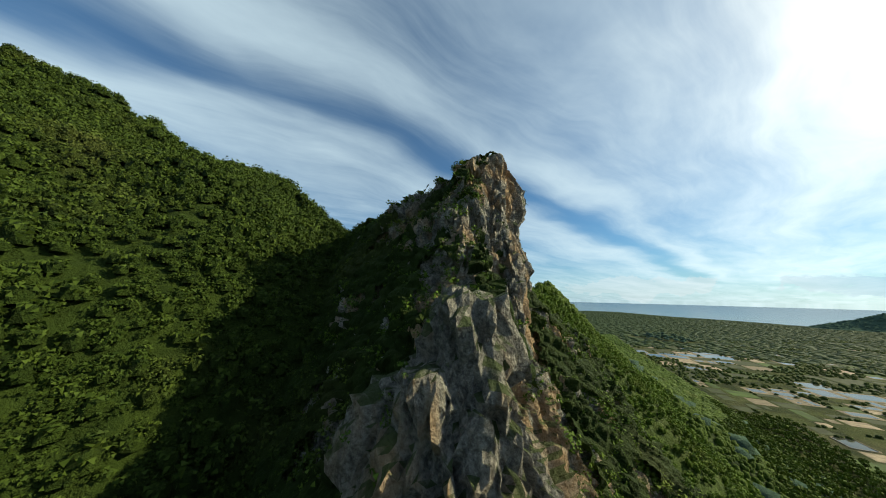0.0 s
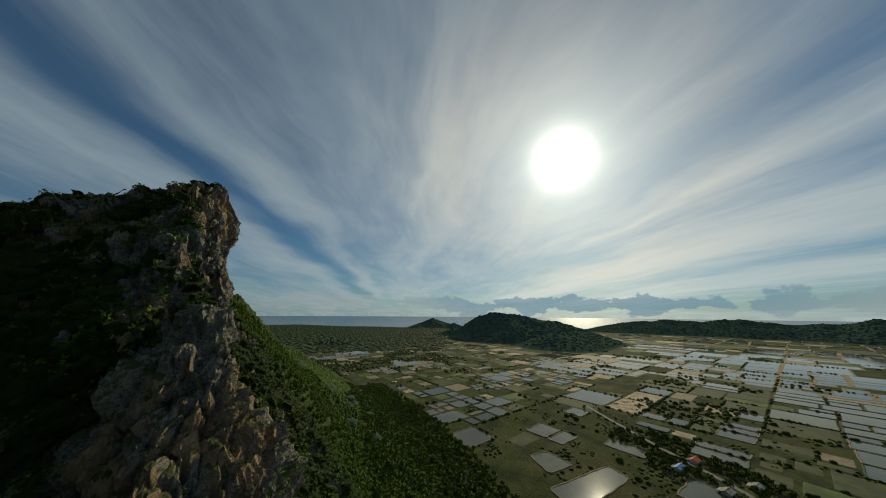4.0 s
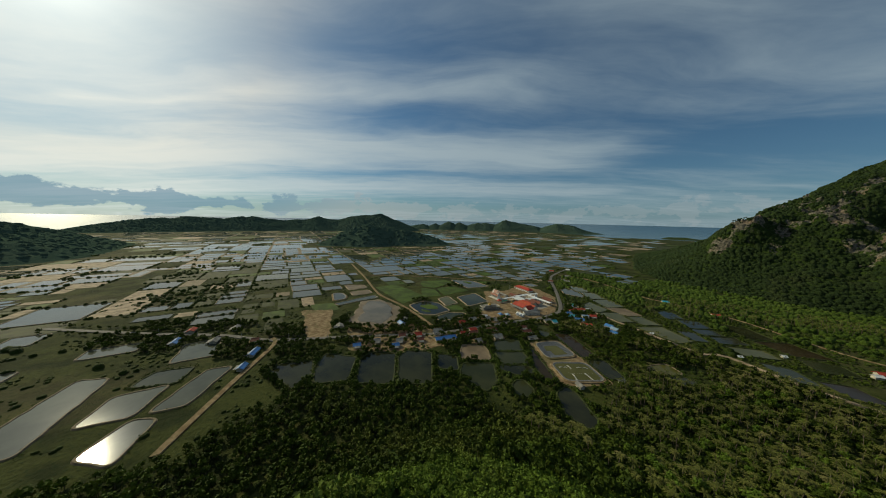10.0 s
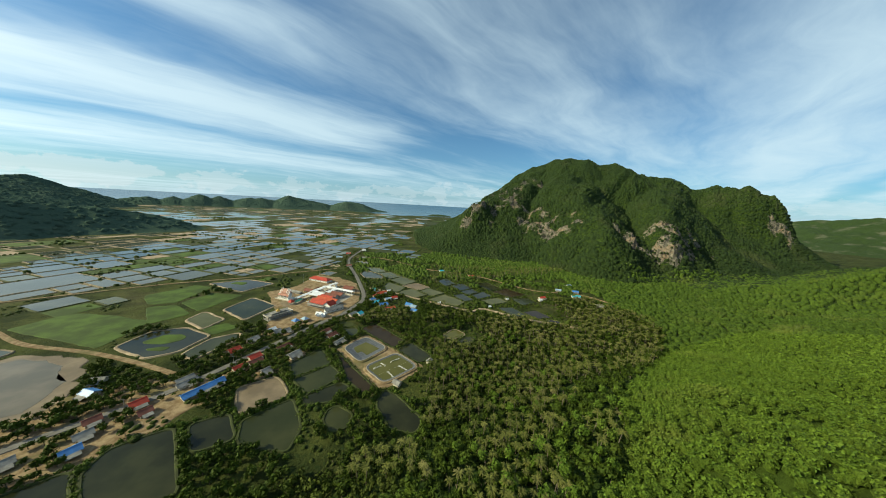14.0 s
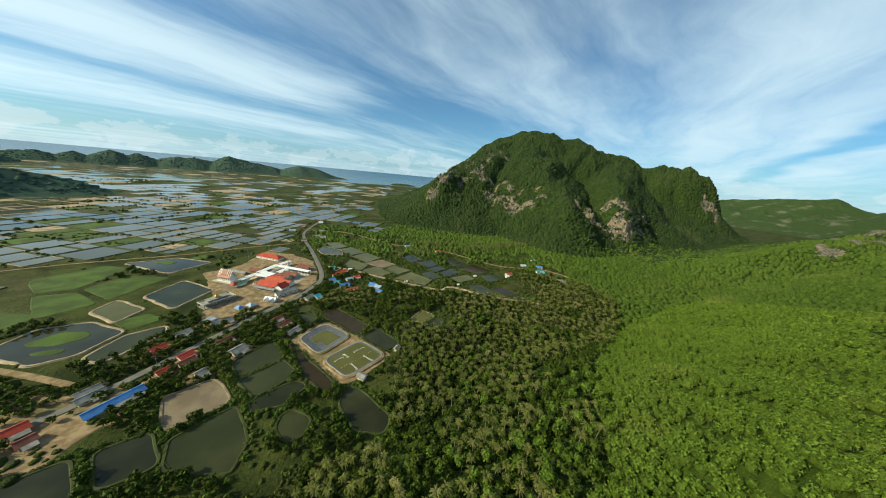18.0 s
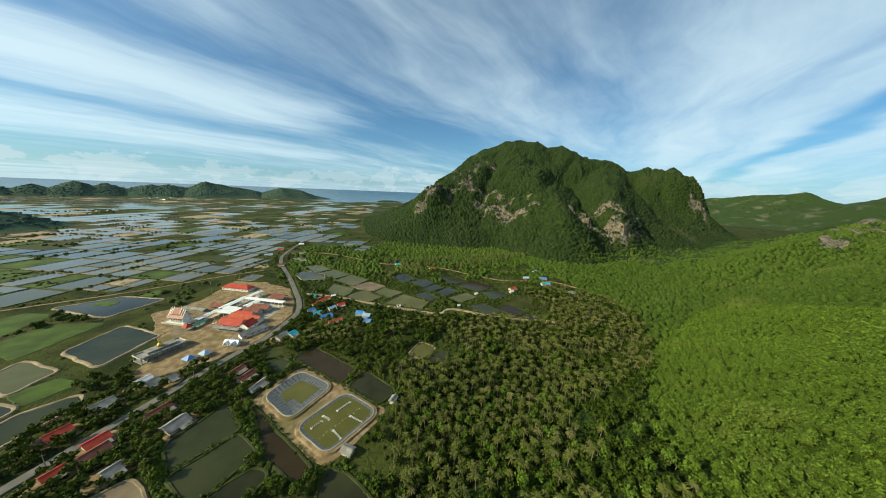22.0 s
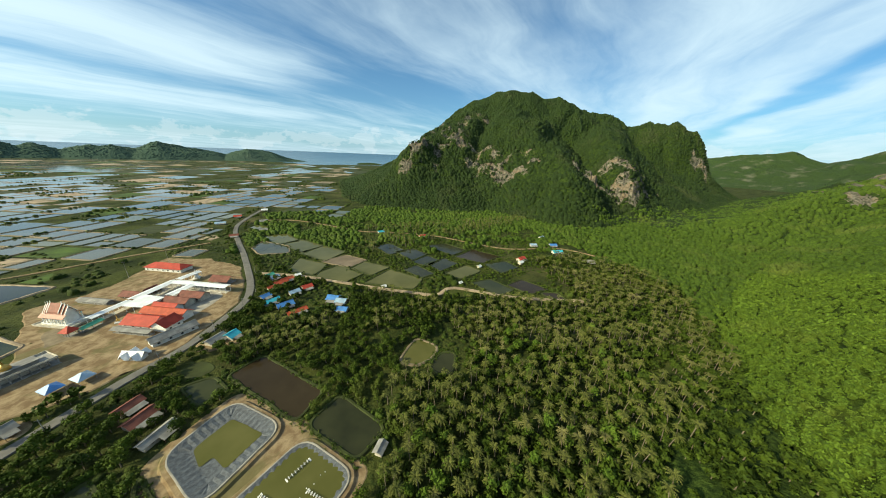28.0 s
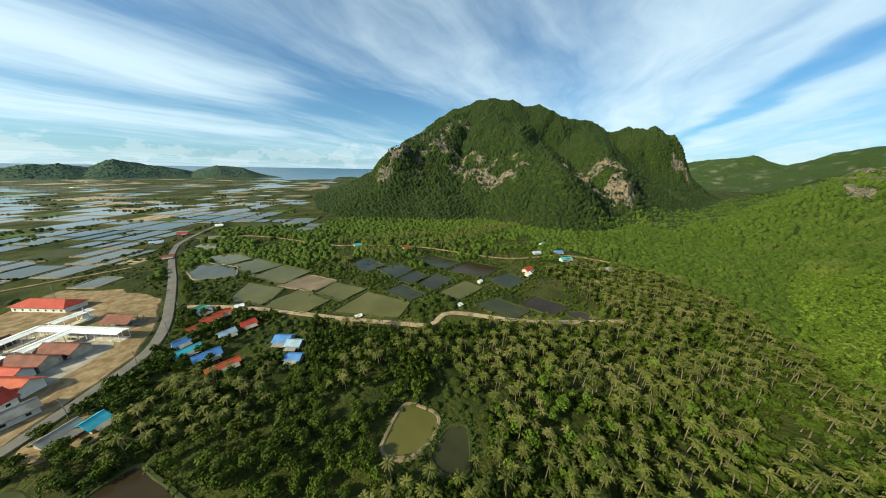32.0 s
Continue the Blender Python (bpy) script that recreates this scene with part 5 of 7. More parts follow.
VILLAGE = [
    (22, -437, 40, 6, 5, GREEN_ROOF, "small shop with a bright green sheet roof"), (18, -432, 40, 6, 4.5, PALE_BLUE_ROOF, "small shop with a pale blue sheet roof"),
    (12, -420, 35, 10, 6, ORANGE_ROOF, "low house with an orange tiled roof"), (8, -425, 35, 8, 5, ORANGE_ROOF, "low house with an orange tiled roof"), (16, -413, 35, 8, 4.5, ORANGE_ROOF, "small outbuilding with an orange roof"),
    (-7, -406, 25, 7, 6, RED_ROOF, "small red-roofed house set among trees"), (1, -400, 30, 7, 5.5, PALE_BLUE_ROOF, "house with a pale grey-blue sheet roof"),
    (19, -400, 40, 6, 5, BLUE_ROOF, "small shop with a blue sheet roof"), (14, -391, 30, 10, 5, TEAL_ROOF, "long house with a turquoise sheet roof"), (5, -383, 25, 10, 7, BLUE_ROOF, "blue-roofed house on a concrete yard"),
    (-3, -372, 25, 12, 4.5, ORANGE_ROOF, "narrow house with an orange-red roof"), (-25, -382, -30, 8, 7, BLUE_ROOF, "house with a bright blue metal roof"), (-30, -376, -30, 7, 6, PALE_BLUE_ROOF, "house with a pale blue metal roof"),
    (-30, -365, -30, 7, 5, BLUE_ROOF, "low blue-roofed house at the wood's edge"), (-62, -389, 10, 3, 2.4, WHITE_ROOF, "white pump hut on a pond bank"), (1, -431, 10, 4, 3, WHITE_ROOF, "white pump hut on a pond bank"),
    (-122, -375, 20, 3, 2.4, WHITE_ROOF, "white pump hut on a pond bank"), (-155, -400, 20, 3, 3, WHITE_ROOF, "small white hut between ponds"),
    (35, -357, 53, 12, 5, GREY_ROOF, "long shed with a grey-green sheet roof"), (28, -358, 53, 7, 6, TEAL_ROOF, "open shelter with a torn turquoise sheet roof"),
    (52, -320, 55, 8, 5, DARK_ROOF, "old house with a rust-red roof"), (45, -312, 55, 9, 6, DARK_ROOF, "old house with a faded maroon roof"), (36, -302, 55, 11, 3.6, GREY_ROOF, "long grey-roofed shed beside the lined pond"),
    (106, -308, 53, 11, 6, GREY_ROOF, "house with a grey fibre-cement roof"), (93, -321, 53, 7, 6, GREY_ROOF, "small house with a blue-grey roof"), (99, -325, 53, 8, 4, WHITE_ROOF, "shelter with a pale sheet roof"), (86, -323, 53, 6, 5, GREY_ROOF, "small shed with a grey roof"),
    (77, -295, 53, 14, 5, DARK_ROOF, "long house with a dark red roof under trees"), (65, -283, 53, 12, 7, GREY_ROOF, "grey-roofed house at the pond's edge"), (92, -282, 53, 10, 6, RED_ROOF, "red-roofed house beside the road"),
    (111, -292, 53, 10, 6, RED_ROOF, "house with a bright red roof beside the road"), (88, -275, 53, 11, 7, DARK_ROOF, "wide maroon-roofed house with a porch"), (96, -269, 53, 8, 4, RED_ROOF, "low outbuilding with a red roof"), (76, -264, 53, 7, 5, GREY_ROOF, "shed with a rusty patched roof"),
    (117, -255, 53, 14, 5, GREY_ROOF, "long grey-roofed poultry shed"), (121, -259, 53, 12, 4, GREY_ROOF, "long grey-roofed poultry shed"), (104, -249, 53, 22, 5.5, BLUE_ROOF, "very long shed with a blue metal roof"),
    (163, -250, -20, 8, 6, BLUE_ROOF, "blue-roofed house by the mud flat"), (170, -262, 10, 7, 5, GREY_ROOF, "small grey-roofed house among bushes"), (132, -210, 53, 8, 5, BLUE_ROOF, "house with a faded blue roof at the pond"), (159, -189, 53, 9, 5, BLUE_ROOF, "house with a blue roof and white gable"),
    (152, -206, 53, 8, 5, GREY_ROOF, "house with a pale grey roof"), (141, -228, 53, 8, 5, DARK_ROOF, "brown-roofed house under trees"), (130, -239, 53, 9, 6, RED_ROOF, "red-roofed house under trees"), (136, -219, 53, 8, 5, GREY_ROOF, "grey-roofed house under trees"),
    (121, -232, 53, 7, 5, DARK_ROOF, "maroon-roofed house under trees"), (208, -205, -30, 9, 7, GREY_ROOF, "dark grey-roofed house near the road"), (217, -130, -45, 13, 5, BLUE_ROOF, "long shed with a bright blue roof"), (199, -116, -45, 8, 5, BLUE_ROOF, "blue-roofed house beside the dike"),
    (240, -140, 53, 8, 6, DARK_ROOF, "brown-roofed house beside the road"), (268, -118, -35, 9, 6, GREY_ROOF, "grey-roofed house beside the road"), (292, -97, -30, 12, 5, BLUE_ROOF, "blue-roofed shed beside the road"), (312, -112, -30, 9, 6, RED_ROOF, "red-roofed house beside the road"), (286, -140, -30, 9, 6, GREY_ROOF, "grey-roofed house among trees"),
    (-88, -541, 15, 8, 6, TEAL_ROOF, "house with a turquoise roof under the hill"), (-134, -508, 20, 9, 6, RED_ROOF, "red-roofed house under the hill"), (-275, -428, -15, 9, 6, BLUE_ROOF, "blue-roofed house under the hill"), (-262, -408, -15, 12, 6, TEAL_ROOF, "white house with a turquoise roof"), (-252, -436, -15, 8, 5, PALE_BLUE_ROOF, "house with a pale blue roof"),
    (-271, -374, -15, 12, 5, GREY_ROOF, "long grey-roofed shed at the wood's edge"), (-207, -403, 15, 10, 6, RED_ROOF, "red-roofed house between ponds"), (-285, -459, 15, 8, 5, PALE_BLUE_ROOF, "small pale-roofed house under the hill"), (-200, -395, 15, 5, 4, WHITE_ROOF, "white-roofed shelter between ponds"),
    (-13, -244.5, -40, 5, 4, GREY_ROOF, "small grey-roofed pump shack by the lined pond"), (-37, -268, 50, 4, 3, GREY_ROOF, "grey pump shack at the wood's edge"),
    (73, -724, 10, 9, 7, WHITE_ROOF, "white house at the road bend"), (60, -640, 10, 10, 7, GREY_ROOF, "grey-roofed house in the far village"), (100, -680, 10, 10, 7, RED_ROOF, "red-roofed house in the far village"), (110, -640, 10, 12, 6, PALE_BLUE_ROOF, "pale blue-roofed shed in the far village"), (52, -590, 10, 9, 6, GREY_ROOF, "grey-roofed house by the road"), (78, -570, 10, 9, 6, DARK_ROOF, "brown-roofed house by the road"),
]
for x, y, turn, l, w, roof_mat, label in VILLAGE:
    if turn == 53 and l > 5:
        r0 = [YARDS.uniform(5.0, 9.5) for _ in range(7)]
        patch("village_yard", [(x + r0[k] * math.cos(k * 0.898), y + r0[k] * math.sin(k * 0.898)) for k in range(7)], 0.23 + 0.012 * YARDS.random(), YARD, "trodden brown earth yard beside a village house", "yard", 1.6)
    house(x, y, turn, l * (0.66 if turn == 53 and l < 20 else 0.90), w * (1.0 if turn == 53 else 0.86), roof_mat, label, 2.4 if l > 3.5 else 1.9, porch=(0.1 if l > 9 else 0.4) if l > 5.5 else 0.0)


def ordination_hall(x, y, turn):
    """The temple's main hall: terrace, white colonnade, and a steep three-tiered roof with white edges."""
    thing = new("ordination_hall")
    thing.matrix_basis = pose(x, y, 0, 0, 0, turn)
    tagged(thing, "white temple hall with a steep tiered brown-red roof on a terrace", "temple", T)
    thing.scale = (0.82, 0.82, 0.80)
    KEEP_OUT.append((np.array([(x - 14, y - 8), (x + 14, y - 8), (x + 14, y + 8), (x - 14, y + 8)]), -1.0))
    part("terrace", boxes((-14, -7, -0.3, 14, 7, 1.2), (-14.2, -7.2, 1.2, 14.2, -6.9, 1.9), (-14.2, 6.9, 1.2, 14.2, 7.2, 1.9), (-14.2, -6.9, 1.2, -13.9, 6.9, 1.9), (13.9, -6.9, 1.2, 14.2, 6.9, 1.9)), CREAM, thing, "pale terrace with a low parapet")
    part("plinth", boxes((-10, -5, 1.2, 10, 5, 2.2)), WHITE, thing)
    body = part("wall", walls_gable(15, 6.2, 7.2, 11.5), WHITE, thing)
    body.location.z = 2.2
    for i in range(7):
        for v in (-1, 1):
            u = -8.4 + i * 2.8
            bm = boxes((u - 0.28, v * 4.3 - 0.28, 2.2, u + 0.28, v * 4.3 + 0.28, 7.4), (u - 0.4, v * 4.3 - 0.4, 2.2, u + 0.4, v * 4.3 + 0.4, 2.6), (u - 0.4, v * 4.3 - 0.4, 7.0, u + 0.4, v * 4.3 + 0.4, 7.4))
            part("column", bm, WHITE, thing)
    for i in range(5):
        for v in (-1, 1):
            u = -5.6 + i * 2.8
            window = part("window", boxes((u - 0.6, v * 3.1 - 0.1, 3.6, u + 0.6, v * 3.1 + 0.1, 6.2)), GOLD, thing, "gilded window surround")
            part("pane", boxes((u - 0.4, v * 3.1 - 0.13, 3.8, u + 0.4, v * 3.1 + 0.13, 5.8)), GLASS_DARK, window)
    for v in (-1, 1):
        bm = bmesh.new()
        slab(bm, [(-9.6, v * 5.6, 7.0), (9.6, v * 5.6, 7.0), (9.6, v * 3.0, 9.4), (-9.6, v * 3.0, 9.4)], 0.2)
        bmesh.ops.recalc_face_normals(bm, faces=bm.faces[:])
        part("lower_roof", bm, TEMPLE_ROOF, thing)
    for tier, (l, z) in enumerate(((8.6, 14.6), (6.6, 15.4), (4.4, 16.2))):
        bm = bmesh.new()
        for v in (-1, 1):
            slab(bm, [(-l, v * 3.4, z - 5.6), (l, v * 3.4, z - 5.6), (l, 0, z), (-l, 0, z)], 0.22)
        bmesh.ops.recalc_face_normals(bm, faces=bm.faces[:])
        roof = part("roof_tier", bm, TEMPLE_ROOF, thing)
        for s in (-1, 1):
            bm = bmesh.new()
            for v in (-1, 1):
                slab(bm, [(s * l - 0.24, v * 3.55, z - 5.75), (s * l + 0.24, v * 3.55, z - 5.75), (s * l + 0.3, 0, z + 0.18), (s * l - 0.3, 0, z + 0.18)], 0.42)
            box(bm, s * l - 0.14, -0.14, z, s * l + 0.14, 0.14, z + 1.5)
            bmesh.ops.recalc_face_normals(bm, faces=bm.faces[:])
            part("bargeboard", bm, WHITE, roof, "white edge with an upturned finial")
    return thing


ordination_hall(119, -406, R)


def walkway(points, z, width):
    """A roofed passage: white sheet roof on rows of slim posts."""
    thing = new("covered_walkway")
    tagged(thing, "long white-roofed covered walkway on slim posts", "walkway", T)
    (x0, y0), (x1, y1) = points
    length = math.hypot(x1 - x0, y1 - y0)
    thing.matrix_basis = pose((x0 + x1) / 2, (y0 + y1) / 2, 0, 0, 0, math.degrees(math.atan2(y1 - y0, x1 - x0)))
    part("roof", roof_gable(length, width, z, z + 0.45, 0.4, 0.14), WHITE_ROOF, thing)
    n = max(2, int(length / 4))
    for i in range(n + 1):
        for v in (-1, 1):
            u = -length / 2 + length * i / n
            part("post", boxes((u - 0.09, v * width * 0.42 - 0.09, -0.2, u + 0.09, v * width * 0.42 + 0.09, z)), WHITE, thing)
    part("floor_strip", boxes((-length / 2, -width * 0.45, -0.2, length / 2, width * 0.45, 0.42)), CREAM, thing)


walkway([(105, -399), (96, -416)], 4.2, 4.4)
walkway([(95, -417), (83, -441)], 4.8, 5.4)
walkway([(82, -439), (45, -418)], 4.9, 5.0)
walkway([(81, -443), (73, -455)], 4.9, 4.6)
walkway([(68, -430), (76, -416)], 4.9, 5.4)
plaza = new("canopy")
tagged(plaza, "broad flat white canopy between temple halls", "canopy", T)
bm = bmesh.new()
slab(bm, [(90, -421, 5.0), (77, -413, 5.0), (83, -401, 5.4), (95, -407, 5.4)], 0.15)
bmesh.ops.recalc_face_normals(bm, faces=bm.faces[:])
part("roof", bm, WHITE_ROOF, plaza)
for x, y in ((89, -419), (79, -413), (84, -403), (94, -408), (84, -416), (89, -405)):
    part("post", boxes((x - 0.1, y - 0.1, -0.2, x + 0.1, y + 0.1, 4.9)), WHITE, plaza)


def lathe(profile, sides=16):
    bm = bmesh.new()
    rows = [[bm.verts.new((r * math.cos(2 * math.pi * i / sides), r * math.sin(2 * math.pi * i / sides), z)) for i in range(sides)] for r, z in profile]
    for a, b in zip(rows, rows[1:]):
        for i in range(sides):
            bm.faces.new((a[i], a[(i + 1) % sides], b[(i + 1) % sides], b[i]))
    return bm


def stupa(x, y, size, body_mat, tip_mat, label):
    thing = new("stupa")
    thing.matrix_basis = pose(x, y, 0)
    tagged(thing, label, "stupa", T)
    part("base", boxes((-1.6 * size, -1.6 * size, -0.2, 1.6 * size, 1.6 * size, 0.8 * size), (-1.2 * size, -1.2 * size, 0.8 * size, 1.2 * size, 1.2 * size, 1.4 * size)), WHITE, thing)
    part("bell", lathe([(1.1 * size, 1.4 * size), (1.05 * size, 2.0 * size), (0.8 * size, 2.8 * size), (0.45 * size, 3.3 * size), (0.4 * size, 3.6 * size)]), body_mat, thing)
    part("spire", lathe([(0.42 * size, 3.6 * size), (0.28 * size, 4.2 * size), (0.16 * size, 5.2 * size), (0.02, 6.4 * size)]), tip_mat, thing)


stupa(74, -452, 1.3, WHITE, WHITE, "slim white stupa at the end of the walkway")
stupa(92, -396, 0.8, GOLD, GOLD, "small gilded stupa in the temple court")
stupa(88, -399, 0.7, GOLD, GOLD, "small gilded stupa in the temple court")


def cross_roofed(x, y, turn):
    thing = new("pavilion")
    thing.matrix_basis = pose(x, y, 0, 0, 0, turn)
    tagged(thing, "pavilion with crossed steep white roofs among trees", "pavilion", T)
    thing.scale = (0.72, 0.72, 0.72)
    KEEP_OUT.append((np.array([(x - 7, y - 5), (x + 7, y - 5), (x + 7, y + 5), (x - 7, y + 5)]), -1.0))
    part("roof", roof_gable(14, 6, 3.2, 6.4, 0.6), WHITE_ROOF, thing)
    for u in (-3.6, 3.6):
        cross = roof_gable(9, 4.5, 3.2, 5.9, 0.5)
        bmesh.ops.rotate(cross, cent=(0, 0, 0), matrix=Matrix.Rotation(radians(90), 3, "Z"), verts=cross.verts[:])
        bmesh.ops.translate(cross, vec=(u, 0, 0), verts=cross.verts[:])
        part("cross_roof", cross, WHITE_ROOF, thing)
    part("wall", walls_gable(12, 5, 3.2, 5.6), WHITE, thing)


cross_roofed(66, -355, R + 5)


def concrete_frame(x, y, turn):
    """A long low building still bare: slabs, rows of columns, parapet, a raised middle with a small dome."""
    thing = new("unfinished_building")
    thing.matrix_basis = pose(x, y, 0, 0, 0, turn)
    tagged(thing, "unfinished grey concrete building with an open storey and small dome", "building", T)
    KEEP_OUT.append((np.array([(x - 10, y - 10), (x + 10, y - 10), (x + 10, y + 10), (x - 10, y + 10)]), -1.0))
    part("floor_slab", boxes((-12, -5.0, -0.3, 12, 5.0, 0.5)), GREY_WALL, thing)
    part("roof_slab", boxes((-12, -5.0, 3.5, 12, 5.0, 3.8)), GREY_WALL, thing)
    for i in range(10):
        for v in (-4.7, 4.7):
            u = -11.6 + 2.578 * i
            part("column", boxes((u - 0.2, v - 0.2, 0.5, u + 0.2, v + 0.2, 3.5)), GREY_WALL, thing)
    part("parapet", boxes((-12, -5.0, 3.8, 12, -4.8, 4.6), (-12, 4.8, 3.8, 12, 5.0, 4.6), (-12, -4.8, 3.8, -11.8, 4.8, 4.6), (11.8, -4.8, 3.8, 12, 4.8, 4.6)), CREAM, thing)
    part("inner_wall", boxes((-9.4, -2.2, 0.5, 9.4, 2.2, 3.5)), CREAM, thing)
    part("upper_storey", boxes((-7.5, -2.6, 3.8, 7.5, 2.6, 5.4), (-7.9, -3.0, 5.4, 7.9, 3.0, 5.6)), GREY_ROOF, thing)
    part("dome", lathe([(1.7, 5.6), (1.7, 6.1), (1.5, 6.9), (1.0, 7.6), (0.4, 8.1), (0.3, 8.5), (0.02, 10.2)]), GOLD, thing, "small gilded dome")
    return thing


concrete_frame(107, -357, 50)


def tent(x, y, turn, mat, label):
    thing = new("canopy_tent")
    thing.matrix_basis = pose(x, y, 0, 0, 0, turn)
    tagged(thing, label, "tent", "canopy tents")
    part("canopy", roof_hip(6, 5, 2.9, 4.6, 0.3, 0.08), mat, thing)
    for u in (-2.9, 2.9):
        for v in (-2.4, 2.4):
            part("post", boxes((u - 0.06, v - 0.06, -0.2, u + 0.06, v + 0.06, 2.8)), GREY_WALL, thing)


tent(85, -341, -38, BLUE_ROOF, "deep blue tarpaulin canopy beside the road")
tent(78, -345, -38, PALE_BLUE_ROOF, "pale blue canopy beside the road")


def pole(x, y, h, label, name="mast"):
    thing = new(name)
    thing.matrix_basis = pose(x, y, 0)
    tagged(thing, label, "pole", "poles and masts")
    part("shaft", lathe([(0.16, -0.3), (0.13, h * 0.5), (0.08, h)], 8), GREY_WALL, thing)
    part("arm", boxes((-0.9, -0.05, h - 0.8, 0.9, 0.05, h - 0.68), (-0.9, -0.06, h - 0.66, -0.8, 0.06, h - 0.5), (0.8, -0.06, h - 0.66, 0.9, 0.06, h - 0.5)), GREY_WALL, thing)


pole(107, -494, 15, "tall pale mast behind the school hall")
pole(121, -468, 14, "tall lighting mast in the temple yard")
rp = [Vector(p) for p in MAIN_ROAD]
for a, b in zip(rp[5:-2], rp[6:-1]):
    n = max(1, int((b - a).length / 30))
    for i in range(n):
        q = a.lerp(b, (i + 0.5) / n)
        side = Vector((-(b - a).y, (b - a).x)).normalized() * 4.6
        pole(q.x + side.x, q.y + side.y, 8.5, "grey concrete utility pole beside the road", "utility_pole")


def aerator(x, y, turn, wheels=7):
    """A long-shaft paddle-wheel aerator: a driven shaft with a row of white wheels on two floats."""
    thing = new("pond_aerator")
    thing.matrix_basis = pose(x, y, 0.80, 0, 0, turn)
    tagged(thing, "white long-shaft paddle-wheel aerator floating on the pond", "aerator", "pond aerators")
    reach = wheels * 0.5
    for u in (-reach - 0.3, reach + 0.3):
        part("float", boxes((u - 0.22, -0.7, -0.05, u + 0.22, 0.7, 0.2)), WHITE, thing)
    part("shaft", boxes((-reach - 0.4, -0.05, 0.4, reach + 0.4, 0.05, 0.5)), GREY_WALL, thing)
    for i in range(wheels):
        u = (i + 0.5) - reach
        bm = bmesh.new()
        for k in range(6):
            a = k * math.pi / 6
            c, s = math.cos(a) * 0.46, math.sin(a) * 0.46
            vs = [bm.verts.new(p) for p in ((u - 0.11, -c, 0.45 - s), (u + 0.11, -c, 0.45 - s), (u + 0.11, c, 0.45 + s), (u - 0.11, c, 0.45 + s))]
            bm.faces.new(vs)
        part("paddle_wheel", bm, WHITE, thing)


for x, y, turn, wheels in ((-11, -271.5, 32, 7), (-17, -261, 135, 8), (1.5, -263.5, 31, 5), (-8, -255, 124, 6), (-2.5, -266.5, 135, 4)):
    aerator(x, y, turn, wheels)
for i in range(12):
    bm = lathe([(0.02, 0.75), (0.12, 0.78), (0.15, 0.88), (0.09, 1.0), (0.02, 1.03)], 10)
    buoy = part("pond_float", bm, WHITE)
    buoy.matrix_basis = pose(-19 + i * 1.7 + 0.3 * math.sin(i * 5), -268 + i * 1.15 + 0.4 * math.cos(i * 3), 0.05)
    tagged(buoy, "small white float on the shrimp pond", "float", "pond floats")


# ---- the patchwork of salt and shrimp ponds over the plain ----
def in_poly(x, y, poly):
    inside = np.zeros(np.shape(x), bool)
    for (x0, y0), (x1, y1) in zip(poly, np.roll(poly, -1, axis=0)):
        cross = ((y0 > y) != (y1 > y)) & (x < (x1 - x0) * (y - y0) / (y1 - y0 + 1e-9) + x0)
        inside ^= cross
    return inside


def far_from_kept(x, y, margin):
    """True where nothing that was laid out by hand lies within the margin."""
    ok = np.ones(np.shape(x), bool)
    for line, width in KEEP_OUT:
        lo, hi = line.min(0) - margin - 6, line.max(0) + margin + 6
        near = (x > lo[0]) & (x < hi[0]) & (y > lo[1]) & (y < hi[1]) & ok
        if not near.any():
            continue
        px, py = x[near], y[near]
        best = np.full(px.shape, 1e9)
        closed = width < 0
        ends = np.roll(line, -1, axis=0)
        for (x0, y0), (x1, y1) in list(zip(line, ends))[: None if closed else -1]:
            dx, dy = x1 - x0, y1 - y0
            s = np.clip(((px - x0) * dx + (py - y0) * dy) / (dx * dx + dy * dy + 1e-9), 0, 1)
            best = np.minimum(best, np.hypot(px - x0 - s * dx, py - y0 - s * dy))
        hit = best < margin + max(width, 0)
        if closed:
            hit |= in_poly(px, py, line)
        sub = ok[near]
        sub[hit] = False
        ok[near] = sub
    return ok


PALM_ZONE = np.array([(22, -188), (-25, -200), (-28, -226), (-33, -256), (-43, -266), (-40, -290), (-52, -300), (-80, -288), (-92, -305), (-92, -340), (-140, -342), (-190, -318), (-205, -340), (-214, -398), (-270, -400), (-295, -345), (-285, -300), (-240, -262), (-185, -228), (-136, -200), (-112, -172), (-92, -148), (-50, -140), (-30, -160)], float)
FOREST_ZONE = np.array([(-60, -160), (24, -186), (60, -203), (73, -184), (94, -166), (122, -150), (142, -124), (140, -62), (165, -30), (190, 10), (230, 60), (300, 140), (380, 290), (330, 330), (255, 235), (200, 200), (60, 20), (0, -100)], float)
MIXED_ZONE = np.array([(24, -338), (8, -372), (-22, -366), (-40, -396), (-62, -384), (-105, -358), (-140, -342), (-92, -340), (-80, -322), (-50, -302), (-40, -286), (-12, -304)], float)
TEMPLE_ZONE = np.array([(160, -440), (115, -520), (60, -470), (30, -420), (40, -375), (110, -330), (130, -390)], float)
VILLAGE_ZONE = np.array([(30, -430), (38, -375), (-10, -360), (-20, -420)], float)
SETTLED = [PALM_ZONE, FOREST_ZONE, MIXED_ZONE, TEMPLE_ZONE, VILLAGE_ZONE]
TURN = radians(-25.0)
AX, AY = np.array([math.cos(TURN), math.sin(TURN)]), np.array([-math.sin(TURN), math.cos(TURN)])
plots = []


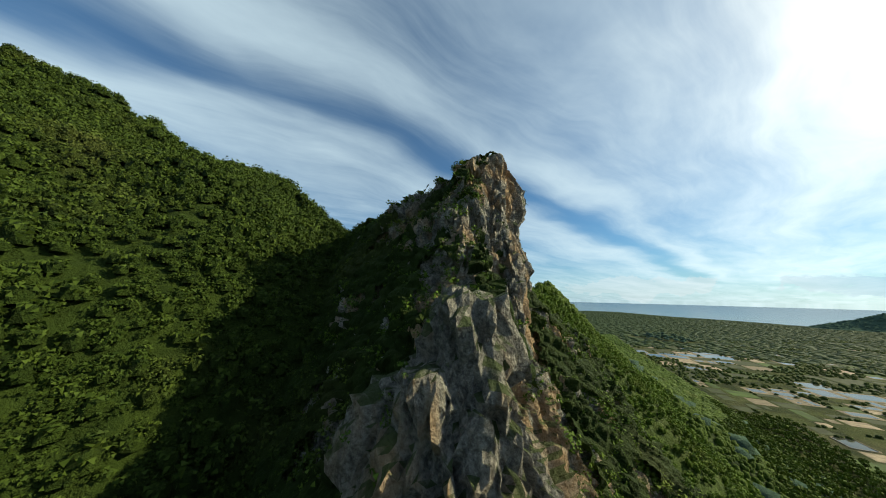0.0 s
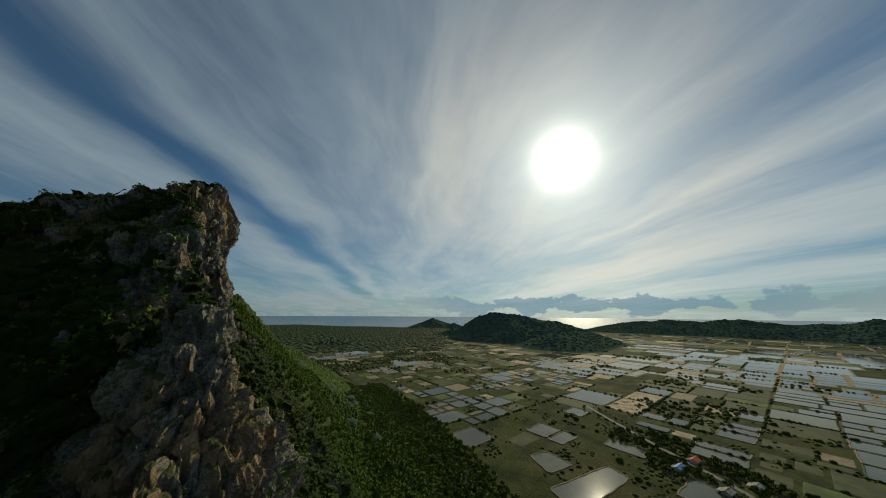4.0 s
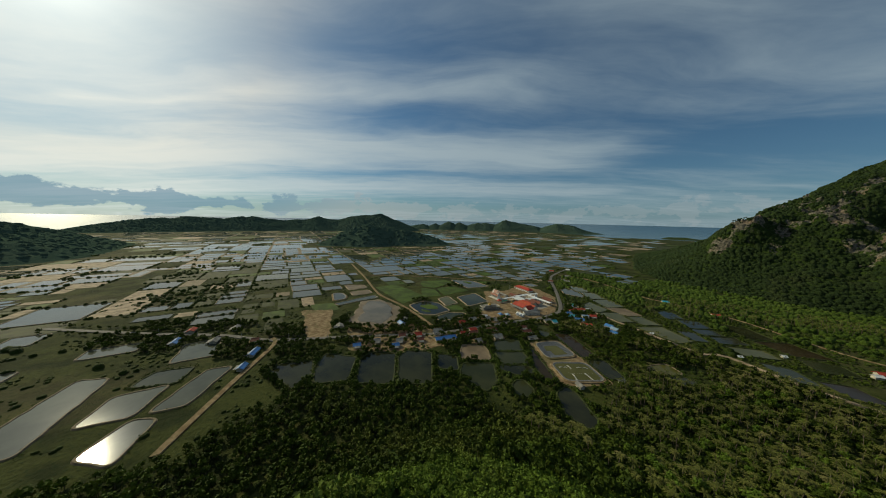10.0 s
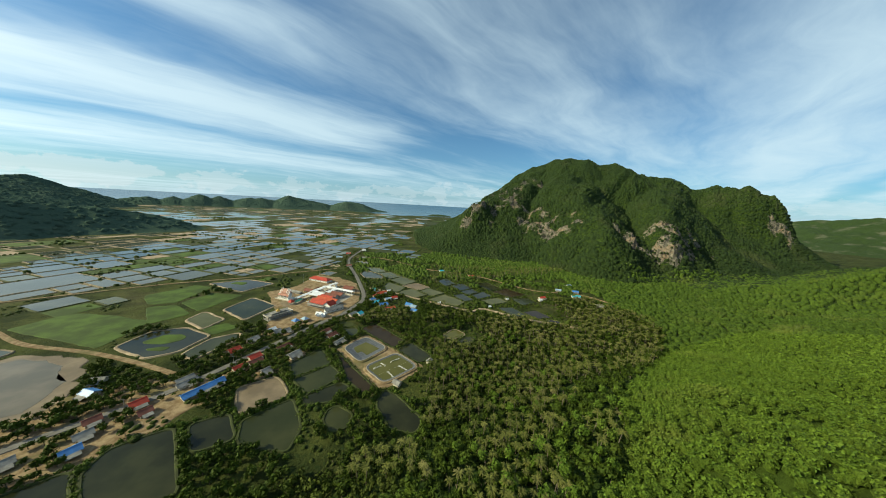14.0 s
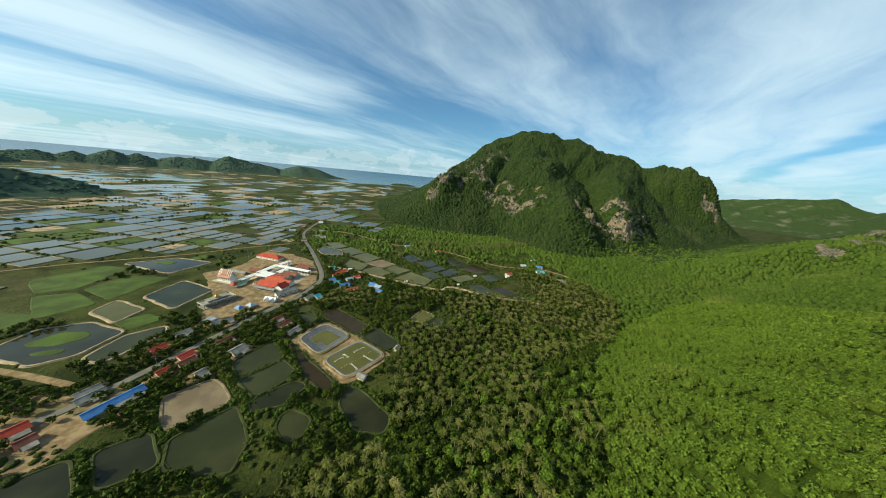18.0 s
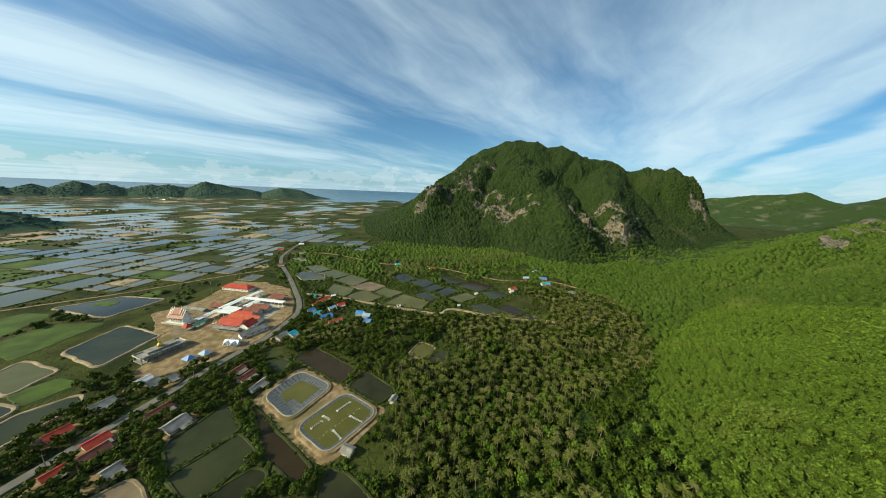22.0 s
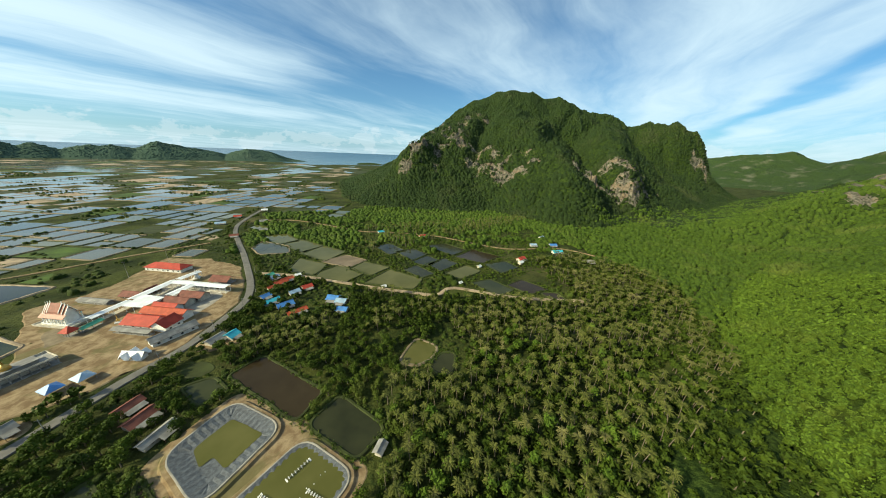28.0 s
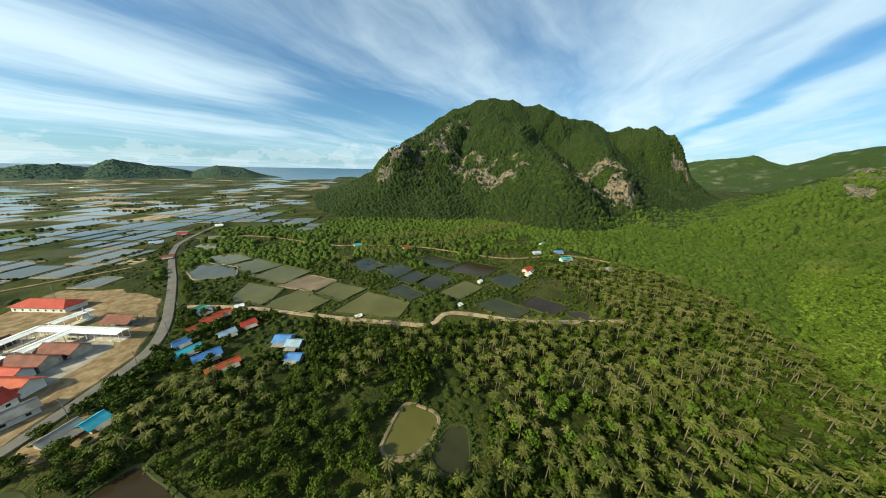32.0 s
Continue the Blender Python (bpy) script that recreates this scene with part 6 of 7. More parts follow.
def split(u0, v0, u1, v1, depth, rnd, small=0):
    """Fields cut in two again and again, as plots are."""
    w, h = u1 - u0, v1 - v0
    r = math.hypot((u0 + u1) / 2 - 60, (v0 + v1) / 2 + 280)
    least = small or (20 if r < 500 else 26 if r < 1000 else 42)
    if max(w, h) < least * 2 or (max(w, h) < least * 3.2 and rnd.random() < 0.35):
        plots.append((u0, v0, u1, v1))
        return
    t = rnd.uniform(0.38, 0.62)
    if w > h * rnd.uniform(0.5, 1.4):
        split(u0, v0, u0 + w * t, v1, depth + 1, rnd, small), split(u0 + w * t, v0, u1, v1, depth + 1, rnd, small)
    else:
        split(u0, v0, u1, v0 + h * t, depth + 1, rnd, small), split(u0, v0 + h * t, u1, v1, depth + 1, rnd, small)


rnd = random.Random(11)
for u in range(-600, 3000, 300):
    for v in range(-3200, 1200, 200):
        split(u, v, u + 300, v + 200, 0, rnd)
# the northern plain is cut into smaller plots
first_north = len(plots)
rnd = random.Random(23)
for u in range(-600, 3000, 300):
    for v in range(-3200, 1200, 200):
        x, y = (u + 150) * AX + (v + 100) * AY
        if y > 60 and math.degrees(math.atan2(x - 40, y + 150)) < 70 and math.hypot(x, y) < 1500:
            split(u, v, u + 300, v + 200, 0, rnd, 15 if math.hypot(x, y) < 700 else 22)
uv = np.array(plots)
mid = np.stack([(uv[:, 0] + uv[:, 2]) / 2, (uv[:, 1] + uv[:, 3]) / 2], -1)
wx, wy = mid[:, 0] * AX[0] + mid[:, 1] * AY[0], mid[:, 0] * AX[1] + mid[:, 1] * AY[1]
half = np.hypot(uv[:, 2] - uv[:, 0], uv[:, 3] - uv[:, 1]) / 2
ok = (hills(wx, wy) < 0.5) & far_from_kept(wx, wy, 9.0) & (seaward(wx, wy) < -150)
for dx, dy in ((-1, 0), (1, 0), (0, -1), (0, 1)):
    ex, ey = wx + dx * half * 0.75, wy + dy * half * 0.75
    ok &= (hills(ex, ey) < 1.0) & far_from_kept(ex, ey, 2.5)
for zone in SETTLED:
    ok &= ~in_poly(wx, wy, zone)
ok &= ~((wx < 60) & (wy > -640)) & ~((wx < 130) & (wy > -230)) & ~((wx < -60) & (wy > -1000)) & ~((wx < 250) & (wy > -60))
bearing = np.degrees(np.arctan2(wx - 40, wy + 150))
reach = np.hypot(wx - 40, wy + 250)
wet = np.where(bearing > 105, 0.74, np.where(bearing > 70, 0.58, 0.20))
wet = wet + 0.9 * fbm(wx / 420.0, wy / 420.0, 3, 61)
wet = np.where((bearing < 62) & (reach < 700), 0.30, wet)
wet = np.where((bearing > 105) & (reach < 650), wet + 0.28, wet)
wet = np.where((bearing > 155) & (reach > 800), wet * 0.42, np.where(reach > 900, wet * 0.75, wet))
cells = {(int(u // 300), int(v // 200)) for u, v in mid[first_north:]}
fine_plot = np.arange(len(wx)) >= first_north
ok &= fine_plot | np.array([(int(u // 300), int(v // 200)) not in cells for u, v in mid])
wet = np.where(fine_plot, 0.06 + 1.1 * np.clip(value_noise(wx / 120, wy / 120, 75) - 0.42, 0, 0.4), wet)
chance = RNG.random(len(wx))
kinds = np.where(chance < wet, "grey", np.where(chance > 0.94, "sand", np.where(chance > 0.86, "meadow", "none")))
kinds[~ok] = "none"


def plot_outline(i, inset):
    u0, v0, u1, v1 = uv[i]
    return [tuple(u * AX + v * AY) for u, v in ((u0 + inset, v0 + inset), (u1 - inset, v0 + inset), (u1 - inset, v1 - inset), (u0 + inset, v1 - inset))]


close = [i for i in np.argsort(reach) if kinds[i] == "grey" and reach[i] < 640][:260]
chosen = set(close)
for i in close:
    pick = RNG.random()
    shade = "grey" if pick < 0.72 else "olive" if pick < 0.86 else "green"
    pond(plot_outline(i, 2.0), POND_KINDS[shade][0], POND_KINDS[shade][1], bank_mat=CLAY if pick < 0.5 else GRASS, bank=1.1, round_by=2.0, rim=0.7, name="salt_pond", group="salt and shrimp ponds of the plain")


def quads(name, boxes, mat, label, category):
    """Joined flat plots with sloping sides, too many and too far to tell apart singly."""
    verts, faces = [], []
    for outline, z, side in boxes:
        low = offset(outline, -side)
        k = len(verts)
        verts += [(x, y, z) for x, y in outline] + [(x, y, -0.2) for x, y in low]
        faces += [(k, k + 1, k + 2, k + 3)] + [(k + 4 + j, k + 4 + (j + 1) % 4, k + (j + 1) % 4, k + j) for j in range(4)]
    ob = new(name, mesh_from(name, verts, faces, mat))
    return tagged(ob, label, category, kind="stuff")


far_wet = [i for i in range(len(wx)) if kinds[i] == "grey" and i not in chosen and reach[i] < 2800]
quads("far_dikes", [(offset(plot_outline(i, 1.0), 0), 0.30, 1.6) for i in far_wet], CLAY, "low earth dikes round distant salt ponds", "dikes")
quads("far_pond_water", [(plot_outline(i, 3.0 + 2.5 * lattice(i, 3, 5)), 0.36, 0.3) for i in far_wet], WATER_GREY, "distant pale salt ponds catching the sky", "ponds")
quads("bare_plots", [(plot_outline(i, 2.5), 0.21, 1.5) for i in range(len(wx)) if kinds[i] == "sand" and reach[i] < 2600], SAND, "bare sandy plots among the ponds", "plots")
quads("grass_plots", [(plot_outline(i, 2.5), 0.19, 1.5) for i in range(len(wx)) if kinds[i] == "meadow" and reach[i] < 2600], MEADOW, "bright green grass plots among the ponds", "plots")
fallow = [i for i in range(len(wx)) if kinds[i] == "none" and ok[i] and reach[i] < 1700 and lattice(i, 7, 3) < 0.55]
quads("fallow_fields", [(plot_outline(i, 1.5 + 3 * lattice(i, 5, 9)), 0.16, 1.2) for i in fallow if lattice(i, 2, 4) < 0.7], GRASS, "rough grassy fallow fields between the ponds", "fields")
quads("earth_fields", [(plot_outline(i, 2.0 + 3 * lattice(i, 5, 9)), 0.17, 1.2) for i in fallow if lattice(i, 2, 4) >= 0.85], CLAY, "brown earth fields between the ponds", "fields")


# ---- plants ----
def leaf_cloud(count, lobes, size, seed, squash=0.8, spread=0.55):
    """Loose leaf sprays set over a few lobes; every spray is one small three-cornered leaf."""
    r = np.random.default_rng(seed)
    centres = r.normal(size=(lobes, 3))
    centres /= np.linalg.norm(centres, axis=1)[:, None]
    centres = centres * spread * r.uniform(0.5, 1.0, (lobes, 1))
    centres[:, 2] = np.abs(centres[:, 2]) * squash
    which = r.integers(0, lobes, count)
    way = r.normal(size=(count, 3))
    way[:, 2] += 0.35
    way /= np.linalg.norm(way, axis=1)[:, None]
    place = centres[which] + way * r.uniform(0.30, 0.55, (count, 1)) * np.array([1, 1, squash])
    nrm = way + r.normal(size=(count, 3)) * 0.38
    nrm /= np.linalg.norm(nrm, axis=1)[:, None]
    a = np.cross(nrm, r.normal(size=(count, 3)))
    a /= np.linalg.norm(a, axis=1)[:, None]
    b = np.cross(nrm, a)
    s = size * 1.15 * r.uniform(0.6, 1.3, (count, 1))
    t = s * r.uniform(0.7, 1.0, (count, 1))
    sag = nrm * s * 0.35
    verts = np.stack([place - a * s - sag, place + a * s * 0.9 - b * t - sag * 0.5, place + a * s * 0.3 + b * t * 1.2], 1).reshape(-1, 3)
    return verts, np.arange(count * 3).reshape(-1, 3)


def crown_dome(sides, seed, waist=0.88):
    """A rounded, lumpy crown of unit radius, closed at the top: two rings and a tip."""
    r = np.random.default_rng(seed)
    a = np.arange(sides) / sides * 2 * np.pi
    low = np.stack([np.cos(a), np.sin(a), np.full(sides, -0.75)], -1) * r.uniform(0.85, 1.15, (sides, 1))
    turn0 = np.pi / sides
    mid = np.stack([waist * np.cos(a + turn0), waist * np.sin(a + turn0), np.full(sides, 0.55)], -1) * r.uniform(0.82, 1.15, (sides, 1))
    tip = np.array([[*r.uniform(-0.2, 0.2, 2), r.uniform(0.80, 0.98)]])
    f = []
    for i in range(sides):
        j = (i + 1) % sides
        f += [(i, j, sides + i), (j, sides + j, sides + i), (sides + i, sides + j, 2 * sides)]
    return np.concatenate([low, mid, tip]), np.array(f)


def scatter(template, places, sizes, tall=None, seed=1):
    """One array of points and faces from a template set down many times."""
    v, f = template
    r = np.random.default_rng(seed)
    k = len(places)
    ang = r.uniform(0, 2 * np.pi, k)
    c, s = np.cos(ang)[:, None], np.sin(ang)[:, None]
    sizes = np.asarray(sizes)[:, None]
    tall = sizes if tall is None else np.asarray(tall)[:, None]
    x = (v[None, :, 0] * c - v[None, :, 1] * s) * sizes + places[:, 0:1]
    y = (v[None, :, 0] * s + v[None, :, 1] * c) * sizes + places[:, 1:2]
    z = v[None, :, 2] * tall + places[:, 2:3]
    faces = (f[None] + (np.arange(k) * len(v))[:, None, None]).reshape(-1, f.shape[1])
    return np.stack([x, y, z], -1).reshape(-1, 3), faces


def join(pieces):
    verts, faces, base = [], [], 0
    for v, f in pieces:
        verts.append(v), faces.append(f + base)
        base += len(v)
    return np.concatenate(verts), np.concatenate(faces)


def jittered(x0, y0, x1, y1, step, seed):
    r = np.random.default_rng(seed)
    gx, gy = np.meshgrid(np.arange(x0, x1, step), np.arange(y0, y1, step))
    gx = gx.ravel() + r.uniform(-0.5, 0.5, gx.size) * step
    gy = gy.ravel() + r.uniform(-0.5, 0.5, gy.size) * step
    return gx, gy


def tube(path, radii, sides=6):
    """A tapered stem along a line, of quads."""
    rows = []
    for (x, y, z), r in zip(path, radii):
        a = np.arange(sides) / sides * 2 * np.pi
        rows.append(np.stack([x + r * np.cos(a), y + r * np.sin(a), np.full(sides, z)], -1))
    v = np.concatenate(rows)
    f = [(i * sides + j, i * sides + (j + 1) % sides, (i + 1) * sides + (j + 1) % sides, (i + 1) * sides + j) for i in range(len(path) - 1) for j in range(sides)]
    return v, np.array(f)


def palm_parts(seed):
    """A coconut palm: a leaning ringed stem and a star of feathered fronds."""
    r = np.random.default_rng(seed)
    h = r.uniform(7.0, 9.2)
    lx, ly = r.uniform(-1.4, 1.4, 2)
    path = [(lx * t ** 1.8, ly * t ** 1.8, h * t) for t in np.linspace(0, 1, 7)]
    stem = tube(path, [0.30, 0.22, 0.19, 0.17, 0.16, 0.15, 0.17])
    verts, faces = [], []
    n = 14
    for i in range(n):
        az = i * 2.399 + r.uniform(-0.2, 0.2)
        rise = (1.1, 0.7, 0.35, 0.05, 0.5)[i % 5] + r.uniform(-0.12, 0.12)
        length = r.uniform(2.3, 3.2)
        ca, sa = math.cos(az), math.sin(az)
        pts = []
        for t in np.linspace(0.0, 1.0, 6):
            out = length * (t - 0.08 * t * t) * (1 - 0.25 * max(rise - 0.4, 0))
            up = rise * 2.1 * t - (0.9 + 0.8 * max(rise, 0)) * t * t
            pts.append(np.array([lx + ca * out, ly + sa * out, h + up]))
        side = np.array([-sa, ca, 0.0])
        for j in range(5):
            a, b = pts[j], pts[j + 1]
            w = 0.34 * (0.25 + 0.85 * math.sin(math.pi * (0.14 + 0.76 * (j + 0.5) / 5)))
            for sgn in (-1, 1):
                tip = (a + b) / 2 + (b - a) * 0.8 + side * sgn * w + np.array([0, 0, -0.30 * w - r.uniform(0, 0.10)])
                k = len(verts)
                verts += [a, a + (b - a) * 0.95, tip, tip - (b - a) * 0.5]
                faces.append((k, k + 1, k + 2, k + 3))
    return stem, (np.array(verts), np.array(faces))


def tree_parts(seed, count, leaf=0.19):
    """A broadleaf tree of unit crown radius: trunk and limbs, and leaf sprays over uneven lobes."""
    r = np.random.default_rng(seed)
    wood = [tube([(0, 0, 0), (0.03, 0.02, 0.45), (0.05, 0, 0.95)], [0.075, 0.055, 0.035])]
    for i in range(4):
        a = i * 1.7 + r.uniform(-0.3, 0.3)
        wood.append(tube([(0.04, 0.01, 0.5), (0.28 * math.cos(a), 0.28 * math.sin(a), 0.85), (0.52 * math.cos(a), 0.52 * math.sin(a), 1.15)], [0.035, 0.022, 0.010], 5))
    v, f = leaf_cloud(count, 8, leaf, seed + 50, 0.85)
    return join(wood), (v + np.array([0, 0, 0.95]), f)


def plant_thing(name, wood, crown, leaf, label, category, group):
    """One plant as a thing with a stem and a crown."""
    thing = new(name)
    tagged(thing, label, category, group)
    for part_name, (v, f), mat in (("trunk", wood, BARK), ("crown", crown, leaf)):
        ob = new(part_name, mesh_from(part_name, v, f, mat))
        ob.parent = thing
    return thing


def set_out(makes, x, y, z, sizes, limit):
    """Copies of a few plants, at the places given; the first of each kind stands too."""
    r = np.random.default_rng(len(x))
    used = set()
    for i in range(min(limit, len(x))):
        k = int(r.integers(0, len(makes)))
        m = pose(float(x[i]), float(y[i]), float(z[i]), 0, 0, float(r.uniform(0, 360)))
        s = float(sizes[i])
        if k not in used:
            used.add(k)
            ob = makes[k]
            ob.matrix_basis = m
        else:
            ob = copy_thing(makes[k], m)
        ob.scale = (s, s, s * float(r.uniform(0.9, 1.15)))


# coconut palms on the flat
px, py = jittered(-300, -410, 40, -138, 4.8, 21)
keep = (in_poly(px, py, PALM_ZONE) | (in_poly(px, py, MIXED_ZONE) & (py < -336) & (value_noise(px / 14, py / 14, 9) > 0.36))) & far_from_kept(px, py, 2.5) & (hills(px, py) < np.where(px > -125, 36, 9))
keep &= value_noise(px / 17, py / 17, 5) > np.where((hills(px, py) > 9) | (py > -205), 0.48, 0.20)
px, py = px[keep], py[keep]
order = np.argsort(np.hypot(px + 60, py + 250))
px, py = px[order], py[order]
pz = np.maximum(hills(px, py), 0) - 0.15
ps = RNG.uniform(0.64, 0.95, len(px))
PALMS = [palm_parts(s) for s in (3, 4, 5, 6)]
makes = [plant_thing("coconut_palm", w, c, LEAF_PALM, "tall coconut palm with drooping olive fronds and a pale stem", "palm", "coconut palms of the plantation") for w, c in PALMS]
set_out(makes, px, py, pz, ps, 300)
rest = np.stack([px, py, pz], -1)[300:]
stems = join([scatter(PALMS[i][0], rest[i::4], ps[300:][i::4], seed=i) for i in range(4)])
fronds = join([scatter(PALMS[i][1], rest[i::4], ps[300:][i::4], seed=i) for i in range(4)])
tagged(new("palm_grove_stems", mesh_from("palm_grove_stems", *stems, BARK)), "pale stems of a dense coconut grove", "palm grove", kind="stuff")
tagged(new("palm_grove", mesh_from("palm_grove", *fronds, LEAF_PALM)), "dense coconut grove with olive feathered crowns", "palm grove", kind="stuff")

# fresh green broadleaf trees standing singly among the palms
FRESH = [tree_parts(s, 150, 0.13)[1] for s in (71, 72, 73)]
wx1, wy1 = jittered(-200, -330, 30, -138, 8.5, 68)
keep = in_poly(wx1, wy1, PALM_ZONE) & far_from_kept(wx1, wy1, 3.0) & (value_noise(wx1 / 24, wy1 / 24, 69) > np.where((wy1 > -205) & (wx1 < -30), 0.42, 0.60))
wx1, wy1 = wx1[keep], wy1[keep]
spots = np.stack([wx1, wy1, np.maximum(hills(wx1, wy1), 0) + 1.0], -1)
size = RNG.uniform(2.0, 3.8, len(wx1))
leaves = join([scatter(FRESH[i], spots[i::3], size[i::3], size[i::3] * 1.2, seed=i) for i in range(3)])
tagged(new("grove_trees", mesh_from("grove_trees", *leaves, LEAF_SLOPE)), "fresh green broadleaf trees between the coconut palms", "trees", kind="stuff")

# green undergrowth between the palms
vx, vy = jittered(-300, -410, 40, -138, 3.2, 61)
keep = in_poly(vx, vy, PALM_ZONE) & far_from_kept(vx, vy, 1.2) & (value_noise(vx / 9, vy / 9, 62) > 0.42)
vx, vy = vx[keep], vy[keep]
UNDER = [leaf_cloud(24, 5, 0.23, 260 + s, 0.8, 0.6) for s in range(3)]
size = RNG.uniform(1.0, 2.9, len(vx))
spots = np.stack([vx, vy, np.maximum(hills(vx, vy), 0) + 0.3], -1)
bush = join([scatter(UNDER[i], spots[i::3], size[i::3], size[i::3] * 1.1, seed=i) for i in range(3)])
tagged(new("palm_undergrowth", mesh_from("palm_undergrowth", *bush, LEAF_TREE)), "fresh green undergrowth between the coconut palms", "undergrowth", kind="stuff")

# gardens and scrub on the banks between the shrimp ponds
vx, vy = jittered(-260, -500, 12, -340, 4.2, 64)
keep = far_from_kept(vx, vy, 0.8) & (value_noise(vx / 13, vy / 13, 65) > 0.44) & (hills(vx, vy) < 3) & ~in_poly(vx, vy, PALM_ZONE) & ~in_poly(vx, vy, VILLAGE_ZONE)
vx, vy = vx[keep], vy[keep]
size = RNG.uniform(0.8, 2.7, len(vx))
spots = np.stack([vx, vy, np.maximum(hills(vx, vy), 0) + 0.4], -1)
bush = join([scatter(UNDER[i], spots[i::3], size[i::3], size[i::3] * 1.15, seed=i) for i in range(3)])
tagged(new("pond_gardens", mesh_from("pond_gardens", *bush, LEAF_TREE)), "small trees and rough scrub between the shrimp ponds", "scrub", kind="stuff")

# palms again at the foot of the great hill
fx, fy = jittered(-330, -560, -60, -440, 7.0, 23)
keep = far_from_kept(fx, fy, 2.0) & (hills(fx, fy) < 16) & (fy < -500 + 0.25 * (fx + 200)) & (value_noise(fx / 25, fy / 25, 8) > 0.35)
foot = np.stack([fx, fy, hills(fx, fy) - 0.2], -1)[keep]
fronds = join([scatter(PALMS[i][1], foot[i::2], np.full(len(foot[i::2]), 0.95), seed=i) for i in range(2)])
stems = join([scatter(PALMS[i][0], foot[i::2], np.full(len(foot[i::2]), 0.95), seed=i) for i in range(2)])
tagged(new("hillfoot_palms", mesh_from("hillfoot_palms", *fronds, LEAF_PALM)), "coconut palms in a row along the hill foot", "palm grove", kind="stuff")
tagged(new("hillfoot_palm_stems", mesh_from("hillfoot_palm_stems", *stems, BARK)), "stems of palms along the hill foot", "palm grove", kind="stuff")

# broadleaf trees: lowland wood, hedges on the banks, gardens and roadsides
TREES = [tree_parts(s, 320, 0.10) for s in (31, 32, 33, 34)]
LIGHT_TREES = [(tube([(0, 0, 0), (0.04, 0.02, 0.9)], [0.07, 0.04], 4), tree_parts(s, 84, 0.19)[1]) for s in (35, 36, 37, 38)]
tx, ty = jittered(-300, -450, 390, 335, 4.5, 25)
wood = in_poly(tx, ty, FOREST_ZONE) | (in_poly(tx, ty, MIXED_ZONE) & (value_noise(tx / 22, ty / 22, 3) > 0.22))
under = in_poly(tx, ty, PALM_ZONE) & (value_noise(tx / 11, ty / 11, 6) > 0.34)
hedge = ~far_from_kept(tx, ty, 6.5) & (value_noise(tx / 20, ty / 20, 12) > 0.45) & (tx > -45) & (tx < 190) & (ty < -120) & (ty > -345)
village = (np.abs(value_noise(tx / 26, ty / 26, 17)) > 0.46) & (tx > -30) & (tx < 230) & (ty > -430) & (ty < -120)
road_line = np.array(MAIN_ROAD, float)
by_road = np.full(len(tx), 1e9)
for (x0, y0), (x1, y1) in zip(road_line[4:-2], road_line[5:-1]):
    t = np.clip(((tx - x0) * (x1 - x0) + (ty - y0) * (y1 - y0)) / ((x1 - x0) ** 2 + (y1 - y0) ** 2), 0, 1)
    by_road = np.minimum(by_road, np.hypot(tx - x0 - t * (x1 - x0), ty - y0 - t * (y1 - y0)))
village |= (by_road < 34) & (value_noise(tx / 12, ty / 12, 18) > 0.36)
open_side = (by_road > 30) & (tx > 112) & (ty < -282) & (value_noise(tx / 30, ty / 30, 19) < 0.8)
keep = (wood | under | ((hedge | village) & ~open_side)) & far_from_kept(tx, ty, 1.8) & (hills(tx, ty) < 36) & ~in_poly(tx, ty, TEMPLE_ZONE)
tx, ty = tx[keep], ty[keep]
order = np.argsort(np.hypot(tx - 10, ty + 300))
tx, ty = tx[order], ty[order]
tz = np.maximum(hills(tx, ty), 0) - 0.2
ts = RNG.uniform(2.0, 3.6, len(tx))
makes = [plant_thing("broadleaf_tree", w, c, LEAF_TREE, "dark green broadleaf tree with a rounded uneven crown", "tree", "broadleaf trees of the lowland") for w, c in TREES]
set_out(makes, tx, ty, tz, ts, 320)
rest = np.stack([tx, ty, tz], -1)[320:]
rs = ts[320:]
foot = (rest[:, 0] > 60) & (rest[:, 1] > -60)
for on, leaf, told in ((~foot, LEAF_TREE, "closed dark green canopy of a lowland wood"), (foot, LEAF_FOOT, "fresh green wood along the foot of the slope")):
    crowns = join([scatter(LIGHT_TREES[i][1], rest[on][i::4], rs[on][i::4], seed=i) for i in range(4)])
    tagged(new("lowland_wood", mesh_from("lowland_wood", *crowns, leaf)), told, "wood", kind="stuff")
trunks = join([scatter(LIGHT_TREES[i][0], rest[i::4], rs[i::4], seed=i) for i in range(4)])
tagged(new("lowland_wood_trunks", mesh_from("lowland_wood_trunks", *trunks, BARK)), "trunks of the lowland wood", "wood", kind="stuff")

# scrub on the slopes: a closed, lumpy canopy coloured as gap shade, with leaf sprays standing out of it
def scrub_here(x, y):
    """True on the slopes that scrub covers."""
    h = hills(x, y)
    ok = (h > 1.0) & ~((y > 150) & (x < -60)) & ~in_poly(x, y, PALM_ZONE) & ~((x > -26) & (x < 68) & (y > 2) & (y < 118))
    ok &= ~(in_poly(x, y, FOREST_ZONE) & (h < 18)) & (x + y < 380) & ~((x < -230) & (y > 80)) & far_from_kept(x, y, 1.0)
    return ok


PITCH = 2.8


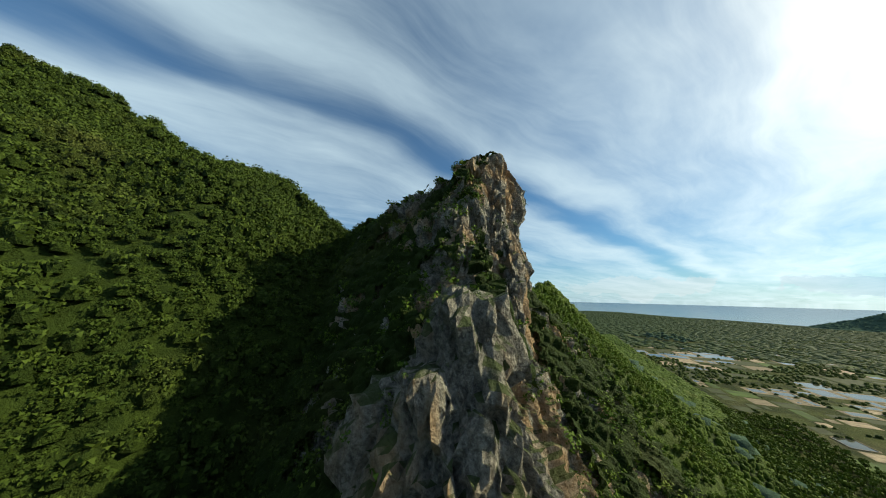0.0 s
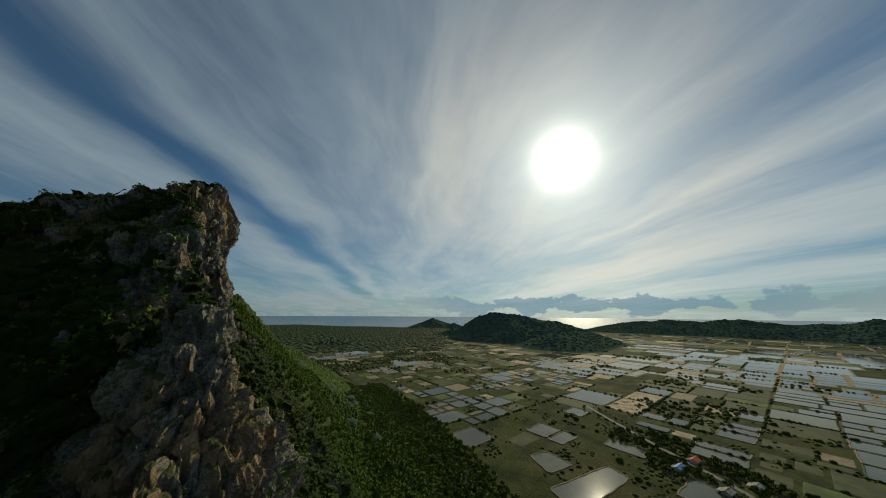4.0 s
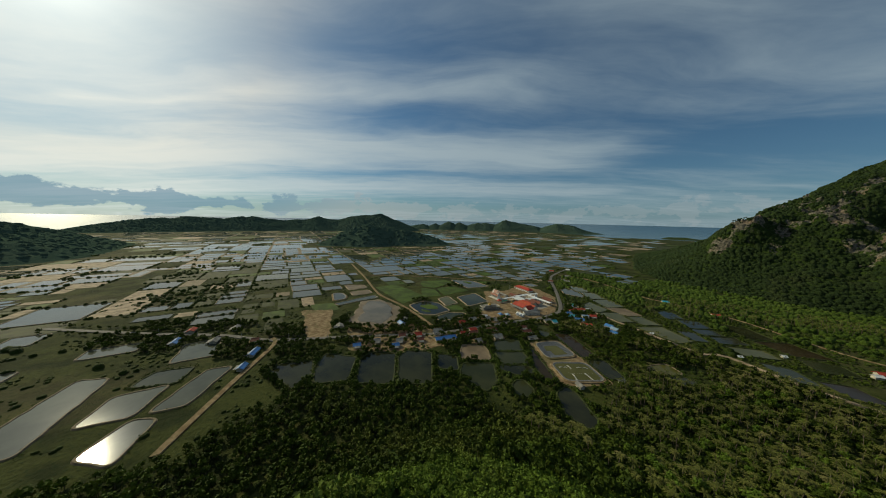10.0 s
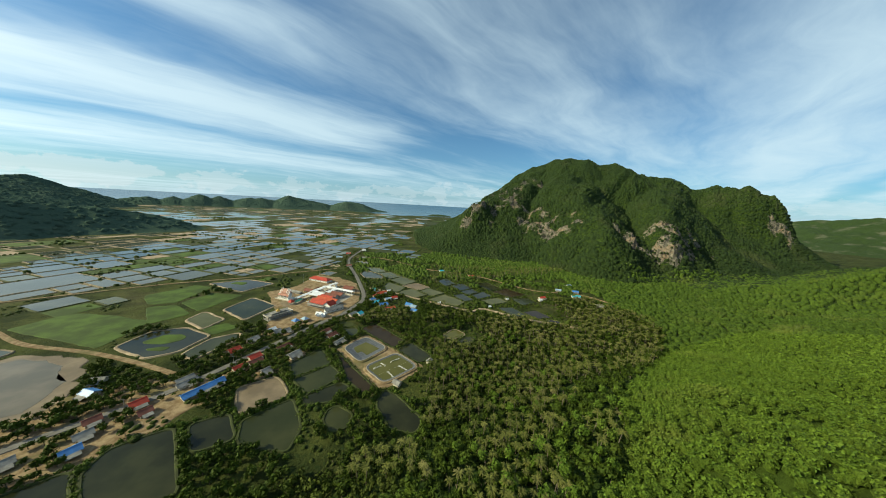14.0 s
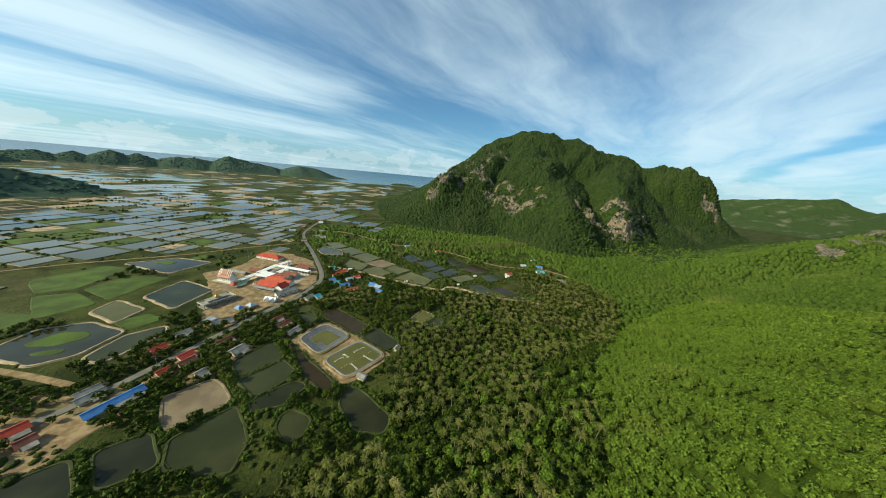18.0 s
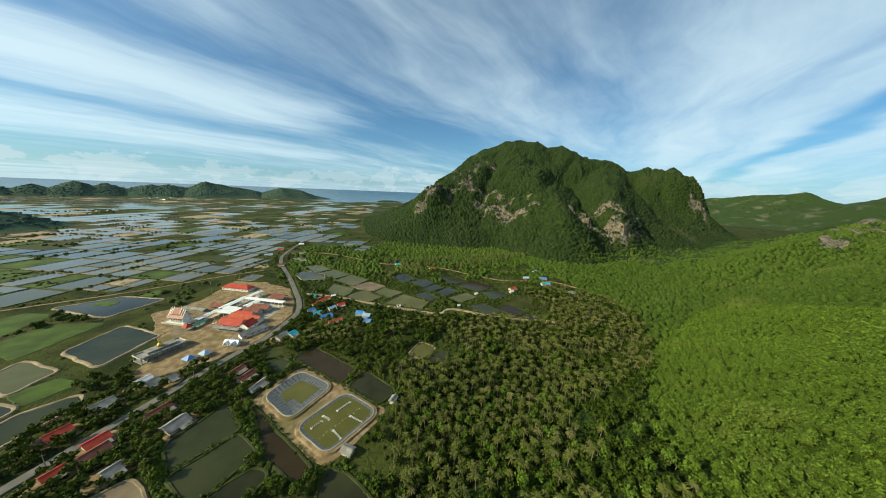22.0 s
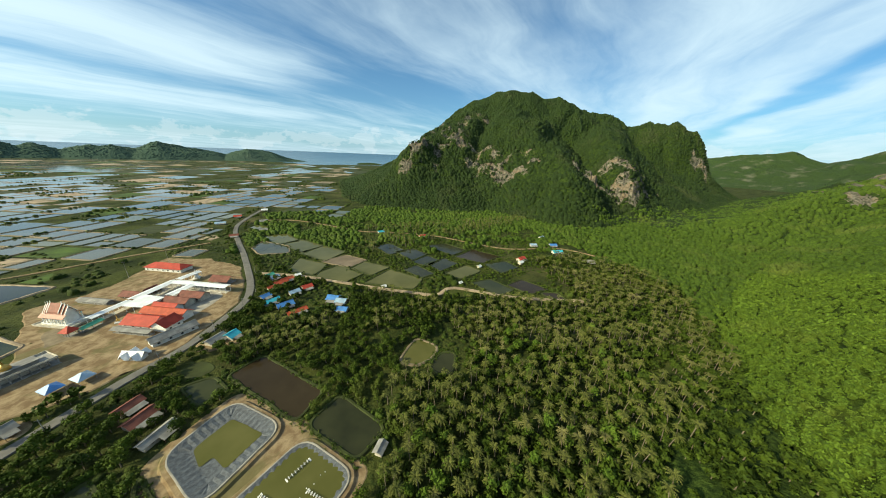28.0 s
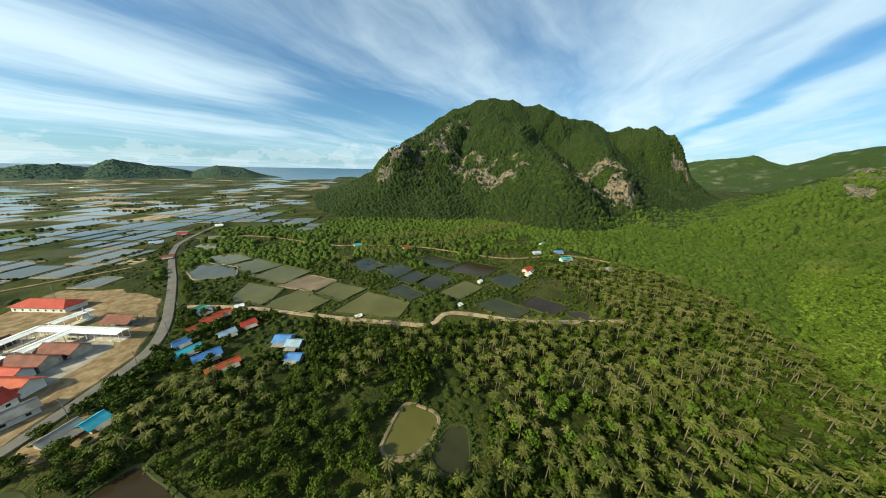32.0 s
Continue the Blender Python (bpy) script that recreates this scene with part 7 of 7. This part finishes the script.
def bushes(x, y, pitch, seed):
    """Domed heads of growth, one to each cell of the pitch, with gaps between."""
    x, y = x / pitch, y / pitch
    ix, iy = np.floor(x), np.floor(y)
    best = np.zeros_like(x)
    for a in (-1, 0, 1):
        for b in (-1, 0, 1):
            d = np.hypot(ix + a + lattice(ix + a, iy + b, seed) - x, iy + b + lattice(ix + a, iy + b, seed + 4) - y)
            own = 0.45 + 0.55 * lattice(ix + a, iy + b, seed + 8)
            best = np.maximum(best, own * np.sqrt(np.clip(1 - (d / (0.74 * own)) ** 2, 0, 1)))
    return best


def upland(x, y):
    """True on the northern heights, which take the darker set of leaf colours."""
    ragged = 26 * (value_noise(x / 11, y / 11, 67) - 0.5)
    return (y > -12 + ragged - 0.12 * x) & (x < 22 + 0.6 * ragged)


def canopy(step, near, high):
    """The closed growth as one sheet, its colour darkened as shade between bushes; fine where the walk passes, coarse
    beyond.
    """
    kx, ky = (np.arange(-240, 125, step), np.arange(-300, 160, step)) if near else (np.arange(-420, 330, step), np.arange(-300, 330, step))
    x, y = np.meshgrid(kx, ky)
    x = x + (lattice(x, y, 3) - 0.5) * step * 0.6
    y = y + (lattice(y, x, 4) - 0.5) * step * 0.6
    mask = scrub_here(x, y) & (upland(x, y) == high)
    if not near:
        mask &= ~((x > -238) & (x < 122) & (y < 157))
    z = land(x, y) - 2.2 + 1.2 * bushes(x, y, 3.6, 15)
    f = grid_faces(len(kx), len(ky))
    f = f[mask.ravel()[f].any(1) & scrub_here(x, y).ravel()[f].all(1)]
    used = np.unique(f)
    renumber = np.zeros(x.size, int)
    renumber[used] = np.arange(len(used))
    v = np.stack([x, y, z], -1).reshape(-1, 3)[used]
    tagged(new("hillside_canopy", mesh_from("hillside_canopy", v, renumber[f], LEAF_UPLAND_SHADED if high else LEAF_CANOPY_SHADED)), "low lumpy growth between the bushes, coloured dark as their shade", "scrub", kind="stuff")


# the soil lies lower under the scrub
soil = np.empty(len(ground.data.vertices) * 3, np.float32)
ground.data.vertices.foreach_get("co", soil)
soil = soil.reshape(-1, 3)
covered = (soil[:, 0] > -415) & (soil[:, 0] < 325) & (soil[:, 1] > -295) & (soil[:, 1] < 325)
covered[covered] = scrub_here(soil[covered, 0].astype(float), soil[covered, 1].astype(float))
soil[covered, 2] -= 4.2
ground.data.vertices.foreach_set("co", soil.ravel())
ground.data.update()
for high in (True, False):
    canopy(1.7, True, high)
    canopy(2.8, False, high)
FINE = [crown_dome(5, 160 + s) for s in range(4)]
COARSE = [crown_dome(5, 180 + s) for s in range(4)]
LOOSE = [leaf_cloud(28, 6, 0.175, 200 + s, 0.95, 0.66) for s in range(4)]
TWIGS = [leaf_cloud(50, 7, 0.128, 190 + s, 0.95, 0.66) for s in range(4)]
ci, cj = np.meshgrid(np.arange(-150, 119), np.arange(-107, 119))
ci, cj = ci.ravel().astype(float), cj.ravel().astype(float)
own = (0.55 + 0.45 * lattice(ci, cj, 13)) * (0.72 + 0.62 * value_noise(ci / 5.0, cj / 5.0, 14))
sx, sy = (ci + lattice(ci, cj, 5)) * PITCH, (cj + lattice(ci, cj, 9)) * PITCH
by_walk = (sx > -240 - 70 * lattice(ci, cj, 21) ** 2) & (sx < 125) & (sy < 160)
keep = scrub_here(sx, sy)
sx, sy, by_walk, own = sx[keep], sy[keep], by_walk[keep], own[keep]
size = own * PITCH * 0.92 * RNG.uniform(0.8, 1.25, len(sx))
spots = np.stack([sx, sy, land(sx, sy) - 0.45 + 0.8 * own], -1)
for kinds_of, sp, si, twigs in ((FINE, spots[by_walk], size[by_walk], True), (COARSE, spots[~by_walk], size[~by_walk], False)):
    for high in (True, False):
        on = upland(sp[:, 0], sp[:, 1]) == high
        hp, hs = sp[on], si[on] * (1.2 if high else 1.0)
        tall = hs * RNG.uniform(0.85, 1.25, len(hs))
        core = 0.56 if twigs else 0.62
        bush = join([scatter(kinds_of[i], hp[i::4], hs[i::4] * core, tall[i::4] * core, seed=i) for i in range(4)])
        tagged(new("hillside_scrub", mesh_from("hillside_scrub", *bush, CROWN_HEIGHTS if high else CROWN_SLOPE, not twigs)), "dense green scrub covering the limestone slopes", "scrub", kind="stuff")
        if not twigs:
            away = (hp[:, 0] > -400) & (hp[:, 1] < 120)
            spray = join([scatter(LOOSE[i], hp[away][i::4], hs[away][i::4] * 1.1, tall[away][i::4] * 1.05, seed=i) for i in range(4)])
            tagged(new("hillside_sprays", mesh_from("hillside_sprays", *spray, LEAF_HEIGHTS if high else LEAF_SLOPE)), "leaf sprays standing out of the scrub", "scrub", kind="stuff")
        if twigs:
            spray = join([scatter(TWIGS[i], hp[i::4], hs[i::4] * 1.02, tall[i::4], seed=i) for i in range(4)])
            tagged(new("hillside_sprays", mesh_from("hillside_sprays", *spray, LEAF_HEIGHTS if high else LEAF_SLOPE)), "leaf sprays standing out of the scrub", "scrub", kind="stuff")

# closer growth on the steep sides of the gully by the crag
qx, qy = jittered(-60, -10, -18, 125, 1.8, 28)
qz = land(qx, qy)
size = RNG.uniform(1.0, 2.4, len(qx))
spots = np.stack([qx, qy, qz], -1)
bush = join([scatter(TWIGS[i], spots[i::4], size[i::4], seed=i) for i in range(4)])
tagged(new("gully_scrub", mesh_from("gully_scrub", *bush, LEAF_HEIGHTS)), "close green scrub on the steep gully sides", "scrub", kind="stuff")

# closed growth over the western flank, the saddle and the shelves of the crag, in the shade-darkened upland green
shelf = (CY > 43) & (CY < 62) & (steep < 2.4) & (CX < 17)
flank = (CX < 3 + (CY - 55) * 0.30) & (CY > 40) | (CX < -10 - (CY - 20) * 0.1)
crown = (steep < 1.5) & (CY > 62)
eastern = (CX > 25) & (steep < 2.2)
bald = value_noise(CX / 7.0, CY / 7.0 + CZ / 11.0, 33) > np.where(flank & (CY > 62) & (CX > -14), 0.52, 0.74)
grown = (shelf | flank | crown | eastern) & ~(bald & (steep > 1.1))
lift = np.maximum(bulk, 0) * 0.75 + 0.1 + 1.5 * bushes(CX, CY + CZ * 0.7, 2.7, 35) + 0.5 * bushes(CX, CY + CZ * 0.6, 1.2, 36)
f = grid_faces(len(cx), len(cy))
f = f[grown.ravel()[f].all(1)]
used = np.unique(f)
renumber = np.zeros(CX.size, int)
renumber[used] = np.arange(len(used))
skin = np.stack([CX - gx / length * lift + lean, CY - gy / length * lift, CZ + lift / length], -1).reshape(-1, 3)[used]
tagged(new("crag_growth", mesh_from("crag_growth", skin, renumber[f], LEAF_UPLAND_SHADED)), "close dark green growth over the flank and shelves of the crag", "scrub", kind="stuff")

# tufts on the ledges of the crag
ccx, ccy, csteep, cverts = CRAG_STEEP
pick = RNG.random(csteep.shape) * (0.42 / PACE) ** 2
front = np.hypot((CX - 5) / 15.0, (CY - 27) / 17.0) < 1
nose = (CX > 11) & (CX < 34) & (CY > 56) & (CY < 98)
tuft = (value_noise(CX / 5.0, CY / 5.0, 19) > np.clip(0.25 + 0.32 * csteep, 0.32, 0.88)) & (pick < 0.07)
tuft |= (csteep < 1.1) & (pick < 0.03)
tuft |= ~front & ~nose & (pick < 0.085) & (value_noise(CX / 4.0, CY / 4.0, 29) > 0.14)
tuft |= (CY > 46) & (CX < 8 + (CY - 55) * 0.33) & (pick < 0.13)
tuft |= (CX > 24) & (pick < 0.12)
tuft |= nose & (csteep < 1.6) & (pick < 0.07)
spots = cverts[tuft]
size = RNG.uniform(0.6, 1.6, len(spots)) * np.where((front | nose)[tuft], 0.75, 1.45)
SHRUB = [leaf_cloud(22, 6, 0.14, 360 + s, 0.85, 0.6) for s in range(4)]
bush = join([scatter(SHRUB[i], spots[i::4], size[i::4], seed=i) for i in range(4)])
tagged(new("crag_shrubs", mesh_from("crag_shrubs", *bush, LEAF_SLOPE)), "green shrubs growing from ledges and cracks of the crag", "shrubs", kind="stuff")

# woods on the great hill and beyond
FARBUSH = [crown_dome(5, 80 + s) for s in range(3)]
gx, gy = jittered(-1150, -1250, -60, -400, 5.2, 29)
gh = land(gx, gy)
stunted = bareness(gx, gy) > 0.18 + 0.42 * value_noise(gx / 9, gy / 9, 18)
keep = (gh > 1.0) & (~stunted | (RNG.random(len(gx)) < 0.55)) & ~((gy > -420) & (gx > -560))
gx, gy, gh, stunted = gx[keep], gy[keep], gh[keep], stunted[keep]
size = RNG.uniform(2.2, 4.0, len(gx)) * np.where(stunted, 0.5, 1.0) * np.where(gh < 70, 1.2, 1.0) * (0.75 + 0.6 * value_noise(gx / 14, gy / 14, 58))
spots = np.stack([gx, gy, gh - 0.4], -1)
bush = join([scatter(FARBUSH[i], spots[i::3], size[i::3], size[i::3] * 1.05, seed=i) for i in range(3)])
tagged(new("great_hill_wood", mesh_from("great_hill_wood", *bush, CROWN_FAR, True)), "unbroken green wood over the great limestone hill", "wood", kind="stuff")

# the flat wood between the palms, the shrimp ponds and the western slopes
WEST_WOOD = np.array([(-190, -325), (-225, -352), (-300, -350), (-240, -420), (-300, -480), (-480, -500), (-800, -480), (-820, -230), (-420, -190), (-270, -240), (-240, -265), (-285, -300)], float)
bx, by = jittered(-1000, -720, 75, -190, 5.0, 37)
bh = hills(bx, by)
keep = far_from_kept(bx, by, 2.0) & (in_poly(bx, by, WEST_WOOD) | ((by < -450) & (bx < -90) & (value_noise(bx / 30, by / 30, 26) > 0.22)) | ((by < -470) & (by > -700) & (bx < 70) & (value_noise(bx / 24, by / 24, 27) > 0.34)) | ((bx < -420) & (by > -500))) & ((bh < 2.0) | ((bx < -420) & (by > -500) & ((by > -430) | (bh < 40)))) & ~((bx > -300) & (by > -500) & (by < -380) & (value_noise(bx / 15, by / 15, 28) > 0.5))
keep &= ~in_poly(bx, by, PALM_ZONE) & (bareness(bx, by) < 0.30 + 0.3 * value_noise(bx / 8, by / 8, 29))
bx, by, bh = bx[keep], by[keep], bh[keep]
size = RNG.uniform(1.8, 3.7, len(bx))
spots = np.stack([bx, by, bh + 0.8], -1)
bush = join([scatter(COARSE[i], spots[i::4], size[i::4], size[i::4] * 1.15, seed=i) for i in range(4)])
tagged(new("western_wood", mesh_from("western_wood", *bush, CROWN_WOOD, True)), "fresh green wood on the flat below the western slopes", "wood", kind="stuff")
near_wood = (bx > -520) & (by > -470)
sp, si = spots[near_wood], size[near_wood] * 1.25
spray = join([scatter(LOOSE[i], sp[i::4], si[i::4], si[i::4] * 1.1, seed=i) for i in range(4)])
tagged(new("western_wood_sprays", mesh_from("western_wood_sprays", *spray, LEAF_WOOD)), "leafy tops standing out of the western wood", "wood", kind="stuff")

# trees on the northern end of the slope, down to its foot
fx, fy = jittered(90, 60, 640, 960, 5.4, 73)
fh = hills(fx, fy)
keep = (foot_cap(fx, fy) > 0) & ~scrub_here(fx, fy) & ~in_poly(fx, fy, FOREST_ZONE) & far_from_kept(fx, fy, 1.5) & (fx + fy > 330) & (fh < 95)
fx, fy, fh = fx[keep], fy[keep], fh[keep]
size = RNG.uniform(2.6, 4.6, len(fx))
spots = np.stack([fx, fy, fh + 0.5], -1)
bush = join([scatter(COARSE[i], spots[i::4], size[i::4], size[i::4] * 1.1, seed=i) for i in range(4)])
tagged(new("northern_slope_wood", mesh_from("northern_slope_wood", *bush, CROWN_WOOD, True)), "fresh green wood on the far end of the eastern slope", "wood", kind="stuff")

# trees scattered in clumps and rows over the plain
ax, ay = jittered(-120, -1500, 1500, 900, 9.0, 33)
dense = value_noise(ax / 55, ay / 55, 23) + 0.5 * value_noise(ax / 18, ay / 18, 24)
north = (ay > 40) & (np.arctan2(ax, ay) < 1.15)
keep = (dense + 0.5 * value_noise(ax / 170, ay / 170, 27) > np.where(north, 1.20, np.where((ax > 150) | (ay < -650), 1.42, 1.15))) & far_from_kept(ax, ay, 1.5) & (hills(ax, ay) < 1.0) & (np.hypot(ax, ay + 200) > 200)
inside_pond = np.zeros(len(ax), bool)
uu, vv = ax * AX[0] + ay * AX[1], ax * AY[0] + ay * AY[1]
cell = {}
for i in far_wet:
    u0, v0, u1, v1 = uv[i]
    cell.setdefault((int((u0 + u1) / 2 // 60), int((v0 + v1) / 2 // 60)), []).append((u0, v0, u1, v1))
for j in np.nonzero(keep)[0]:
    a, b = int(uu[j] // 60), int(vv[j] // 60)
    for da in (-1, 0, 1):
        for db in (-1, 0, 1):
            for u0, v0, u1, v1 in cell.get((a + da, b + db), ()):
                if u0 + 2 < uu[j] < u1 - 2 and v0 + 2 < vv[j] < v1 - 2:
                    inside_pond[j] = True
keep &= ~inside_pond
ax, ay = ax[keep], ay[keep]
# hedges along the edges of the plots
hedge_pts = []
for i in np.nonzero(ok & (reach < 1500))[0]:
    box = plot_outline(i, 0.2)
    for e in range(4):
        if lattice(i, e, 13) < (0.07 if fine_plot[i] else 0.22 if bearing[i] < 100 else 0.12):
            (x0, y0), (x1, y1) = box[e], box[(e + 1) % 4]
            n_steps = int(math.hypot(x1 - x0, y1 - y0) / 4.5)
            for q in range(n_steps):
                if RNG.random() < 0.75:
                    f = (q + RNG.random()) / n_steps
                    hedge_pts.append((x0 + (x1 - x0) * f, y0 + (y1 - y0) * f))
hedge_pts = np.array(hedge_pts)
hedge_pts = hedge_pts[far_from_kept(hedge_pts[:, 0], hedge_pts[:, 1], 1.5)]
size = np.concatenate([RNG.uniform(1.8, 4.2, len(ax)), RNG.uniform(0.9, 2.8, len(hedge_pts))])
ax, ay = np.concatenate([ax, hedge_pts[:, 0]]), np.concatenate([ay, hedge_pts[:, 1]])
spots = np.stack([ax, ay, np.zeros(len(ax)) + 0.5], -1)
bush = join([scatter(FARBUSH[i], spots[i::3], size[i::3], seed=i) for i in range(3)])
tagged(new("plain_trees", mesh_from("plain_trees", *bush, CROWN_PLAIN, True)), "dark clumps and rows of trees over the plain", "trees", kind="stuff")

# rough grass and low bushes over the open ground near the walk
ux, uy = jittered(-300, -620, 620, 260, 4.2, 51)
rough = value_noise(ux / 16, uy / 16, 53) + 0.6 * value_noise(ux / 5, uy / 5, 54)
keep = (rough > np.where((uy < -370) & (ux < 60), 0.40, np.where(ux > 120, 1.05, 0.70))) & far_from_kept(ux, uy, 1.2) & (hills(ux, uy) < 1.5) & ~in_poly(ux, uy, TEMPLE_ZONE) & (np.hypot(ux - 60, uy + 260) < 480) & ~in_poly(ux, uy, WEST_WOOD)
for i in close:
    box = np.array(plot_outline(i, 1.0))
    lo, hi = box.min(0), box.max(0)
    near = np.nonzero(keep & (ux > lo[0]) & (ux < hi[0]) & (uy > lo[1]) & (uy < hi[1]))[0]
    keep[near[in_poly(ux[near], uy[near], box)]] = False
ux, uy = ux[keep], uy[keep]
size = RNG.uniform(0.7, 2.2, len(ux)) * (0.6 + 0.7 * value_noise(ux / 30, uy / 30, 55))
spots = np.stack([ux, uy, np.maximum(hills(ux, uy), 0) + 0.1], -1)
bush = join([scatter(FARBUSH[i], spots[i::3], size[i::3], size[i::3] * 0.7, seed=i) for i in range(3)])
tagged(new("plain_scrub", mesh_from("plain_scrub", *bush, CROWN_PLAIN, True)), "low bushes and rough tufts on the open plain", "scrub", kind="stuff")

# a belt of closed wood towards the northern shore
nx0, ny0 = jittered(150, 150, 2300, 2900, 13.0, 65)
keep = (np.arctan2(nx0, ny0) < 1.12) & (np.hypot(nx0, ny0) > 940) & (hills(nx0, ny0) < 2) & (seaward(nx0, ny0) < -40) & (value_noise(nx0 / 170, ny0 / 60, 66) + 0.35 * value_noise(nx0 / 30, ny0 / 30, 67) > np.clip(1.05 - np.hypot(nx0, ny0) / 1650, 0.12, 0.9))
nx0, ny0 = nx0[keep], ny0[keep]
size = RNG.uniform(9.5, 15.0, len(nx0))
spots = np.stack([nx0, ny0, np.zeros(len(nx0)) - 0.5], -1)
SHORE_CROWN = [crown_dome(4, 90 + s) for s in range(3)]
bush = join([scatter(SHORE_CROWN[i], spots[i::3], size[i::3], size[i::3] * RNG.uniform(0.20, 0.30), seed=i) for i in range(3)])
tagged(new("coast_wood", mesh_from("coast_wood", *bush, CROWN_SHORE, True)), "flat belt of dark wood along the shore", "wood", kind="stuff")

# woods on the far hills
hx, hy = jittered(150, -3150, 2750, 1500, 17.0, 41)
hh = hills(hx, hy)
keep = hh > 6
spots = np.stack([hx, hy, hh - 1.5], -1)[keep]
size = RNG.uniform(5.0, 9.0, len(spots))
tall = size * RNG.uniform(0.35, 0.55, len(spots))
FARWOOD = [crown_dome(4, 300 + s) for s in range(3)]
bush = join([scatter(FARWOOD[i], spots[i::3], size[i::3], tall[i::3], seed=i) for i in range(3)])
tagged(new("far_hill_wood", mesh_from("far_hill_wood", *bush, LEAF_HAZY, True)), "dark wood over the distant hills", "wood", kind="stuff")

# bushes and palms along both sides of the road
road_pts = []
for a, b in zip(rp[:-1], rp[1:]):
    n_steps = max(1, int((b - a).length / 4.5))
    side = Vector((-(b - a).y, (b - a).x)).normalized()
    for i in range(n_steps):
        for s in (-1, 1):
            if RNG.random() < 0.62:
                q = a.lerp(b, (i + RNG.random()) / n_steps) + side * s * RNG.uniform(5.5, 11.0)
                road_pts.append((q.x, q.y))
road_pts = np.array(road_pts)
keep = far_from_kept(road_pts[:, 0], road_pts[:, 1], 1.6) & ~in_poly(road_pts[:, 0], road_pts[:, 1], TEMPLE_ZONE)
road_pts = road_pts[keep]
spots = np.concatenate([road_pts, np.full((len(road_pts), 1), -0.1)], 1)
size = RNG.uniform(1.4, 2.8, len(spots))
crowns = join([scatter(LIGHT_TREES[i][1], spots[i::4], size[i::4], seed=i) for i in range(4)])
trunks = join([scatter(LIGHT_TREES[i][0], spots[i::4], size[i::4], seed=i) for i in range(4)])
tagged(new("roadside_trees", mesh_from("roadside_trees", *crowns, LEAF_TREE)), "small dark trees lining the road", "trees", kind="stuff")
tagged(new("roadside_tree_trunks", mesh_from("roadside_tree_trunks", *trunks, BARK)), "trunks of small trees lining the road", "trees", kind="stuff")

# bushes and tall grass leaning over the banks of the ponds
edge_pts = []
for line, amount in BANKS:
    for (x0, y0), (x1, y1) in zip(line, line[1:] + line[:1]):
        n_steps = max(1, int(math.hypot(x1 - x0, y1 - y0) / 1.3))
        for i in range(n_steps):
            t = (i + RNG.random()) / n_steps
            if value_noise(np.array(x0 / 13 + t), np.array(y0 / 13 + t * 3), 71) < 0.25 + 0.5 * amount and RNG.random() < 0.9:
                edge_pts.append((x0 + (x1 - x0) * t + RNG.normal() * 0.5, y0 + (y1 - y0) * t + RNG.normal() * 0.5, amount))
edge_pts = np.array(edge_pts)
row_pts = []
for kind, outline in NEAR_PONDS:
    mx, my = sum(p[0] for p in outline) / len(outline), sum(p[1] for p in outline) / len(outline)
    if kind in ("dark", "green", "sand", "brown") and -40 < mx < 190 and my > -300 and not (mx > 115 and my < -280):
        line = offset(outline, -3.0)
        for (x0, y0), (x1, y1) in zip(line, line[1:] + line[:1]):
            n_steps = max(1, int(math.hypot(x1 - x0, y1 - y0) / 1.9))
            for i in range(n_steps):
                t = (i + RNG.random()) / n_steps
                if RNG.random() < 0.80:
                    row_pts.append((x0 + (x1 - x0) * t + RNG.normal() * 0.7, y0 + (y1 - y0) * t + RNG.normal() * 0.7))
row_pts = np.array(row_pts)
row_pts = row_pts[far_from_kept(row_pts[:, 0], row_pts[:, 1], 1.3)]
spots = np.concatenate([row_pts, np.full((len(row_pts), 1), 0.3)], 1)
size = RNG.uniform(0.9, 2.3, len(spots))
bush = join([scatter(TWIGS[i], spots[i::4], size[i::4], size[i::4] * 1.25, seed=i) for i in range(4)] + [scatter(COARSE[i], spots[i::4], size[i::4] * 0.6, size[i::4] * 0.75, seed=i) for i in range(4)])
tagged(new("pond_hedges", mesh_from("pond_hedges", *bush, LEAF_BANK)), "thick green hedges on the dikes between fish ponds", "hedges", kind="stuff")
spots = np.stack([edge_pts[:, 0], edge_pts[:, 1], np.full(len(edge_pts), 0.4)], -1)
size = RNG.uniform(0.35, 1.5, len(spots)) * (0.35 + 0.65 * edge_pts[:, 2])
bush = join([scatter(UNDER[i], spots[i::3], size[i::3], seed=i) for i in range(3)])
tagged(new("bank_growth", mesh_from("bank_growth", *bush, LEAF_BANK)), "bushes and tall grass along the pond banks", "bushes", kind="stuff")
